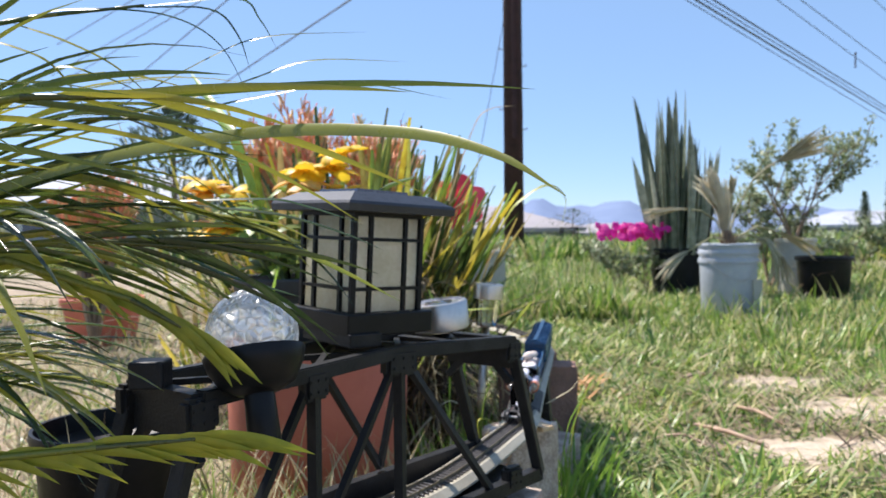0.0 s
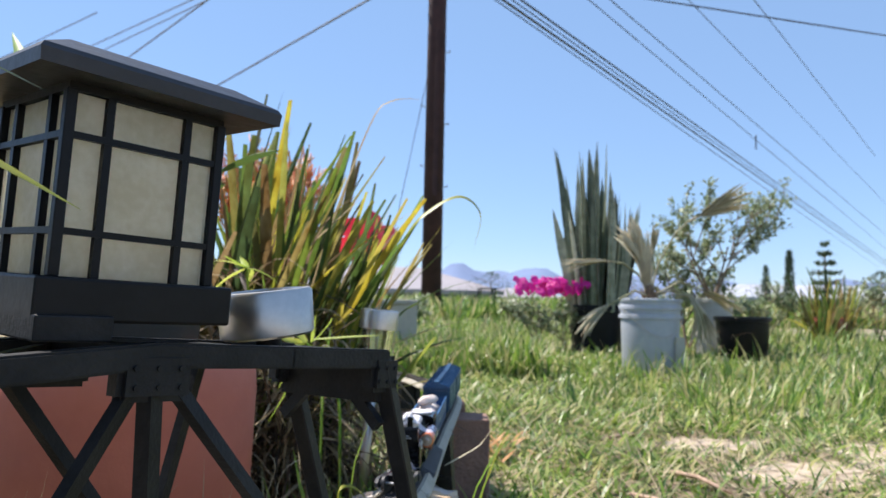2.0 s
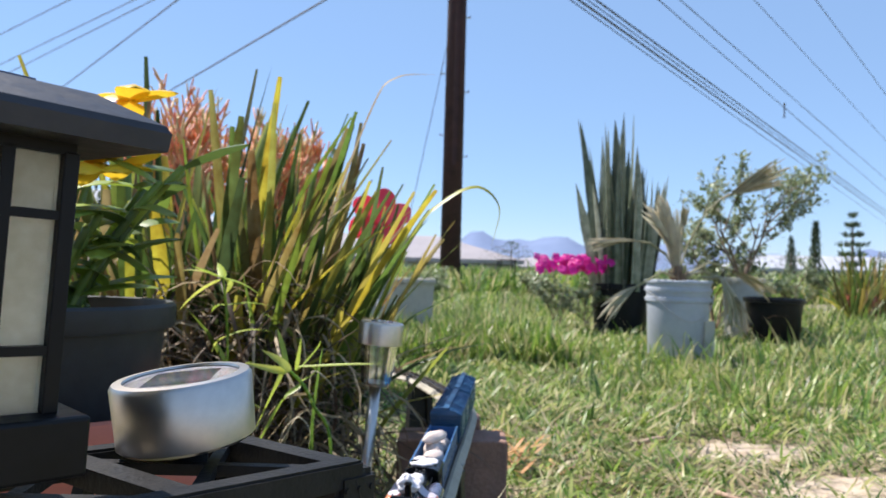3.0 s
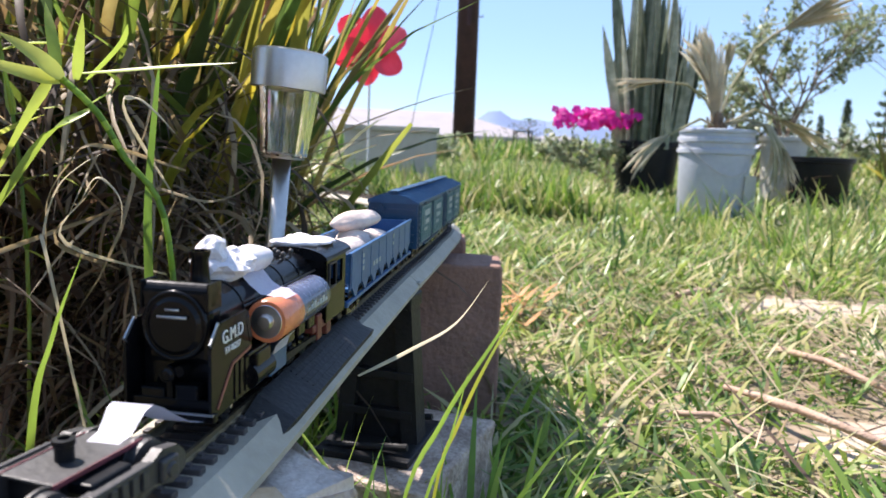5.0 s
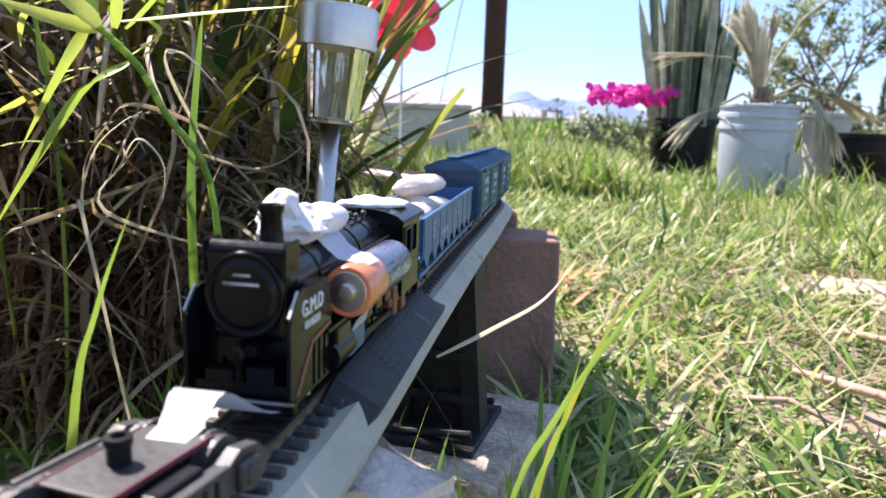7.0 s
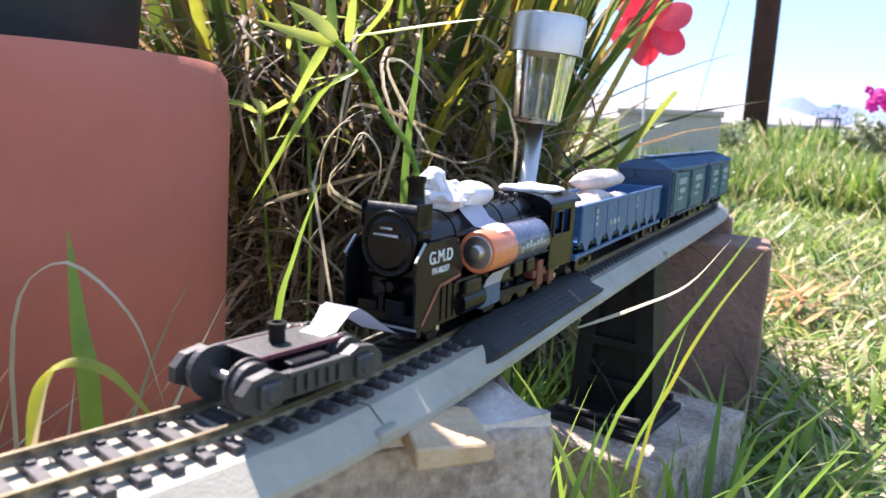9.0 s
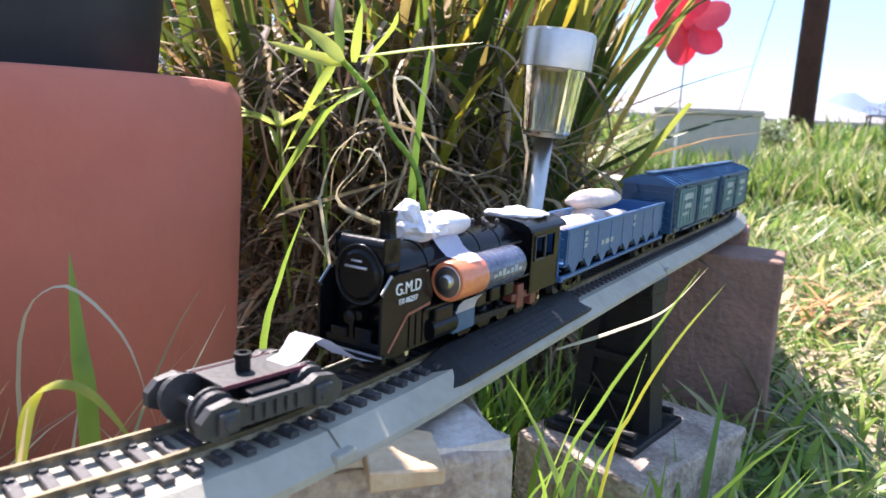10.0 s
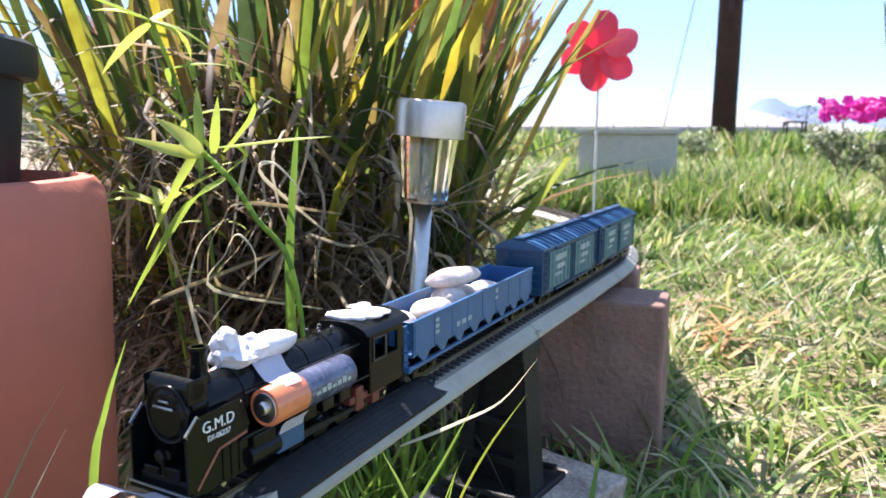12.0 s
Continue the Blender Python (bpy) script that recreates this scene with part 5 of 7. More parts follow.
def build_lantern():
    th = thing("solar_lantern", pose(-0.071, 0.904, 0.384, 2.0, 2.0, 43), "square black solar lantern with frosted panes and hipped roof", "lantern")
    boxes("base", [(-0.05, 0.05, -0.05, 0.05, -0.004, 0.0165)], black_m, th, bevel=0.0015)
    boxes("foot_slab", [(-0.05, -0.015, -0.054, 0.02, -0.0125, -0.0005)], dusty_m, th, "dark weathered foot slab", 0.001)
    b, z0, z1 = 0.041, 0.0165, 0.104
    for k in range(4):
        r = Matrix.Rotation(math.pi / 2 * k, 4, "Z")
        f = boxes("pane", [(-b + 0.003, b - 0.003, -b + 0.0035, -b + 0.005, z0, z1)], frost_m, th, "frosted cream pane")
        f.matrix_basis = r
        for x in (-0.5 * b, 0.5 * b):
            o = boxes("mullion", [(x - 0.0019, x + 0.0019, -b, -b + 0.0035, z0, z1)], black_m, th)
            o.matrix_basis = r
        for z in (z0 + 0.021, z0 + 0.066):
            o = boxes("rail", [(-b, b, -b - 0.0004, -b + 0.003, z - 0.0016, z + 0.0016)], black_m, th)
            o.matrix_basis = r
        o = boxes("corner_post", [(-b - 0.001, -b + 0.004, -b - 0.001, -b + 0.004, z0, z1)], black_m, th, bevel=0.0006)
        o.matrix_basis = r
    boxes("top_plate", [(-b, b, -b, b, z1 - 0.001, z1 + 0.005)], black_m, th)
    bm = bmesh.new()
    rings = []
    for h, z in ((0.0622, 0.107), (0.0628, 0.1132), (0.0612, 0.1158), (0.044, 0.1248), (0.0, 0.1258)):
        rings.append([bm.verts.new((x * h, y * h, z)) for x, y in ((-1, -1), (1, -1), (1, 1), (-1, 1))] if h else [bm.verts.new((0, 0, z))])
    bm.faces.new(rings[0][::-1])
    for p, q in zip(rings, rings[1:]):
        for i in range(4):
            j = (i + 1) % 4
            bm.faces.new((p[i], p[j], q[j], q[i]) if len(q) > 1 else (p[i], p[j], q[0]))
    bmesh.ops.recalc_face_normals(bm, faces=bm.faces)
    part("roof", bm, roofgrey_m, th)
    boxes("solar_panel", [(-0.03, 0.03, -0.03, 0.03, 0.1245, 0.1282)], sleeve_m, th, "dark solar cell")


def build_globe():
    th = thing("globe_light", pose(-0.128, 0.722, 0.394, -16, -10, 0), "crackled glass solar globe on a black dish and stake", "garden light")
    ob = turned("globe", [(0, 0.0325)] + [(0.0325 * math.sin(a), 0.0325 * math.cos(a)) for a in np.linspace(0.1, 2.3, 22)], crackle_m, th, 48, "crackled clear glass globe", pose(0, 0, 0.006))
    turned("dish", [(0.0, -0.019), (0.022, -0.0185), (0.032, -0.009), (0.035, -0.0065), (0.0358, -0.0085), (0.033, -0.018), (0.026, -0.03), (0.014, -0.0365), (0.0, -0.037)], black_m, th, 44, "black plastic dish")
    turned("stake_socket", [(0.0, -0.036), (0.0105, -0.035), (0.0115, -0.07), (0.0105, -0.072), (0, -0.072)], black_m, th, 24)
    bm = bmesh.new()
    box(bm, -0.006, 0.006, -0.006, 0.006, -0.012, -0.006)
    part("lamp_chip", bm, frost_m, th)


def build_disc():
    th = thing("disc_light", pose(0.01, 0.995, 0.3665, 3, -6.5, 0), "round brushed-steel solar disc light without its stake", "garden light")
    turned("ring", [(0.0, 0.0005), (0.029, 0.0), (0.0308, 0.0015), (0.0315, 0.0282), (0.0302, 0.0302), (0.026, 0.0306), (0.0255, 0.0295)], steel_m, th, 56, "brushed steel ring")
    turned("lid", [(0.0256, 0.0293), (0.0, 0.0297)], clear_m, th, 40, "clear lid")
    boxes("solar_cell", [(-0.015, 0.015, -0.015, 0.015, 0.0281, 0.0289)], sleeve_m, th, "dark solar cell", 0.0003)
    turned("inner_plate", [(0.0255, 0.0277), (0.0, 0.0277)], cotton_m, th, 30, "white inner plate")
    turned("socket", [(0.0, -0.012), (0.008, -0.012), (0.009, 0.0005), (0, 0.0005)], black_m, th, 20)


def build_stake_light():
    th = thing("solar_stake_light", pose(0.083, 1.6, 0.02, 0, 4.5, 0), "stainless steel solar stake light with ribbed clear lens", "garden light")
    turned("cap", [(0.0, 0.356), (0.026, 0.3562), (0.0285, 0.3545), (0.029, 0.352), (0.0288, 0.327), (0.0265, 0.3265), (0.026, 0.345), (0, 0.346)], steel_m, th, 48, "brushed steel cap")
    boxes("solar_cell", [(-0.014, 0.014, -0.014, 0.014, 0.3558, 0.3567)], sleeve_m, th, "dark solar cell")
    bm = bmesh.new()
    n = 48
    rings = []
    for z, r in ((0.3275, 0.0235), (0.2765, 0.0185), (0.275, 0.0175)):
        rings.append([bm.verts.new(((r + (0.0009 if i % 4 < 2 else 0)) * math.cos(2 * math.pi * i / n), (r + (0.0009 if i % 4 < 2 else 0)) * math.sin(2 * math.pi * i / n), z)) for i in range(n)])
    for z, r in ((0.2765, 0.0165), (0.3275, 0.0215)):
        rings.append([bm.verts.new((r * math.cos(2 * math.pi * i / n), r * math.sin(2 * math.pi * i / n), z)) for i in range(n)])
    for a, b in zip(rings, rings[1:]):
        for i in range(n):
            bm.faces.new((a[i], a[(i + 1) % n], b[(i + 1) % n], b[i]))
    bmesh.ops.recalc_face_normals(bm, faces=bm.faces)
    part("lens", bm, clear_m, th, "clear ribbed plastic lens")
    turned("lens_floor", [(0.0, 0.273), (0.0175, 0.2733), (0.018, 0.277), (0, 0.2775)], steel_m, th, 32)
    bm = bmesh.new()
    rod(bm, (0, 0, -0.02), (0, 0, 0.274), 0.0074, n=20)
    part("stake", bm, steel_m, th, smooth=True)


build_lantern()
build_globe()
build_disc()
build_stake_light()

# ==== pots ====


def pot(name, x, y, z, profile, material, label, soil_at, n=56):
    th = thing(name, pose(x, y, z), label, "plant pot")
    turned("wall", profile, material, th, n)
    turned("soil", [(soil_at[0], soil_at[1]), (soil_at[0] * 0.5, soil_at[1] + 0.008), (0, soil_at[1] + 0.004)], soil_m, th, 28)
    return th


pot("terracotta_pot", -0.18, 1.35, 0.03, [(0.0, 0.0), (0.127, 0.0), (0.133, 0.01), (0.141, 0.255), (0.1395, 0.28), (0.133, 0.289), (0.124, 0.29), (0.12, 0.272), (0.118, 0.24), (0.0, 0.236)], terra_m, "large plain terracotta-coloured plastic pot with rounded rim", (0.116, 0.238))
pot("nursery_pot", -0.205, 1.37, 0.27, [(0.0, 0.0), (0.085, 0.0), (0.088, 0.004), (0.099, 0.112), (0.107, 0.113), (0.109, 0.118), (0.109, 0.134), (0.106, 0.137), (0.1, 0.136), (0.098, 0.12), (0.0, 0.118)], potgrey_m, "black plastic nursery pot, greyed for lens flare, standing in the terracotta pot", (0.096, 0.12))
pot("black_bowl_pot", -0.395, 1.1, 0.03, [(0.0, 0.0), (0.068, 0.0), (0.072, 0.004), (0.085, 0.19), (0.089, 0.194), (0.0915, 0.206), (0.09, 0.2125), (0.086, 0.212), (0.083, 0.19), (0, 0.15)], black_m, "black round plastic pot beside the bridge", (0.08, 0.152))


def flowering_plant(x, y, z):
    th = thing("flowering_plant", pose(x, y, z), "potted plant with broad dark leaves and yellow-orange blooms", "plant")
    r = random.Random(5)
    stem, leaf = Strips(), Strips()
    stalk = Tubes(7)
    for i in range(16):
        a = r.uniform(0, 6.28)
        d = Vector((math.cos(a) * 0.45, math.sin(a) * 0.22, 1))
        pts = arc((math.cos(a) * 0.025, math.sin(a) * 0.025, 0), d, r.uniform(0.1, 0.19), 0.3, 6)
        for p, q in zip(pts, pts[1:]):
            stalk.add(p, q, 0.004, 0.0036)
        for k in range(5):
            p = pts[1 + k % 5]
            b = r.uniform(0, 6.28)
            leaf.add(arc(p, (math.cos(b), math.sin(b), r.uniform(0.3, 1.0)), r.uniform(0.05, 0.1), r.uniform(0.6, 1.6), 7), r.uniform(0.018, 0.03), (-math.sin(b), math.cos(b), 0), 0.18, lambda s: math.sin(math.pi * min(1, s * 0.92 + 0.08)) ** 0.7)
    stalk.make("stem_work", broad_m, th, kind="stuff")
    tagged(leaf.make("foliage", broad_m, th, "dark green and yellowing broad leaves"), kind="stuff")
    for i in range(14):
        f = Strips()
        a = r.uniform(0, 6.28)
        rad = r.uniform(0.01, 0.05)
        c = Vector((-0.105 + math.cos(a) * rad, math.sin(a) * rad, r.uniform(0.08, 0.18))) if i < 7 else Vector((0.035 + math.cos(a) * rad, math.sin(a) * rad, r.uniform(0.14, 0.23)))
        for k in range(6):
            b = k * 1.047 + a
            f.add(arc(c, (math.cos(b), math.sin(b), r.uniform(0.2, 1.3)), r.uniform(0.042, 0.062), r.uniform(0.8, 2.0), 7), 0.031, (-math.sin(b), math.cos(b), 0), 0.15, lambda s: math.sin(math.pi * min(1, s * 0.9 + 0.1)) ** 0.6)
        f.make("flower", yellow_m if i % 6 else orange_m, th, "yellow flower" if i % 6 else "orange flower")
    return th


flowering_plant(-0.22, 1.37, 0.385)


LONG = ((-0.5, 0.74, 0.4), (-0.37, 0.72, 0.48), (-0.225, 0.680, 0.518), (-0.102, 0.600, 0.525), (-0.019, 0.540, 0.517), (0.024, 0.500, 0.502), (0.049, 0.475, 0.483))


def palm(x, y, z):
    """A potted feather palm whose fronds arch over the bridge."""
    th = thing("potted_palm", pose(x, y, 0), "potted feather palm with long arching yellow-green fronds", "palm")
    turned("pot", [(0.0, 0.03), (0.08, 0.03), (0.1, 0.2), (0.106, 0.205), (0.106, 0.22), (0.098, 0.22), (0.094, 0.19), (0, 0.185)], black_m, th, 36, "black plastic pot")
    r = random.Random(3)
    bm = bmesh.new()
    rod(bm, (0, 0, 0.18), (0.01, 0, 0.3), 0.03, 0.02, 12)
    part("trunk", bm, bark_m, th)
    fronds = [(0, 44, 0.3, 0.9, 0.2), (-14, 62, 0.4, 1.1, 0.24), (28, 30, 0.26, 0.7, 0.18), (-34, 66, 0.4, 1.0, 0.24), (6, 74, 0.42, 1.1, 0.26), (60, 55, 0.4, 1.2, 0.24), (120, 65, 0.45, 1.2, 0.25), (170, 55, 0.45, 1.3, 0.22), (-95, 60, 0.4, 1.3, 0.2)]
    for az, el, L, droop, ll in fronds:
        a, e = radians(az), radians(el)
        pts = arc((0, 0, 0.3), (math.cos(a) * math.cos(e), math.sin(a) * math.cos(e), math.sin(e)), L, droop, 14)
        tb = Tubes(7)
        for i, (p, q) in enumerate(zip(pts, pts[1:])):
            tb.add(p, q, 0.0045 * (1 - i / 16), 0.0045 * (1 - (i + 1) / 16))
        fr = tb.make("frond", palm_m, th)
        for i in range(3, 14):
            p = pts[i]
            d = (pts[min(i + 1, 13)] - pts[i - 1]).normalized()
            sd = d.cross(Vector((0, 0, 1))).normalized()
            for sg in (-1, 1):
                for k in range(2 if i % 2 else 1):
                    s = i / 13
                    out = d * (0.7 + 0.5 * s) + sd * sg * (0.75 - 0.35 * s) + Vector((0, 0, 0.45 + r.uniform(-0.25, 0.25)))
                    st = Strips()
                    st.add(arc(p - d * k * L / 28, out, ll * r.uniform(0.75, 1.1) * (0.7 + 0.6 * math.sin(math.pi * min(1, s))), r.uniform(0.5, 1.3), 9), 0.0095 * r.uniform(0.6, 1.15), out.cross(Vector((0, 0, 1))), 0.22)
                    st.make("leaflet", palm1_m, fr)
    # long fronds that reach across the bridge, their leaflets pressed along the stalk
    reach = (([(-0.6, 0.74, 0.3), (-0.46, 0.72, 0.42), (-0.34, 0.71, 0.462), (-0.24, 0.705, 0.468), (-0.16, 0.7, 0.462)], 11, 0.15, 0.0048, 0.22, palm1_m),
             ([(-0.6, 0.74, 0.32), (-0.46, 0.66, 0.49), (-0.33, 0.62, 0.53), (-0.22, 0.6, 0.545), (-0.14, 0.6, 0.545)], 7, 0.17, 0.0042, 0.26, palm1_m),
             ([(-0.6, 0.74, 0.3), (-0.44, 0.72, 0.43), (-0.29, 0.705, 0.455), (-0.2, 0.69, 0.428), (-0.165, 0.683, 0.41)], 9, 0.07, 0.011, 0.07, yellowleaf_m),
             ([(-0.6, 0.74, 0.3), (-0.45, 0.68, 0.335), (-0.3, 0.65, 0.333), (-0.2, 0.637, 0.345), (-0.14, 0.63, 0.351)], 11, 0.075, 0.0105, 0.05, yellowleaf_m),
             ([(-0.6, 0.74, 0.3), (-0.47, 0.74, 0.44), (-0.38, 0.74, 0.5), (-0.29, 0.74, 0.52), (-0.26, 0.74, 0.522)], 9, 0.15, 0.0048, 0.3, palm1_m))
    for pts, n, ll, w, fan, leafm in reach:
        pts = [Vector(p) - Vector((x, y, 0)) for p in pts]
        tb = Tubes(7)
        for i, (p, q) in enumerate(zip(pts, pts[1:])):
            tb.add(p, q, 0.0045 - 0.0008 * i, 0.0037 - 0.0008 * i)
        fr = tb.make("frond", palm_m, th)
        for k in range(n * 2):
            f = 1.2 + 2.8 * k / (2 * n - 1)
            i = min(3, int(f))
            p = pts[i].lerp(pts[i + 1], f - i)
            d = (pts[i + 1] - pts[i]).normalized()
            sg = 1 if k % 2 else -1
            out = d + Vector((0, 0, sg * fan * r.uniform(0.3, 1.2))) + Vector((0, -1, 0)) * sg * fan * r.uniform(0.0, 0.7)
            st = Strips()
            st.add(arc(p, out, ll * r.uniform(0.8, 1.15), r.uniform(0.15, 0.6), 8), w * r.uniform(0.75, 1.2), out.cross(Vector((0.1, 1, 0.3))), 0.18)
            st.make("leaflet", leafm, fr)
    st = Strips()
    st.add([p - Vector((x, y, 0)) for p in curve(LONG)], 0.0085, (0.2, 0.3, 1.0), 0.15)
    st.make("leaflet", palm_m, fr)
    # three high fronds with thin, separate leaflets that arch over and hang against the sky
    high = ((((-0.6, 0.74, 0.3), (-0.5, 0.73, 0.5), (-0.4, 0.72, 0.59), (-0.3, 0.72, 0.62), (-0.2, 0.72, 0.632)),
             (((-0.3, 0.72, 0.613), (-0.269, 0.72, 0.628), (-0.222, 0.72, 0.63), (-0.179, 0.72, 0.624), (-0.147, 0.72, 0.604), (-0.125, 0.72, 0.562)), ((-0.2, 0.72, 0.632), (-0.135, 0.72, 0.637), (-0.119, 0.72, 0.622), (-0.108, 0.72, 0.602)),
              ((-0.21, 0.72, 0.631), (-0.155, 0.72, 0.63), (-0.135, 0.72, 0.612), (-0.126, 0.72, 0.584)), ((-0.32, 0.72, 0.612), (-0.287, 0.72, 0.603), (-0.262, 0.72, 0.589), (-0.236, 0.72, 0.551)), ((-0.29, 0.72, 0.62), (-0.257, 0.72, 0.609), (-0.222, 0.72, 0.591), (-0.193, 0.72, 0.565)))),
            (((-0.6, 0.74, 0.3), (-0.47, 0.73, 0.44), (-0.36, 0.72, 0.52), (-0.26, 0.72, 0.55), (-0.19, 0.72, 0.553)),
             (((-0.33, 0.72, 0.532), (-0.27, 0.72, 0.587), (-0.23, 0.72, 0.583), (-0.195, 0.72, 0.567)), ((-0.24, 0.72, 0.55), (-0.155, 0.71, 0.592), (-0.112, 0.705, 0.606), (-0.042, 0.7, 0.607)),
              ((-0.22, 0.72, 0.552), (-0.128, 0.7, 0.574), (-0.08, 0.69, 0.586), (-0.015, 0.68, 0.582)), ((-0.2, 0.71, 0.55), (-0.104, 0.68, 0.562), (-0.049, 0.66, 0.565), (0.012, 0.64, 0.55)))),
            (((-0.6, 0.74, 0.3), (-0.47, 0.745, 0.42), (-0.36, 0.75, 0.47), (-0.26, 0.75, 0.492), (-0.18, 0.75, 0.494)),
             (((-0.19, 0.75, 0.494), (-0.125, 0.75, 0.474), (-0.088, 0.747, 0.455), (-0.055, 0.745, 0.438), (-0.024, 0.744, 0.42)), ((-0.2, 0.75, 0.496), (-0.125, 0.749, 0.488), (-0.094, 0.747, 0.481), (-0.059, 0.744, 0.469), (-0.036, 0.743, 0.458)),
              ((-0.22, 0.75, 0.496), (-0.125, 0.748, 0.498), (-0.09, 0.746, 0.491), (-0.052, 0.743, 0.478)), ((-0.24, 0.75, 0.492), (-0.17, 0.752, 0.448), (-0.125, 0.752, 0.432), (-0.097, 0.75, 0.423)),
              ((-0.185, 0.75, 0.494), (-0.106, 0.748, 0.465), (-0.078, 0.747, 0.443), (-0.057, 0.747, 0.414)), ((-0.195, 0.75, 0.496), (-0.115, 0.749, 0.473), (-0.099, 0.748, 0.455), (-0.091, 0.748, 0.445)),
              ((-0.21, 0.75, 0.494), (-0.125, 0.749, 0.481), (-0.106, 0.748, 0.475), (-0.087, 0.747, 0.465)))))
    for stalk, leaves in high:
        run = [p - Vector((x, y, 0)) for p in curve(stalk)]
        tb = Tubes(7)
        for i, (p, q) in enumerate(zip(run, run[1:])):
            tb.add(p, q, 0.0042 - 0.0002 * i * 0.8, 0.004 - 0.0002 * i * 0.8)
        fr = tb.make("frond", palm_m, th)
        for i, pts in enumerate(leaves):
            broad = len(leaves) == 7 and i == 0
            st = Strips()
            st.add([p - Vector((x, y, 0)) for p in curve(pts)], 0.0085 if broad else 0.0042, (0.1, 1.0, 0.5), 0.2)
            st.make("leaflet", yellowleaf_m if broad else palm1_m, fr)
    return th


palm(-0.6, 0.74, 0.03)

# ==== beds ====


def leaf_clump(name, cx, cy, rad, n, hmin, hmax, label, seed=1, width=(0.008, 0.016), single=0, straw=1.6):
    """A tussock of long strap leaves, many cut off square, with dead straw at its foot."""
    th = thing(name, pose(cx, cy, GROUND), label, "grass clump")
    r = random.Random(seed)
    up, dead = Strips(), Strips()
    for i in range(n):
        a, q = r.uniform(0, 6.28), rad * math.sqrt(r.random())
        p = (math.cos(a) * q * 1.1, math.sin(a) * q * 0.8, 0)
        tilt = abs(r.gauss(0, 0.13)) + 0.12 * q / rad
        b = a + r.gauss(0, 1.2)
        h = r.uniform(hmin, hmax) * (1.0 - 0.15 * q / rad)
        cut = r.random() < 0.72
        one = Strips() if i < single else up
        one.add(arc(p, (math.cos(b) * tilt, math.sin(b) * tilt, 1), h, r.uniform(0.0, 0.45) if cut else r.uniform(0.3, 1.3), 8, r.gauss(0, 0.35)), r.uniform(*width), (-math.sin(b + r.gauss(0, 0.6)), math.cos(b), 0), 0.3, (lambda s: min(1, 0.2 + 1.7 * s) * (1 if s < 0.97 else 0.5)) if cut else None)
        if i < single:
            one.make("strap_leaf", clump1_m, th)
    for i in range(int(n * straw)):
        a, q = r.uniform(0, 6.28), rad * math.sqrt(r.uniform(0.1, 1.25))
        b = a + r.gauss(0, 0.9)
        h = r.uniform(0.1, 0.34)
        dead.add(arc((math.cos(a) * q * 0.95, math.sin(a) * q * 0.75, r.uniform(0, 0.3 if hmax < 0.7 else 0.44) ** 1.2), (math.cos(b), math.sin(b), r.uniform(-0.6, 1.8)), h, r.uniform(0.4, 3.0), 7, r.gauss(0, 0.6)), r.uniform(0.003, 0.008), (-math.sin(b), math.cos(b), 0), 0.2)
    if up.v:
        tagged(up.make("strap_leaf_mass", clump_m, th), kind="stuff")
    tagged(dead.make("dead_leaf_mass", straw_m, th, "brown dead straw at the foot"), kind="stuff")
    return th


leaf_clump("strap_leaf_clump", -0.2, 1.89, 0.175, 350, 0.4, 0.78, "dense green and yellow strap leaves cut off at the tips", 1, (0.009, 0.02), single=300, straw=5.0)
leaf_clump("strap_leaf_clump", -0.5, 2.1, 0.14, 50, 0.2, 0.36, "dense clump of green strap leaves with brown straw", 2)
leaf_clump("strap_leaf_clump", -0.02, 1.93, 0.07, 90, 0.36, 0.66, "small clump of yellowing strap leaves", 3, (0.009, 0.018))


def tall_leaf(name, base, d, length, droop, w, material, label, sway=0.0):
    st = Strips()
    st.add(arc(base, d, length, droop, 14, sway), w, Vector(d).cross(Vector((0.3, 1, 0.2))), 0.3)
    return tagged(st.make(name, material), label, "leaf")


def straw_heap(x, y, rx, ry, n, top, seed):
    """Dead brown leaves hanging and lying in a tangle at the foot of the clump."""
    r = random.Random(seed)
    st = Strips()
    for i in range(n):
        a, q = r.uniform(0, 6.28), math.sqrt(r.random())
        b = r.uniform(0, 6.28)
        st.add(arc((x + math.cos(a) * q * rx, y + math.sin(a) * q * ry, GROUND + top * r.random() ** 1.5), (math.cos(b), math.sin(b), r.uniform(-0.9, 1.4)), r.uniform(0.06, 0.24), r.uniform(0.2, 2.6), 7, r.gauss(0, 0.6)), r.uniform(0.0025, 0.007), (-math.sin(b), math.cos(b), r.uniform(-0.5, 0.5)), 0.25)
    ob = st.make("dead_leaf_tangle", straw_m)
    return tagged(ob, "tangle of dead brown leaves at the foot of the clump", "dead leaves", kind="stuff")


straw_heap(-0.12, 1.69, 0.18, 0.07, 900, 0.36, 3)
straw_heap(0.04, 1.72, 0.1, 0.1, 260, 0.26, 4)
straw_heap(-0.36, 1.84, 0.1, 0.08, 130, 0.22, 5)


def bent_leaf(name, pts, w, material, label):
    """A leaf along a smooth curve through a few points."""
    st = Strips()
    P = [Vector(p) for p in pts]
    P = [P[0] * 2 - P[1]] + P + [P[-1] * 2 - P[-2]]
    out = []
    for i in range(1, len(P) - 2):
        a, b, c, d = P[i - 1:i + 3]
        for k in range(5):
            t = k / 5
            out.append(0.5 * ((2 * b) + (c - a) * t + (2 * a - 5 * b + 4 * c - d) * t * t + (3 * b - a - 3 * c + d) * t ** 3))
    out.append(P[-2])
    st.add(out, w, (0.2, 1, 0.5), 0.25)
    return tagged(st.make(name, material), label, "leaf")


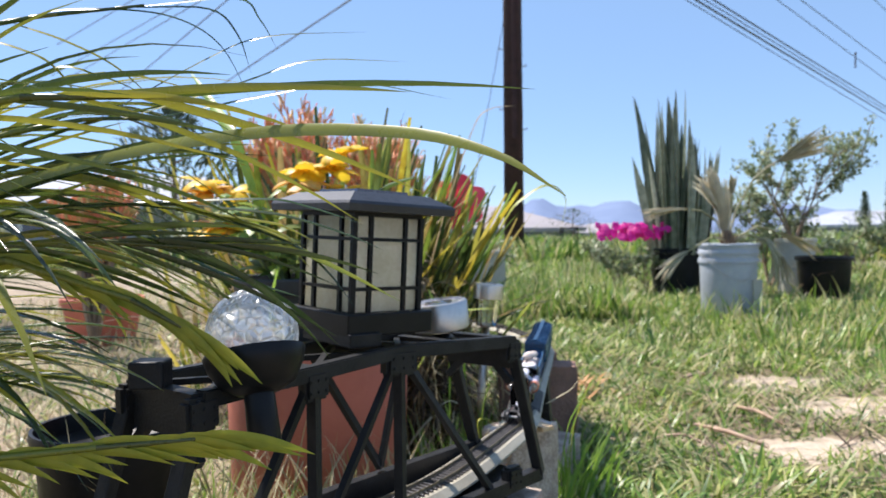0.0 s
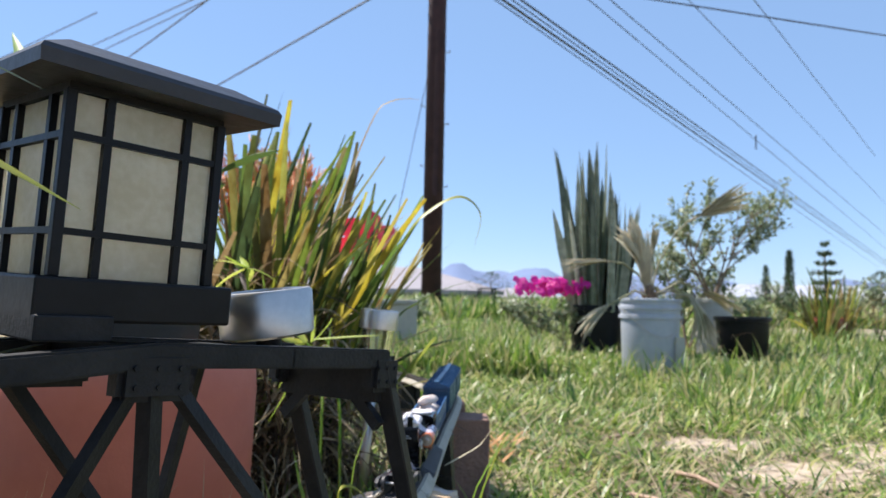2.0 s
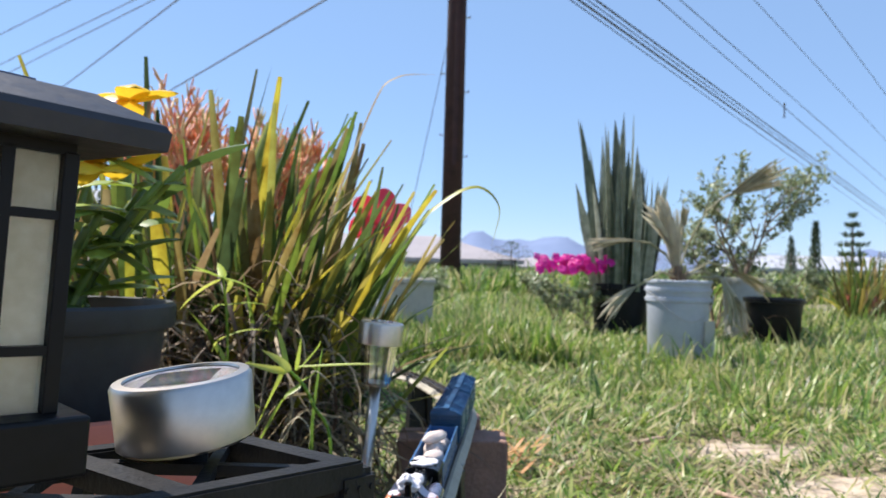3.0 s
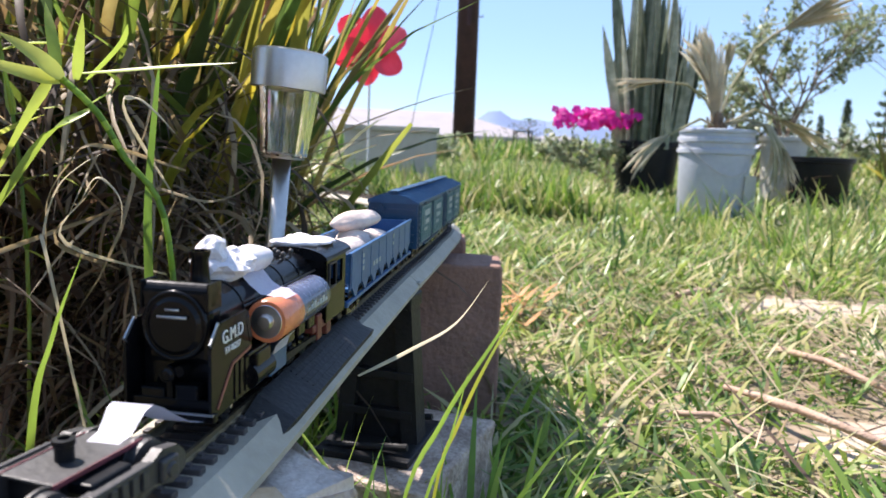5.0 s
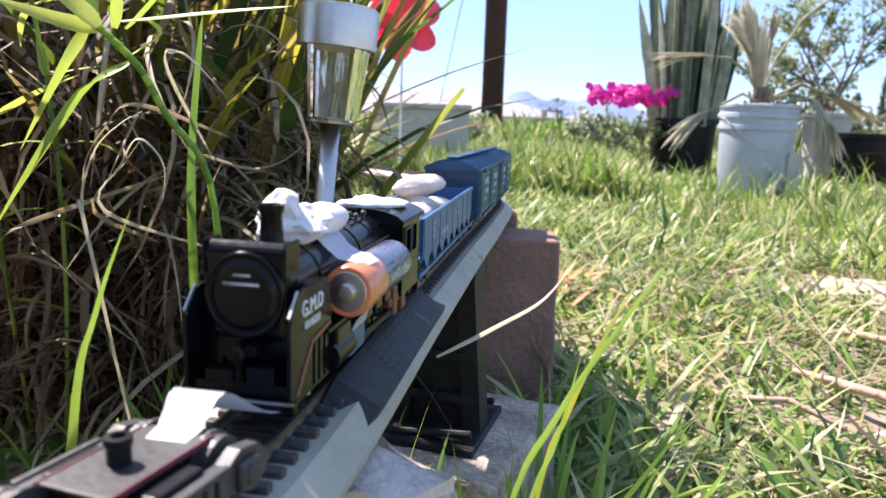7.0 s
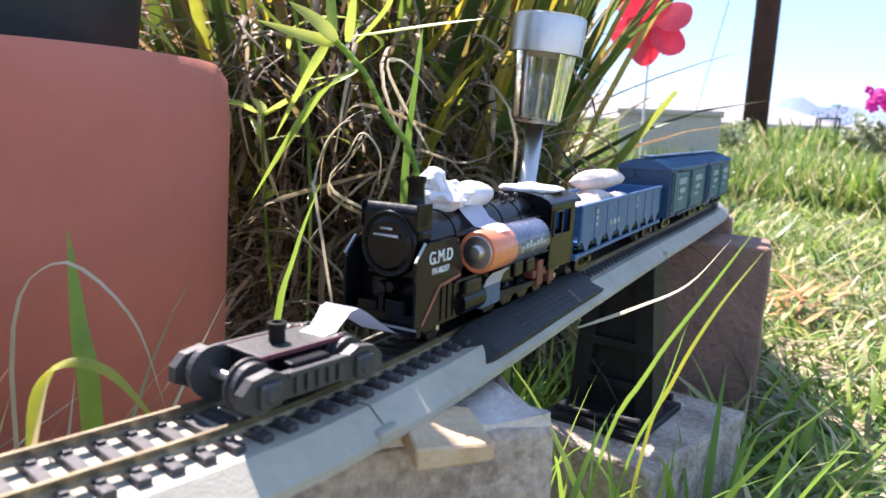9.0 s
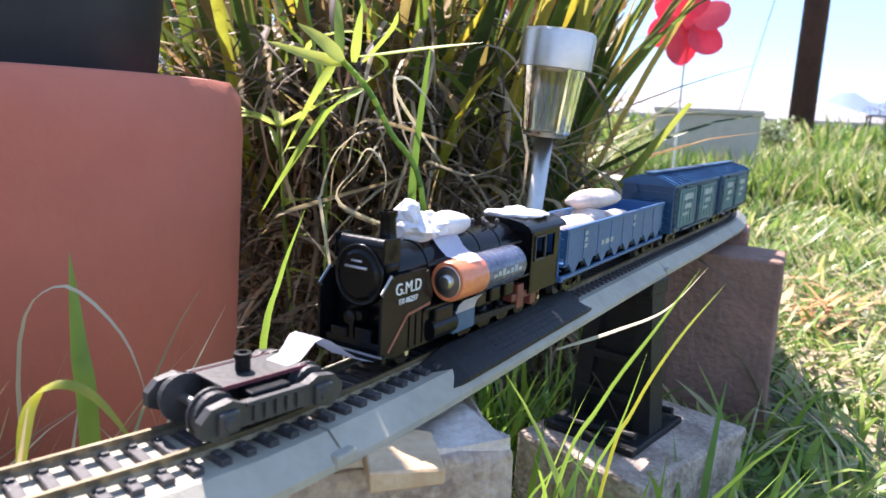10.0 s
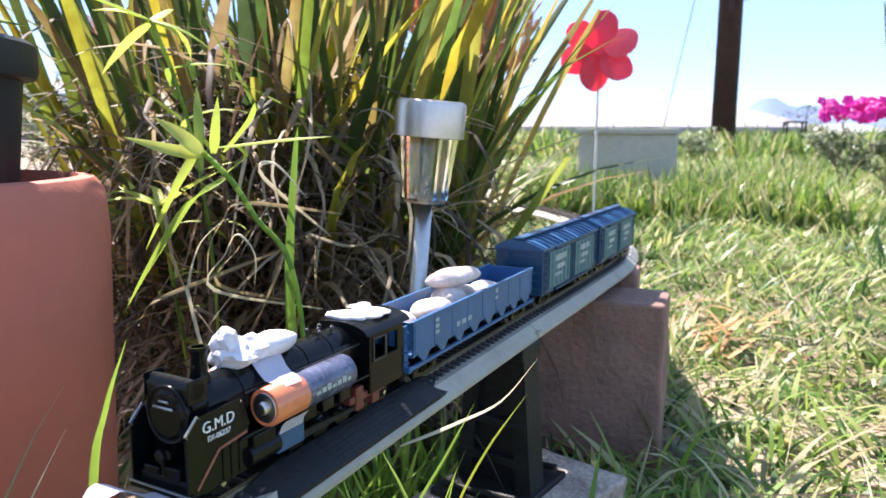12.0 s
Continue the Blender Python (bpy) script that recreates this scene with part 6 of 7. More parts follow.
bent_leaf("arching_leaf", ((0.07, 1.78, 0.3), (0.156, 1.764, 0.497), (0.205, 1.763, 0.554), (0.257, 1.761, 0.577), (0.292, 1.759, 0.545), (0.28, 1.758, 0.48)), 0.014, yellowleaf_m, "single long yellow-green leaf arching over and hanging down")
bent_leaf("arching_leaf", ((-0.03, 1.76, 0.3), (0.024, 1.745, 0.5), (0.089, 1.741, 0.69), (0.125, 1.74, 0.735), (0.185, 1.74, 0.742)), 0.011, straw_m, "long drying leaf bending over at its tip")
bent_leaf("arching_leaf", ((-0.25, 1.38, 0.4), (-0.317, 1.396, 0.612), (-0.42, 1.6, 0.73), (-0.513, 1.775, 0.826)), 0.024, fresh_m, "broad yellow-green leaf standing above the flowering plant")
bent_leaf("arching_leaf", ((-0.2, 1.27, 0.31), (-0.213, 1.16, 0.355), (-0.2, 1.1, 0.395), (-0.18, 1.06, 0.435)), 0.018, fresh_m, "upright fresh green leaf beside the lantern")
for bx, by, h, tx in ((-0.52, 1.95, 0.72, -0.05), (-0.3, 1.95, 0.72, 0.03), (-0.16, 1.9, 0.68, 0.02), (-0.6, 2.0, 0.76, -0.1)):
    tall_leaf("upright_leaf", (bx, by, 0.05), (tx, 0.0, 1), h, 0.25, 0.012, clump_m, "upright pointed leaf standing above the clump")


def weed(x, y, z0, tip, seed, star=0.1):
    """A branching weed with whorls of narrow straight leaves."""
    th = thing("weed", pose(x, y, z0), "yellow-green weed with star-like whorls of narrow leaves", "weed")
    r = random.Random(seed)
    end = Vector(tip) - Vector((x, y, z0))
    mid = Vector((end.x * 0.1 + r.uniform(-0.03, 0.03), end.y * 0.15, end.z * 0.7))
    pts = [mid * 2 * (k / 8) * (1 - k / 8) + end * (k / 8) ** 2 for k in range(9)]
    tb = Tubes(6)
    for p, q in zip(pts, pts[1:]):
        tb.add(p, q, 0.0016, 0.0014)
    tagged(tb.make("stem", fresh_m, th), kind="stuff")
    for i, p in enumerate(pts[3:]):
        last = i == 5
        for k in range(6 if last else 2):
            b = k * (0.9 if last else 2.1) + r.uniform(-0.4, 0.4)
            st = Strips()
            st.add(arc(p, (math.cos(b), math.sin(b), r.uniform(-0.3, 1.0)), star * (r.uniform(0.9, 1.35) if last else r.uniform(0.5, 1.1)), r.uniform(0.0, 1.1), 6, r.gauss(0, 0.4)), r.uniform(0.007, 0.0105) if last else r.uniform(0.004, 0.007), (-math.sin(b), math.cos(b), 0), 0.2)
            st.make("leaf", fresh1_m, th)




def star_weed():
    """The tallest weed: a leaning stem, a star of broad leaves and long blades that hang from its nodes."""
    th = thing("weed", None, "bright yellow-green weed with a star of leaves and long hanging blades", "weed")
    tb = Tubes(7)
    run = curve(((0.06, 1.49, 0.03), (0.058, 1.475, 0.16), (0.054, 1.46, 0.258), (0.037, 1.445, 0.293), (0.026, 1.435, 0.318), (0.007, 1.43, 0.338)))
    for p, q in zip(run, run[1:]):
        tb.add(p, q, 0.002, 0.0018)
    tb.make("stem", fresh_m, th)
    for pts, w in ((((0.012, 1.425, 0.335), (0.0, 1.422, 0.346), (-0.017, 1.42, 0.357)), 0.0095), (((0.009, 1.43, 0.334), (-0.007, 1.42, 0.337), (-0.033, 1.41, 0.345)), 0.0085),
                   (((0.005, 1.43, 0.336), (-0.003, 1.42, 0.315), (-0.021, 1.41, 0.275)), 0.006), (((0.024, 1.435, 0.32), (0.005, 1.42, 0.303), (-0.013, 1.405, 0.268), (-0.033, 1.4, 0.234)), 0.0062),
                   (((0.02, 1.432, 0.339), (0.071, 1.42, 0.344), (0.107, 1.41, 0.346)), 0.0035), (((0.021, 1.435, 0.322), (0.038, 1.433, 0.334), (0.031, 1.43, 0.341)), 0.004),
                   (((0.017, 1.43, 0.335), (0.019, 1.43, 0.352), (0.022, 1.43, 0.37)), 0.007), (((0.02, 1.436, 0.336), (0.037, 1.44, 0.357), (0.042, 1.44, 0.367)), 0.007), (((0.008, 1.43, 0.337), (0.001, 1.44, 0.36), (-0.006, 1.45, 0.378)), 0.0065)):
        st = Strips()
        st.add(curve(pts, 4), w, (0.5, 0.6, 0.6), 0.2)
        st.make("leaf", fresh1_m, th)


star_weed()
weed(-0.1, 1.6, 0.03, (-0.075, 1.5, 0.43), 2, 0.05)
weed(-0.14, 1.63, 0.03, (-0.1, 1.53, 0.29), 3, 0.052)


for pts, w, m in ((((0.02, 1.6, 0.26), (0.029, 1.47, 0.318), (0.035, 1.47, 0.329), (0.047, 1.47, 0.321), (0.062, 1.47, 0.304)), 0.003, dry_m), (((0.03, 1.6, 0.28), (0.01, 1.48, 0.299), (-0.009, 1.48, 0.286), (-0.022, 1.48, 0.263), (-0.024, 1.48, 0.23)), 0.003, straw_m),
                  (((-0.02, 1.62, 0.25), (-0.043, 1.46, 0.234), (-0.066, 1.46, 0.216), (-0.086, 1.46, 0.201)), 0.0034, straw_m), (((-0.023, 1.6, 0.2), (-0.023, 1.49, 0.237), (-0.005, 1.49, 0.264), (0.007, 1.49, 0.28)), 0.003, straw_m),
                  (((0.0, 1.61, 0.25), (0.022, 1.55, 0.269), (0.058, 1.55, 0.261), (0.085, 1.55, 0.271), (0.101, 1.55, 0.293)), 0.0036, straw_m), (((0.02, 1.58, 0.2), (0.0, 1.45, 0.242), (0.01, 1.45, 0.268), (0.018, 1.45, 0.281), (0.026, 1.45, 0.278), (0.033, 1.45, 0.266), (0.031, 1.45, 0.244)), 0.0026, dry_m),
                  (((0.02, 1.46, 0.03), (0.004, 1.42, 0.229), (0.001, 1.42, 0.251), (0.009, 1.42, 0.276), (0.023, 1.42, 0.29), (0.036, 1.42, 0.297)), 0.003, dry_m), (((0.028, 1.51, 0.03), (0.029, 1.5, 0.208), (0.03, 1.5, 0.269), (0.037, 1.5, 0.334), (0.041, 1.5, 0.353)), 0.012, turf_m)):
    tagged(bent_leaf("withered_leaf", pts, w, m, "long withered leaf curling out of the tangle at the clump"), "", "leaf", "withered leaves at the clump")


def euphorbia(x, y, z, h, seed):
    th = thing("fire_stick_shrub", pose(x, y, z), "orange-tipped pencil-stemmed succulent shrub", "shrub")
    r = random.Random(seed)
    tips, bark = Tubes(), Tubes(6)
    for i in range(30):
        a, e = r.uniform(0, 6.28), r.uniform(0.0, 0.28)
        d = Vector((math.cos(a) * e, math.sin(a) * e, 1)).normalized()
        top = d * h * r.uniform(0.6, 0.86)
        bark.add((0, 0, 0), top, 0.012, 0.006)
        for k in range(20):
            b = r.uniform(0, 6.28)
            d2 = (d + Vector((math.cos(b), math.sin(b), r.uniform(0.2, 1.2))) * 0.55).normalized()
            p = top * r.uniform(0.7, 1.0)
            q = p + d2 * r.uniform(0.06, 0.12)
            tips.add(p, q, 0.0038, 0.0034)
            for m in range(4):
                c = r.uniform(0, 6.28)
                d3 = (d2 + Vector((math.cos(c), math.sin(c), 0.3)) * 0.45).normalized()
                tips.add(q, q + d3 * r.uniform(0.03, 0.07), 0.0032, 0.0024)
    bark.make("branch_work", bark_m, th, kind="stuff")
    tips.make("pencil_stem_mass", euph_m, th, kind="stuff")


euphorbia(-0.52, 2.95, 0.05, 0.95, 1)
euphorbia(-0.2, 3.1, 0.05, 0.88, 2)
euphorbia(-1.25, 2.9, 0.05, 0.62, 3)

# ==== far garden ====


def pinwheel(x, y, z, r):
    th = thing("pinwheel", pose(x, y, z), "red six-petalled garden pinwheel on a thin stick", "pinwheel")
    for k in range(6):
        a = k * math.pi / 3 + 0.35
        bm = bmesh.new()
        n = 16
        ring = []
        c = Vector((math.cos(a), 0, math.sin(a))) * r * 0.56
        for i in range(n):
            b = 2 * math.pi * i / n
            u = Vector((math.cos(a), 0, math.sin(a))) * math.cos(b) * r * 0.46 * (1 + 0.05 * math.sin(3 * b)) + Vector((-math.sin(a), 0, math.cos(a))) * math.sin(b) * r * 0.37
            ring.append((c + u, math.sin(b) * 0.022))
        f = [bm.verts.new(p + Vector((0, s - 0.0012, 0))) for p, s in ring]
        g = [bm.verts.new(p + Vector((0, s + 0.0012, 0))) for p, s in ring]
        cf, cg = bm.verts.new(c + Vector((0, -0.0035, 0))), bm.verts.new(c + Vector((0, -0.001, 0)))
        for i in range(n):
            j = (i + 1) % n
            bm.faces.new((f[i], f[j], cf))
            bm.faces.new((g[j], g[i], cg))
            bm.faces.new((f[i], g[i], g[j], f[j]))
        part("petal", bm, pinw_m, th)
    bm = bmesh.new()
    rod(bm, (0, -0.02, 0), (0, 0.012, 0), r * 0.13, n=16)
    part("hub", bm, pinw_m, th, "darker red hub")
    bm = bmesh.new()
    rod(bm, (0, 0.012, 0), (0, 0.015, -z + 0.03), 0.004, n=8)
    part("stick", bm, white_m, th, "thin white stick")


pinwheel(0.13, 3.45, 0.618, 0.125)

th = thing("garden_planter", pose(0.22, 4.3, 0.03, 0, 0, -4), "low rectangular beige planter box", "planter")
for nm, it in (("side", (-0.2, 0.2, -0.13, -0.112, 0, 0.33)), ("side", (-0.2, 0.2, 0.112, 0.13, 0, 0.33)), ("end", (-0.2, -0.182, -0.112, 0.112, 0, 0.33)), ("end", (0.182, 0.2, -0.112, 0.112, 0, 0.33)), ("rim", (-0.21, 0.21, -0.14, -0.108, 0.33, 0.352)), ("rim", (-0.21, 0.21, 0.108, 0.14, 0.33, 0.352)), ("soil", (-0.182, 0.182, -0.112, 0.112, 0.1, 0.3))):
    boxes(nm, [it], soil_m if nm == "soil" else planter_m, th, bevel=0.003)


def fan_leaf(th, name, pts, spread, n, length, material, twist=0.0, seed=0, droop=0.5, wide=0.02):
    """A fan palm leaf: a stalk along pts and a pleated fan of segments at its end."""
    bm = bmesh.new()
    for p, q in zip(pts, pts[1:]):
        rod(bm, p, q, 0.006, 0.005, 6)
    fr = part(name, bm, deadfan_m, th)
    tip, d = Vector(pts[-1]), (Vector(pts[-1]) - Vector(pts[-2])).normalized()
    ax = Vector((0, 1, 0)) if abs(d.y) < 0.8 else Vector((1, 0, 0))
    ax = Matrix.Rotation(twist, 3, d) @ (ax - d * ax.dot(d)).normalized()
    r = random.Random(seed)
    st = Strips()
    for k in range(n):
        a = spread * (k / (n - 1) - 0.5)
        dd = Matrix.Rotation(a, 3, ax) @ d
        st.add(arc(tip, dd, length * r.uniform(0.75, 1.05) * (1 - 0.25 * abs(k / (n - 1) - 0.5)), droop * r.uniform(0.4, 1.6), 6), wide, ax.cross(dd) + ax * r.uniform(-0.5, 0.5), 0.3, lambda s: min(1, 0.25 + 2.2 * s) * (1 - s ** 2.5 * 0.95))
    st.make("fan", material, fr)


def bucket(x, y, z):
    th = thing("plastic_bucket", pose(x, y, z, 0, 0, 0), "pale grey five-gallon plastic bucket with a wire handle", "bucket")
    turned("wall", [(0.0, 0.0), (0.127, 0.0), (0.13, 0.004), (0.1395, 0.27), (0.148, 0.272), (0.148, 0.288), (0.1415, 0.291), (0.1425, 0.315), (0.15, 0.317), (0.15, 0.331), (0.1435, 0.334), (0.1445, 0.352), (0.151, 0.355), (0.1515, 0.365), (0.1465, 0.368), (0.141, 0.366), (0.139, 0.33), (0.0, 0.325)], bucket_m, th, 64)
    turned("soil", [(0.139, 0.331), (0.07, 0.338), (0, 0.336)], soil_m, th, 28)
    bm = bmesh.new()
    pts = [Vector((0.152 * math.cos(radians(a)), 0.156 * math.sin(radians(a)), 0.315 - 0.13 * math.sin(radians(a + 180)) ** 2)) for a in range(-178, -1, 12)]
    for p, q in zip(pts, pts[1:]):
        rod(bm, p, q, 0.0022, n=6)
    part("handle", bm, wire_m, th, "thin wire handle")
    boxes("side_label", [(0.072, 0.118, -0.128, -0.124, 0.03, 0.19)], planter_m, th, "faded label patch")
    return th


BX, BY = 1.52, 3.87
bucket(BX, BY, 0.045)
dp = thing("dying_fan_palm", pose(BX, BY, 0.38), "half-dead fan palm with straw-coloured leaves in the bucket", "palm")
bm = bmesh.new()
rod(bm, (0, 0, 0), (-0.01, 0, 0.1), 0.03, 0.022, 10)
for k in range(14):
    a = k * 2.4
    rod(bm, (0.02 * math.cos(a), 0.02 * math.sin(a), 0.0), (0.045 * math.cos(a), 0.04 * math.sin(a), 0.07 + 0.012 * (k % 4)), 0.008, 0.003, 6)
part("trunk", bm, bark_m, dp)
fan_leaf(dp, "dead_frond", [(0, 0, 0.06), (-0.015, 0, 0.14), (-0.03, 0, 0.2)], 0.36, 24, 0.25, palefan_m, 0.2, 1, 0.1, 0.032)
fan_leaf(dp, "dead_frond", [(0, 0, 0.06), (-0.03, -0.01, 0.14), (-0.05, -0.01, 0.19)], 0.4, 22, 0.23, palefan_m, 0.5, 2, 0.3, 0.03)
fan_leaf(dp, "dead_frond", [(0, 0, 0.06), (0.005, -0.01, 0.16), (0.012, -0.012, 0.27)], 0.35, 12, 0.13, deadfan_m, 0.4, 8, 0.2)
fan_leaf(dp, "green_frond", [(0, 0, 0.06), (0.05, 0.02, 0.2), (0.14, 0.02, 0.36), (0.21, 0.02, 0.42), (0.255, 0.02, 0.445)], 0.6, 22, 0.34, deadfan_m, 0.5, 3, 0.1, 0.024)
fan_leaf(dp, "green_frond", [(0, 0, 0.05), (-0.07, -0.02, 0.15), (-0.15, -0.03, 0.2), (-0.2, -0.03, 0.205)], 0.42, 16, 0.27, deadfan_m, 1.2, 4, 0.35)
fan_leaf(dp, "hanging_frond", [(0, 0, 0.04), (0.08, -0.06, 0.075), (0.13, -0.1, 0.06), (0.16, -0.12, 0.02)], 0.45, 14, 0.24, deadfan_m, 0.6, 5, 0.7)
fan_leaf(dp, "hanging_frond", [(0, 0, 0.04), (0.16, 0.02, 0.12), (0.27, 0.02, 0.085)], 0.4, 12, 0.27, deadfan_m, 0.9, 6, 0.35)
fan_leaf(dp, "hanging_frond", [(0, 0, 0.04), (-0.1, -0.06, 0.07), (-0.24, -0.1, 0.0)], 0.35, 9, 0.28, deadfan_m, 0.7, 7, 0.5)

for nm, lab, place in (("dead_frond", "bleached upright fan leaf", 0), ("hanging_frond", "brown leaf hanging over the bucket rim", 1)):
    r = random.Random(70 + place)
    st = Strips()
    for k in range(18 if place == 0 else 13):
        if place == 0:
            e = (k / 17 - 0.5)
            st.add([(-0.015 + e * 0.02, -0.01, 0.05), (-0.03 + e * 0.06, -0.014, 0.18), (-0.045 + e * 0.13, -0.015 + r.uniform(-0.01, 0.01), 0.33 + 0.06 * r.random() - 0.1 * abs(e))], 0.021, (1, 0.2, 0), 0.3, lambda q: min(1, 0.35 + 1.3 * q) * (1 - 0.7 * q ** 3))
        else:
            e = k / 12
            st.add([(0.06, -0.08, 0.05), (0.13 + 0.02 * e, -0.14, 0.06 - 0.01 * e), (0.165 + 0.05 * e, -0.155, -0.03 - 0.02 * r.random()), (0.175 + 0.1 * e, -0.16, -0.13 - 0.09 * r.random())], 0.014, (1, 0.2, 0.3), 0.3)
    st.make(nm, palefan_m if place == 0 else deadfan_m, dp, lab)


def twiggy_shrub(name, x, y, z, h, w, n, label, seed, leaf=0.026, material=None, category="shrub", splay=0.3):
    """A trunk, limbs, and many small separate leaves."""
    th = thing(name, pose(x, y, z), label, category)
    r = random.Random(seed)
    wood = Tubes(6)
    tips = []

    def limb(p, d, L, rad, depth):
        pts = arc(p, d, L, r.uniform(-0.2, 0.5), 5)
        for i, (a, b) in enumerate(zip(pts, pts[1:])):
            wood.add(a, b, rad * (1 - i * 0.13), rad * (1 - (i + 1) * 0.13))
        if depth == 0:
            tips.extend(pts[1:])
            return
        for k in range(r.randint(3, 5)):
            a = r.uniform(0, 6.28)
            limb(pts[r.randint(2, 4)], (d + Vector((math.cos(a) * w / h, math.sin(a) * w / h, r.uniform(-0.1, 0.6)))).normalized(), L * r.uniform(0.55, 0.8), rad * 0.55, depth - 1)

    for k in range(4):
        a = k * 1.6 + r.random()
        limb(Vector((0, 0, 0)), Vector((math.cos(a) * splay * w / h, math.sin(a) * splay * w / h, 1)).normalized(), h * 0.45, h * 0.0105, 2)
    wood.make("branch_work", bark_m, th, kind="stuff")
    base, yaw = [], []
    for k in range(n):
        p = r.choice(tips)
        base.append((p.x + r.gauss(0, 0.018 * h), p.y + r.gauss(0, 0.018 * h), p.z + r.gauss(0, 0.018 * h)))
    g = np.random.default_rng(seed)
    base = np.array(base)
    v, t = blades(g, base, g.uniform(0, 6.28, n), g.uniform(0.7, 1.4, n) * leaf, g.uniform(0.5, 0.8, n) * leaf, g.uniform(0.2, 1.6, n), g.uniform(0.2, 0.9, n), 3, 0.9)
    tagged(soup("leaves", v, t, material or shrub_m, th), kind="stuff")
    return th


pot("black_tub", 2.36, 4.5, 0.04, [(0.0, 0.0), (0.125, 0.0), (0.13, 0.006), (0.15, 0.255), (0.162, 0.257), (0.163, 0.28), (0.155, 0.282), (0.149, 0.26), (0, 0.25)], black_m, "black plastic tub with a ragged plant", (0.147, 0.252))
leaf_clump("tub_grass", 2.36, 4.5, 0.1, 26, 0.12, 0.28, "thin dry weeds growing in the black tub", 12)
bpy.context.view_layer.update()
pot("grey_pot", 2.37, 4.86, 0.04, [(0.0, 0.0), (0.095, 0.0), (0.1, 0.005), (0.118, 0.36), (0.128, 0.362), (0.128, 0.385), (0.12, 0.387), (0.115, 0.36), (0, 0.35)], planter_m, "tall grey plastic pot", (0.113, 0.352))
twiggy_shrub("potted_shrub", 2.37, 4.88, 0.39, 0.88, 0.66, 3400, "small-leaved twiggy shrub in a grey pot", 4, 0.027, splay=0.6)
twiggy_shrub("low_shrub", 2.33, 5.12, 0.06, 0.86, 0.8, 2200, "low leafy shrub behind the pots", 9, 0.034)


def snake_plant(x, y, z):
    th = thing("snake_plant", pose(x, y, z), "tall snake plant with mottled grey-green sword leaves in a dark pot", "plant")
    turned("pot", [(0.0, 0.0), (0.15, 0.0), (0.17, 0.3), (0.18, 0.302), (0.18, 0.33), (0.172, 0.332), (0.166, 0.3), (0, 0.29)], black_m, th, 40, "dark plastic pot")
    r = random.Random(8)
    for i in range(76):
        a, q = r.uniform(0, 6.28), 0.175 * math.sqrt(r.random())
        st = Strips()
        u = math.cos(a) * q
        h = r.uniform(0.52, 0.88) * (1.24 if -0.13 < u < -0.02 else 1.0 if u < 0.05 else 0.82)
        k = r.uniform(0, 3.14)
        p = Vector((math.cos(a) * q, math.sin(a) * q, 0.29))
        sd = Vector((math.cos(k), math.sin(k), 0))
        lean = Vector((math.cos(a) * q * 0.75 + r.gauss(0, 0.05), math.sin(a) * q * 0.7, 1))
        st.add(arc(p, lean, h, r.uniform(-0.1, 0.12), 8), r.uniform(0.045, 0.074), sd, 0.22, lambda s: (0.6 + 0.55 * s if s < 0.55 else 0.9 * (1 - ((s - 0.55) / 0.45) ** 1.7) + 0.015))
        st.make("sword_leaf", snake_m, th)
    return th


snake_plant(1.62, 4.92, 0.04)
for px, sd in ((1.21, 21), (1.4, 22)):
    th = twiggy_shrub("pink_flower_shrub", px, 4.88, 0.05, 0.4, 0.28, 520, "bushy plant topped with bright magenta-pink flowers", sd, 0.03)
    r = random.Random(sd)
    for k in range(40):
        f = Strips()
        c = Vector((r.uniform(-0.12, 0.12), r.gauss(-0.03, 0.04), 0.425 + r.uniform(-0.035, 0.045)))
        nrm = Vector((r.gauss(0, 0.5), -1, r.uniform(0.1, 1.0))).normalized()
        u = nrm.cross(Vector((0, 0, 1))).normalized()
        w = nrm.cross(u)
        for j in range(5):
            b = j * 1.257 + r.random() * 0.4
            d, e = u * math.cos(b) + w * math.sin(b), w * math.cos(b) - u * math.sin(b)
            f.add([c + nrm * 0.004 + d * 0.003, c + d * 0.012 + nrm * 0.008, c + d * 0.022 + nrm * 0.006, c + d * 0.029], 0.024, e, 0.08, lambda q: (0.4, 0.95, 1.0, 0.45)[min(3, int(q * 3.01))])
        f.make("flower", pink_m, th, "magenta-pink flower")

pot("terracotta_bowl", 4.2, 6.3, 0.06, [(0.0, 0.0), (0.12, 0.0), (0.145, 0.2), (0.156, 0.202), (0.156, 0.235), (0.145, 0.237), (0.14, 0.2), (0, 0.18)], terra_m, "terracotta bowl far across the lawn", (0.139, 0.19))
leaf_clump("bowl_plant", 4.2, 6.3, 0.16, 110, 0.4, 0.8, "yellow-green strap leaves growing in a terracotta bowl", 31, (0.012, 0.022))
twiggy_shrub("far_shrub", 3.75, 6.5, 0.06, 0.62, 0.6, 900, "dull green shrub at the far side of the lawn", 14, 0.04)
twiggy_shrub("far_shrub", 4.9, 6.6, 0.06, 0.7, 0.6, 900, "dull green shrub at the far side of the lawn", 15, 0.04)
leaf_clump("yellow_leaf_plant", 3.95, 6.0, 0.05, 14, 0.35, 0.52, "small plant with one bright yellow leaf", 33, (0.03, 0.05))
pot("terracotta_bowl", -1.35, 3.2, 0.04, [(0.0, 0.0), (0.12, 0.0), (0.15, 0.16), (0.16, 0.162), (0.16, 0.19), (0.15, 0.192), (0.146, 0.16), (0, 0.15)], terra_m, "terracotta bowl with a small shrub", (0.145, 0.155))
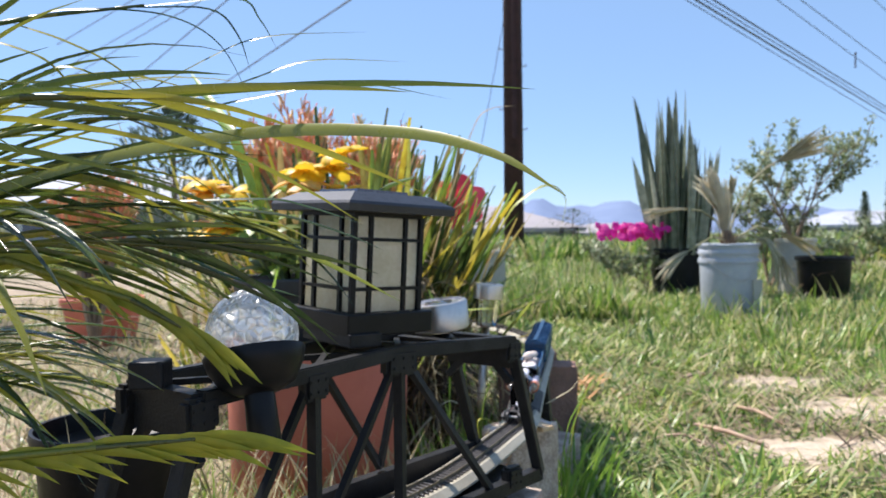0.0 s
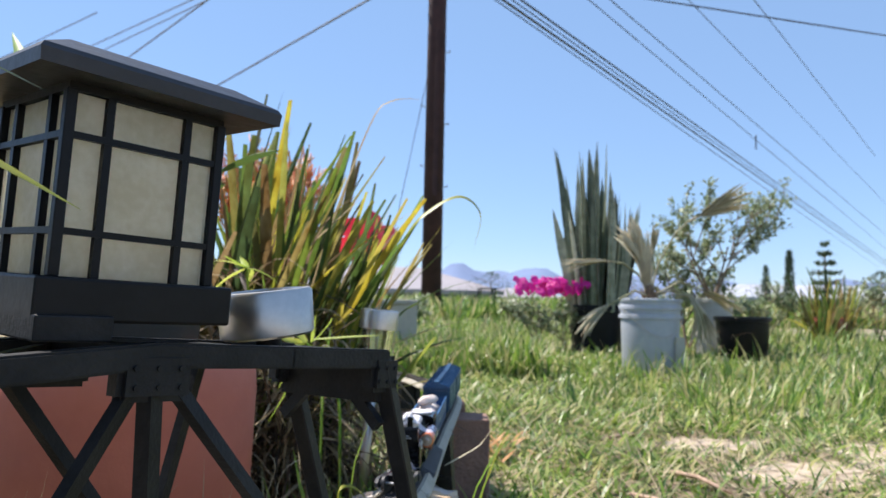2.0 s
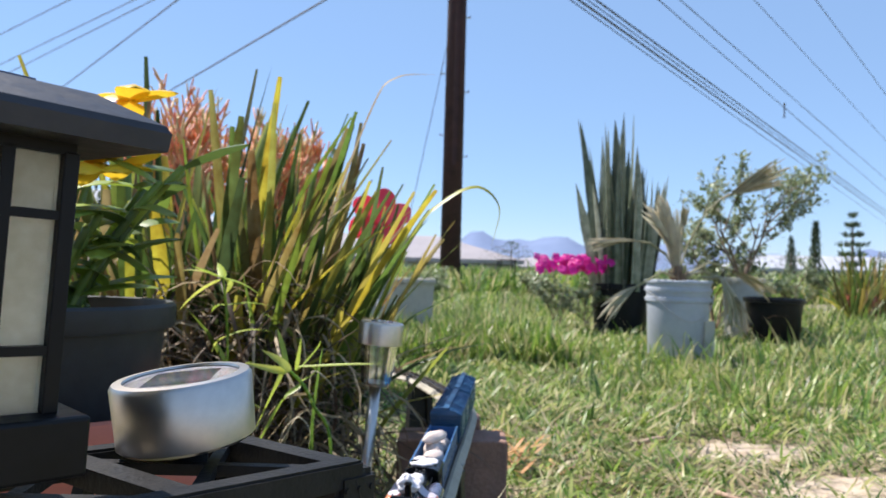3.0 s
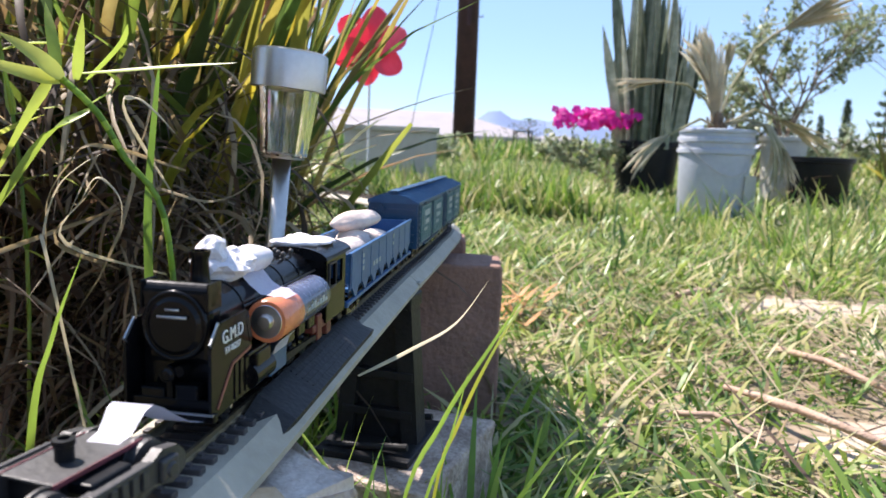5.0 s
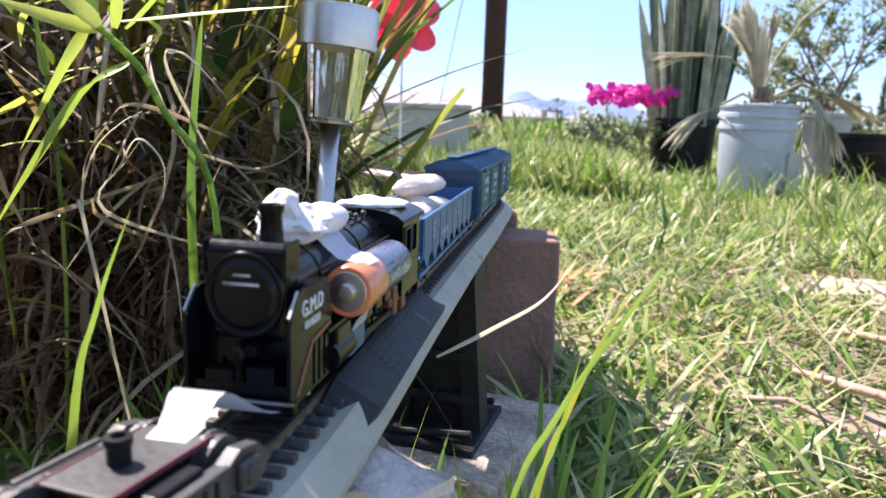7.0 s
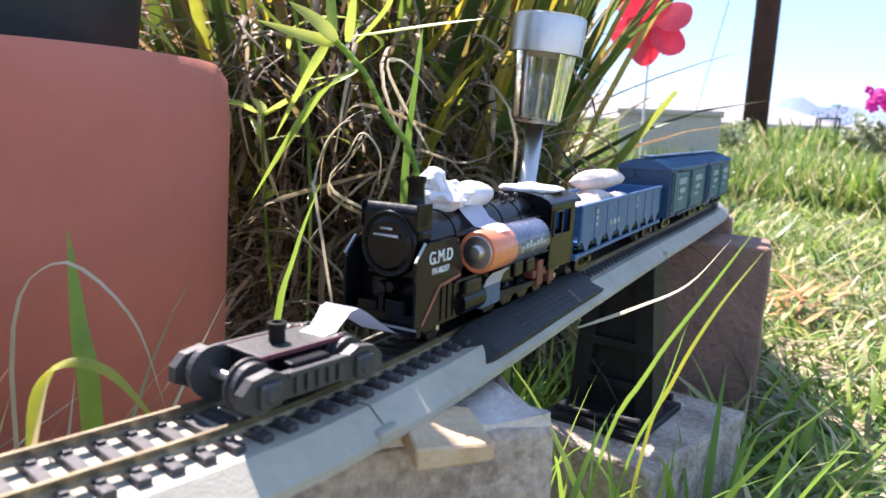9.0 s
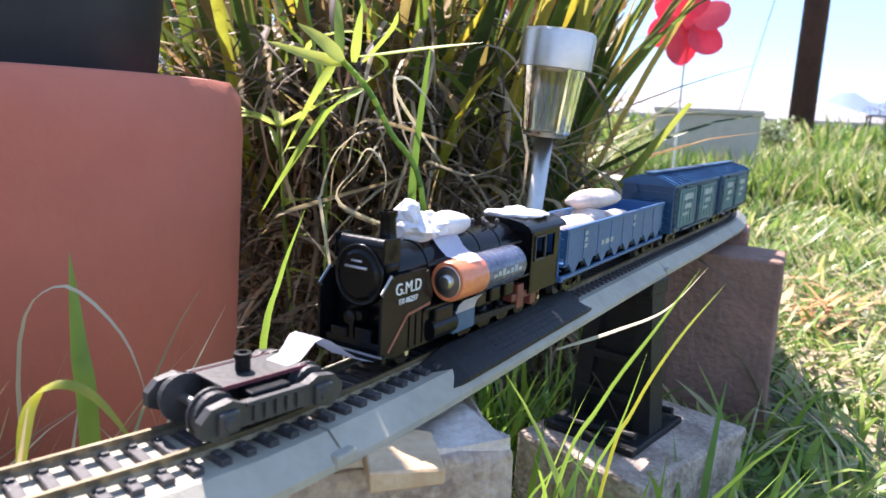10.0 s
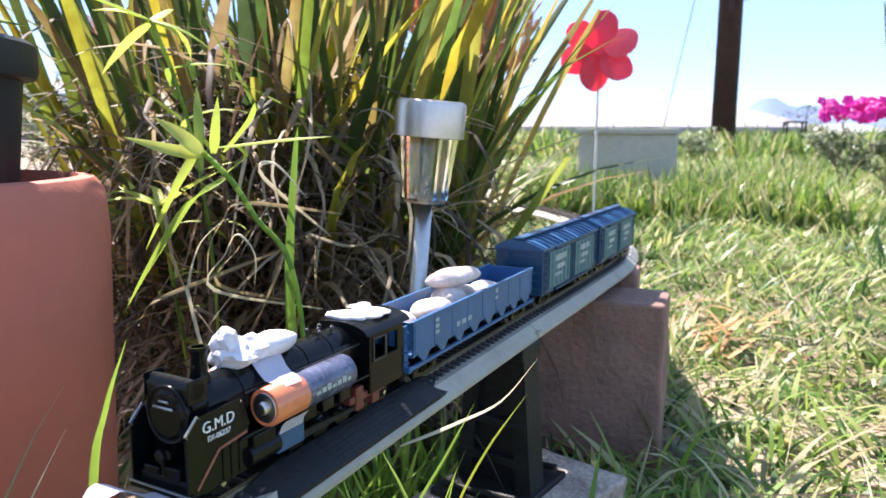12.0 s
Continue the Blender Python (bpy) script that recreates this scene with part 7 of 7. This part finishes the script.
for x, y, h, s, lab in ((-2.2, 3.6, 0.55, 41, "dry olive shrub along the garden edge"), (-1.7, 2.6, 0.4, 42, "low dusty shrub among dry grass"), (-3.0, 4.6, 0.8, 43, "dry olive shrub along the garden edge"), (-0.9, 4.2, 0.7, 44, "green shrub behind the flower bed"), (-1.5, 5.0, 0.9, 45, "green shrub behind the flower bed"), (0.75, 8.2, 0.45, 46, "low grey-green shrub at the edge of the lawn"), (2.0, 9.0, 0.42, 47, "low grey-green shrub at the edge of the lawn"), (3.2, 8.6, 0.4, 48, "low grey-green shrub at the edge of the lawn")):
    twiggy_shrub("garden_shrub", x, y, 0.05, h, h * 0.95, 700, lab, s, 0.045)


def far_tree(name, x, y, h, w, n, shape, label, seed):
    th = thing(name, pose(x, y, 0.1), label, "tree")
    g = np.random.default_rng(seed)
    bm = bmesh.new()
    rod(bm, (0, 0, -0.3), (0, 0, h * 0.9), h * 0.03, h * 0.008, 8)
    for k in range(12):
        a, z = g.uniform(0, 6.28), h * (0.3 + 0.6 * k / 12)
        L = w * 0.8 * shape(z / h)
        rod(bm, (0, 0, z), (math.cos(a) * L, math.sin(a) * L, z + L * 0.35), h * 0.008, h * 0.003, 5)
    part("trunk", bm, bark_m, th)
    s = g.uniform(0.12, 1.0, n)
    if name == "pine_tree":
        s = np.round(s * 7) / 7 + g.normal(0, 0.012, n)
    rad = w * np.array([shape(v) for v in s]) * np.sqrt(g.uniform(0.05, 1.0, n))
    a = g.uniform(0, 6.28, n)
    base = np.stack([rad * np.cos(a), rad * np.sin(a), s * h], 1)
    v, t = blades(g, base, a + g.normal(0, 0.5, n), g.uniform(0.05, 0.1, n) * h, g.uniform(0.018, 0.03, n) * h, g.uniform(0.2, 1.4, n), g.uniform(0, 0.8, n), 2, 1.0)
    tagged(soup("crown", v, t, fartree_m, th), kind="stuff")


far_tree("cypress_tree", 18.5, 28.9, 2.55, 0.2, 900, lambda s: max(0.05, 1 - s ** 2), "narrow dark cypress in the distance", 1)
far_tree("cypress_tree", 17.5, 29.0, 1.9, 0.22, 900, lambda s: max(0.05, 1 - s ** 2), "narrow dark cypress in the distance", 2)
far_tree("pine_tree", 20.0, 28.7, 2.85, 0.62, 900, lambda s: max(0.08, 0.4 + 0.9 * s if s < 0.6 else 1.4 - 1.2 * s), "open-branched conifer in the distance", 3)
far_tree("broad_tree", -3.6, 10.5, 2.2, 1.0, 1500, lambda s: max(0.05, math.sin(math.pi * min(1, s))), "hazy round-crowned tree behind the flower bed", 4)
far_tree("broad_tree", 26.0, 33.0, 2.0, 1.6, 1200, lambda s: max(0.05, math.sin(math.pi * min(1, s))), "low tree in the distance", 5)
far_tree("broad_tree", 15.0, 32.0, 1.3, 1.2, 1000, lambda s: max(0.05, math.sin(math.pi * min(1, s))), "low tree in the distance", 6)
for k, (x, y) in enumerate(((-6, 26), (12, 30), (23, 38), (34, 40), (-14, 30), (6.5, 33))):
    far_tree("broad_tree", x, y, 1.1 + 0.2 * (k % 3), 1.4, 700, lambda s: max(0.05, math.sin(math.pi * min(1, s))), "low green tree between the houses", 10 + k)

th = thing("garden_table", pose(2.35, 12.4, 0.12), "small dark metal table at the end of the lawn", "table")
boxes("tabletop", [(-0.14, 0.14, -0.14, 0.14, 0.44, 0.46)], loco_m, th)
for x in (-0.12, 0.12):
    for y in (-0.12, 0.12):
        boxes("leg", [(x - 0.012, x + 0.012, y - 0.012, y + 0.012, 0, 0.44)], loco_m, th)

# ==== lawn ====


PATCHES = ((1.0, 2.27, 0.22, 0.085), (1.05, 1.95, 0.2, 0.11), (0.79, 1.64, 0.2, 0.09), (1.45, 2.05, 0.26, 0.22), (1.5, 2.75, 0.2, 0.07), (1.75, 3.75, 0.22, 0.08))


def bare(x, y):
    """How bare the ground is: 1 on the trodden patches."""
    out = np.zeros_like(x)
    for cx, cy, rx, ry in PATCHES:
        u = x + 0.035 * np.sin(y * 31 + 2 * np.sin(x * 17))
        v = y + 0.03 * np.sin(x * 27 + 2 * np.sin(y * 13))
        out = np.maximum(out, np.exp(-(((u - cx) / rx) ** 2 + ((v - cy) / ry) ** 2) ** 2))
    return np.clip(out * (0.82 + 0.5 * np.sin(x * 41 + 2 * np.sin(y * 37)) * np.sin(y * 53 + 1.5 * np.sin(x * 29))), 0, 1)


def worn(x, y):
    """The thin, straw-littered part of the lawn round the bare patches."""
    return np.clip(np.exp(-(((x - 1.05) / 0.75) ** 2 + ((y - 1.85) / 0.6) ** 2) ** 2) + 0.6 * np.exp(-(((x - 1.9) / 0.9) ** 2 + ((y - 3.4) / 0.5) ** 2) ** 2), 0, 1)


def blocked(x, y):
    """Where pots, bricks and the track leave no room for grass."""
    out = np.zeros(len(x), bool)
    for cx, cy, r in ((-0.18, 1.35, 0.145), (BX, BY, 0.13), (2.36, 4.5, 0.13), (2.37, 4.86, 0.1), (1.62, 4.92, 0.16), (-0.62, 0.72, 0.1), (-0.395, 1.1, 0.08)):
        out |= (x - cx) ** 2 + (y - cy) ** 2 < r * r
    for cx, cy, w, d, yaw in ((0.227, 1.758, 0.165, 0.075, -6), (0.252, 1.835, 0.056, 0.05, -2), (0.2025, 1.515, 0.1, 0.14, -27), (0.103, 1.23, 0.122, 0.1, 42), (0.05, 1.0, 0.1, 0.14, -24), (-0.2, 0.7, 0.1, 0.13, -38), (0.24, 4.3, 0.5, 0.28, -4)):
        a = radians(-yaw)
        u, v = (x - cx) * math.cos(a) - (y - cy) * math.sin(a), (x - cx) * math.sin(a) + (y - cy) * math.cos(a)
        out |= (abs(u) < w / 2 + 0.004) & (abs(v) < d / 2 + 0.004)
    return out


def under_track(x, y):
    """Distance from the track's middle line."""
    L = np.array([(p.x, p.y) for p in LINE[::5]])
    return np.sqrt(((x[:, None] - L[None, :, 0]) ** 2 + (y[:, None] - L[None, :, 1]) ** 2).min(1))


def scatter(n, x0, x1, y0, y1, near=1.5):
    """Random places, denser near y0."""
    u = rng.random(n)
    y = y0 + (y1 - y0) * u ** near
    span = 0.5 + 0.5 * (y - y0) / (y1 - y0)
    x = x0 + (x1 - x0) * rng.random(n)
    return x, y


def turf(name, n, region, length, width, lean, droop, material, label, keep, segs=4, lift=0.0, near=1.6, wild=True):
    x, y = scatter(n, *region, near)
    x0, x1, y0, y1 = region
    ragged = 0.5 + 0.3 * np.sin(x * 3.1 + 2 * np.sin(y * 2.3)) * np.sin(y * 2.7 + 1.5 * np.sin(x * 1.9))
    fade = np.clip(np.minimum(np.minimum(x - x0, x1 - x) / (0.22 * (x1 - x0)), (y1 - y) / (0.12 * (y1 - y0))) * 1.6 - 0.5 * ragged, 0, 1)
    ok = ~blocked(x, y) & (rng.random(n) < keep(x, y) * (fade if wild else 1))
    x, y = x[ok], y[ok]
    k = len(x)
    clump = 0.75 + 0.5 * np.sin(x * 7 + 2 * np.sin(y * 5)) * np.sin(y * 6 + 1.3)
    far = np.clip(0.8 + (y - 1.5) * 0.14, 0.8, 2.0)
    L = rng.uniform(*length, k) * (0.75 + 0.35 * clump) * np.clip(far, 0.8, 1.35)
    d = under_track(x, y)
    L = np.where(d < 0.045, np.minimum(L, 0.1), L)
    base = np.stack([x, y, ground_z(x, y) + lift * rng.random(k) - 0.003], 1)
    v, t = blades(rng, base, 3.2 * np.sin(x * 9 + 2.2 * np.sin(y * 7.0)) + 2.6 * np.sin(y * 11 + 1.7 * np.sin(x * 8.0)) + rng.normal(0, 1.0, k), L, rng.uniform(*width, k) * far, rng.uniform(*lean, k), rng.uniform(*droop, k), segs)
    return tagged(soup(name, v, t, material), label, "grass", kind="stuff")




def dirt_patch(cx, cy, rx, ry, seed):
    """A low pale mound of trodden dirt with a ragged rim."""
    n, q = 48, 9
    v, t = [(cx, cy, float(ground_z(cx, cy)) + 0.006)], []
    for k in range(1, q + 1):
        for i in range(n):
            a = 2 * math.pi * i / n
            e = 1.0 + 0.5 * noise.noise(Vector((math.cos(a) * 1.8, math.sin(a) * 1.8, seed))) + 0.25 * noise.noise(Vector((math.cos(a) * 6, math.sin(a) * 6, seed + 5)))
            x, y = cx + rx * e * math.cos(a) * k / q, cy + ry * e * math.sin(a) * k / q
            v.append((x, y, float(ground_z(x, y)) + 0.007 * (1 - (k / q) ** 2) - 0.002 + 0.0025 * noise.noise(Vector((x * 30, y * 30, seed)))))
    for i in range(n):
        t.append((0, 1 + i, 1 + (i + 1) % n))
    for k in range(q - 1):
        for i in range(n):
            a, b = 1 + k * n + i, 1 + k * n + (i + 1) % n
            t += [(a, a + n, b + n), (a, b + n, b)]
    tagged(soup("dirt_patch", v, t, dirt_m, smooth=True), "pale trodden bare dirt showing through the lawn", "bare dirt", kind="stuff")


for k, (cx, cy, rx, ry) in enumerate(PATCHES):
    dirt_patch(cx, cy, rx * 1.05, ry * 1.15, k)

LAWN = (-2.6, 5.2, 1.05, 9.5)
turf("lawn", 120000, LAWN, (0.035, 0.105), (0.004, 0.0085), (0.25, 1.35), (0.3, 1.5), lawn_m, "uneven sunlit lawn of green grass", lambda x, y: np.clip(1 - bare(x, y) - 0.3 * worn(x, y), 0.01, 1) * np.where(x < -0.5, 0.45, 1), 4)
turf("tall_grass", 9000, (-0.6, 4.8, 2.6, 9.5), (0.1, 0.2), (0.004, 0.008), (0.0, 0.5), (0.3, 1.3), lawn_m, "taller tufts of green grass in the lawn", lambda x, y: np.clip(0.5 + 0.9 * np.sin(x * 2.1 + 1) * np.sin(y * 1.7), 0, 1) * (1 - bare(x, y)), 5)
turf("border_grass", 5200, (-0.5, 0.95, 3.5, 4.14), (0.09, 0.19), (0.006, 0.011), (0.0, 0.5), (0.2, 1.2), lawn_m, "taller uncut grass in front of the planter", lambda x, y: np.full(len(x), 0.9), 4, 0.0, 1.0, False)
turf("short_turf", 80000, (-0.4, 2.6, 1.05, 5.0), (0.02, 0.05), (0.004, 0.009), (0.5, 1.45), (0.0, 0.9), turf_m, "short dense grass close to the ground", lambda x, y: np.clip(1 - bare(x, y) * 1.1 - 0.25 * worn(x, y), 0.0, 1), 2, 0.01, 1.5)
turf("yellow_turf", 42000, (-0.3, 3.6, 1.1, 6.5), (0.035, 0.085), (0.005, 0.0105), (0.5, 1.4), (0.2, 1.2), lawn2_m, "yellowing cut grass lying in mats on the lawn", lambda x, y: np.clip(0.35 + 0.9 * np.sin(x * 5.3 + 1.2 * np.sin(y * 4)) * np.sin(y * 4.4 + 1.5 * np.sin(x * 3)), 0, 1) * (1 - bare(x, y)), 3, 0.025)
turf("straw_litter", 46000, (-2.4, 4.6, 0.75, 7.0), (0.04, 0.13), (0.002, 0.005), (1.1, 1.55), (-0.15, 0.4), dry_m, "dry straw-coloured grass cuttings lying on the ground", lambda x, y: np.clip(0.34 + 0.45 * worn(x, y) - 0.65 * bare(x, y) + 0.4 * np.sin(x * 3.3) * np.sin(y * 2.9 + 1) + np.where(x < -0.3, 0.5, 0), 0.02, 1), 3, 0.03)
turf("dry_leaf_litter", 110, (0.3, 0.52, 2.08, 2.36), (0.03, 0.07), (0.006, 0.013), (0.9, 1.5), (0.0, 0.6), dryleaf_m, "orange-brown dry leaves lying in the lawn", lambda x, y: np.full(len(x), 0.8), 3, 0.05)
turf("dry_stems", 900, (0.25, 2.4, 1.3, 3.2), (0.16, 0.36), (0.004, 0.007), (1.38, 1.56), (-0.05, 0.12), straw_m, "long brown dry stems lying on the worn lawn", lambda x, y: worn(x, y) * (1 - 0.6 * bare(x, y)), 4, 0.04)
turf("dry_grass", 15000, (-2.6, -0.1, 0.85, 5.0), (0.05, 0.15), (0.003, 0.0055), (0.1, 1.2), (0.3, 1.6), dry_m, "dry pale grass beyond the bridge", lambda x, y: np.full(len(x), 0.85), 4)
turf("far_grass", 26000, (-8, 16, 9.0, 26), (0.16, 0.32), (0.012, 0.024), (0.0, 0.7), (0.2, 1.3), lawn_m, "distant rough grass", lambda x, y: np.full(len(x), 1.0), 3)


def tuft(x, y, n, h0, h1, material, label, seed, width=(0.003, 0.006), spread=0.03, leanto=None):
    """A tuft of fresh blades."""
    g = np.random.default_rng(seed)
    base = np.stack([x + g.normal(0, spread, n), y + g.normal(0, spread, n), np.full(n, GROUND - 0.002)], 1)
    yaw = g.uniform(0, 6.28, n) if leanto is None else leanto + g.normal(0, 0.5, n)
    v, t = blades(g, base, yaw, g.uniform(h0, h1, n), g.uniform(*width, n), g.uniform(0.05, 0.5, n), g.uniform(0.1, 0.9, n), 7)
    return tagged(soup("grass_tuft", v, t, material), label, "grass tuft", kind="stuff")


turf("garden_turf", 60000, (-4.5, 7.0, -2.6, 2.4), (0.03, 0.08), (0.006, 0.013), (0.4, 1.4), (0.2, 1.2), lawn_m, "thin rough grass of the garden behind the walk", lambda x, y: np.clip(0.45 + 0.6 * np.sin(x * 2.1 + np.sin(y * 3)) * np.sin(y * 2.6 + np.sin(x * 1.7)), 0.08, 1) * np.clip((y + 2.6) / 1.2, 0, 1) * np.where(y > 1.15, 0.15, 1), 3, 0.01, 0.8)
turf("near_turf", 34000, (0.2, 4.6, -0.5, 1.3), (0.035, 0.09), (0.005, 0.01), (0.3, 1.35), (0.3, 1.4), lawn_m, "green grass thinning out towards the bare garden soil", lambda x, y: np.clip((y + 0.5) / 1.3 + 0.25 * np.sin(x * 4 + np.sin(y * 5)), 0, 1), 3, 0.0, 0.7)
turf("garden_straw", 20000, (-4.5, 7.0, -2.6, 3.4), (0.05, 0.14), (0.003, 0.007), (1.0, 1.55), (0.0, 0.5), dry_m, "scattered dry straw of the garden behind the walk", lambda x, y: np.clip(0.5 + 0.5 * np.sin(x * 3.3) * np.sin(y * 2.2 + 1), 0, 1) * np.clip((y + 2.6) / 1.2, 0, 1) * np.where(y > 1.0, 0.3, 1), 3, 0.02, 0.8)


def twig(pts, rad):
    """A bare stem lying in the grass."""
    tb = Tubes(7)
    P = [Vector(p) for p in pts]
    for i, (p, q) in enumerate(zip(P, P[1:])):
        tb.add(p, q, rad * (1 - 0.15 * i), rad * (0.85 - 0.15 * i))
    tagged(tb.make("fallen_stem", twig_m), "bare pinkish-brown dry stem lying on the lawn", "twig", "fallen stems on the lawn")


twig(((0.594, 1.743, 0.05), (0.606, 1.675, 0.06), (0.645, 1.6, 0.055)), 0.0055)
twig(((0.73, 1.93, 0.05), (0.745, 1.85, 0.058), (0.765, 1.76, 0.05)), 0.005)
twig(((0.483, 1.689, 0.05), (0.51, 1.66, 0.06), (0.54, 1.62, 0.05)), 0.0032)
twig(((0.73, 2.285, 0.05), (0.78, 2.31, 0.055), (0.84, 2.335, 0.05)), 0.006)
twig(((0.575, 1.77, 0.05), (0.61, 1.69, 0.058), (0.65, 1.59, 0.05)), 0.0038)

FT = "tuft of fresh bright green grass beside the track"
tuft(0.215, 1.36, 9, 0.06, 0.13, fresh_m, FT, 2)
tuft(0.2, 1.29, 12, 0.06, 0.14, fresh_m, FT, 3, spread=0.02)
tuft(0.165, 1.33, 16, 0.08, 0.17, fresh_m, FT, 21, spread=0.025)
tuft(0.185, 1.42, 18, 0.06, 0.14, fresh_m, FT, 22, spread=0.03)
tuft(0.235, 1.4, 14, 0.05, 0.12, fresh_m, FT, 23, spread=0.03)
tuft(0.27, 1.46, 16, 0.04, 0.1, fresh_m, FT, 24, spread=0.04)
for k in range(9):
    tuft(0.045 + 0.012 * k, 1.47 + 0.016 * k, 16, 0.05, 0.13, fresh_m, FT, 90 + k, spread=0.025)
tuft(0.204, 1.272, 10, 0.13, 0.205, fresh_m, FT, 31, (0.0035, 0.0055), 0.012, 0.3)
tuft(0.31, 1.62, 10, 0.05, 0.1, fresh_m, FT, 4, spread=0.04)
tuft(-0.02, 1.24, 6, 0.08, 0.18, fresh_m, FT, 6)
tuft(0.02, 1.4, 7, 0.08, 0.18, fresh_m, FT, 7, spread=0.05)
tuft(0.05, 1.5, 7, 0.08, 0.18, fresh_m, FT, 8, spread=0.05)
tuft(-0.08, 1.15, 16, 0.08, 0.2, fresh_m, FT, 9, spread=0.04)
for k in range(26):
    tx, ty = -0.5 + 0.021 * k, 1.13 + 0.05 * math.sin(k * 2.3)
    tuft(tx, ty, 30, 0.08, 0.23 if k % 3 else 0.18, dry_m if k % 3 else fresh_m, "tuft of dry yellow grass at the foot of the pot" if k % 3 else FT, 60 + k, (0.0018, 0.0042), 0.035)
tuft(-0.22, 1.12, 24, 0.08, 0.18, dry_m, "tuft of dry yellow grass at the foot of the pot", 10, spread=0.06)
tuft(-0.05, 1.1, 16, 0.08, 0.22, dry_m, "tuft of dry yellow grass at the foot of the pot", 11, spread=0.06)

GB2 = "long single grass blades by the track"
for pts, w, m, lab in ((((0.17, 1.25, 0.03), (0.192, 1.247, 0.176), (0.206, 1.244, 0.216), (0.221, 1.238, 0.245), (0.232, 1.231, 0.266)), 0.0045, fresh_m, "long bright green grass blade rising beside the track"),
                       (((0.19, 1.27, 0.03), (0.206, 1.27, 0.172), (0.215, 1.27, 0.206), (0.227, 1.273, 0.232), (0.241, 1.278, 0.253)), 0.0045, yellowleaf_m, "long yellow-green grass blade rising beside the track"),
                       (((0.18, 1.26, 0.03), (0.2, 1.262, 0.165), (0.211, 1.264, 0.2), (0.218, 1.266, 0.228)), 0.004, fresh_m, "bright green grass blade beside the track"),
                       (((0.176, 1.325, 0.205), (0.2, 1.335, 0.215), (0.22, 1.34, 0.226), (0.236, 1.345, 0.246)), 0.0026, dry_m, "dry pale grass stem lying across the track edge"),
                       (((0.06, 1.15, 0.2), (0.058, 1.156, 0.219), (0.063, 1.161, 0.2255), (0.075, 1.164, 0.222), (0.09, 1.166, 0.206)), 0.0042, yellowleaf_m, "curled yellow grass blade over the rails"),
                       (((0.028, 1.205, 0.05), (0.026, 1.206, 0.184), (0.02, 1.209, 0.217), (0.014, 1.213, 0.249)), 0.0085, fresh_m, "broad green grass blade in front of the pot"),
                       (((0.06, 1.245, 0.04), (0.07, 1.25, 0.2), (0.078, 1.252, 0.24), (0.088, 1.255, 0.268)), 0.005, fresh_m, "thin green grass blade in front of the pot"),
                       (((0.01, 1.2, 0.04), (0.0, 1.2, 0.2), (0.02, 1.2, 0.24), (0.045, 1.205, 0.225), (0.055, 1.21, 0.19)), 0.0018, dry_m, "thin dry stem bending in front of the pot"),
                       (((-0.02, 1.19, 0.05), (-0.01, 1.19, 0.19), (0.0, 1.19, 0.235), (-0.008, 1.19, 0.25)), 0.0016, dry_m, "thin dry stem standing in front of the pot")):
    tagged(bent_leaf("wild_grass", pts, w, m, lab), "", "grass", GB2)
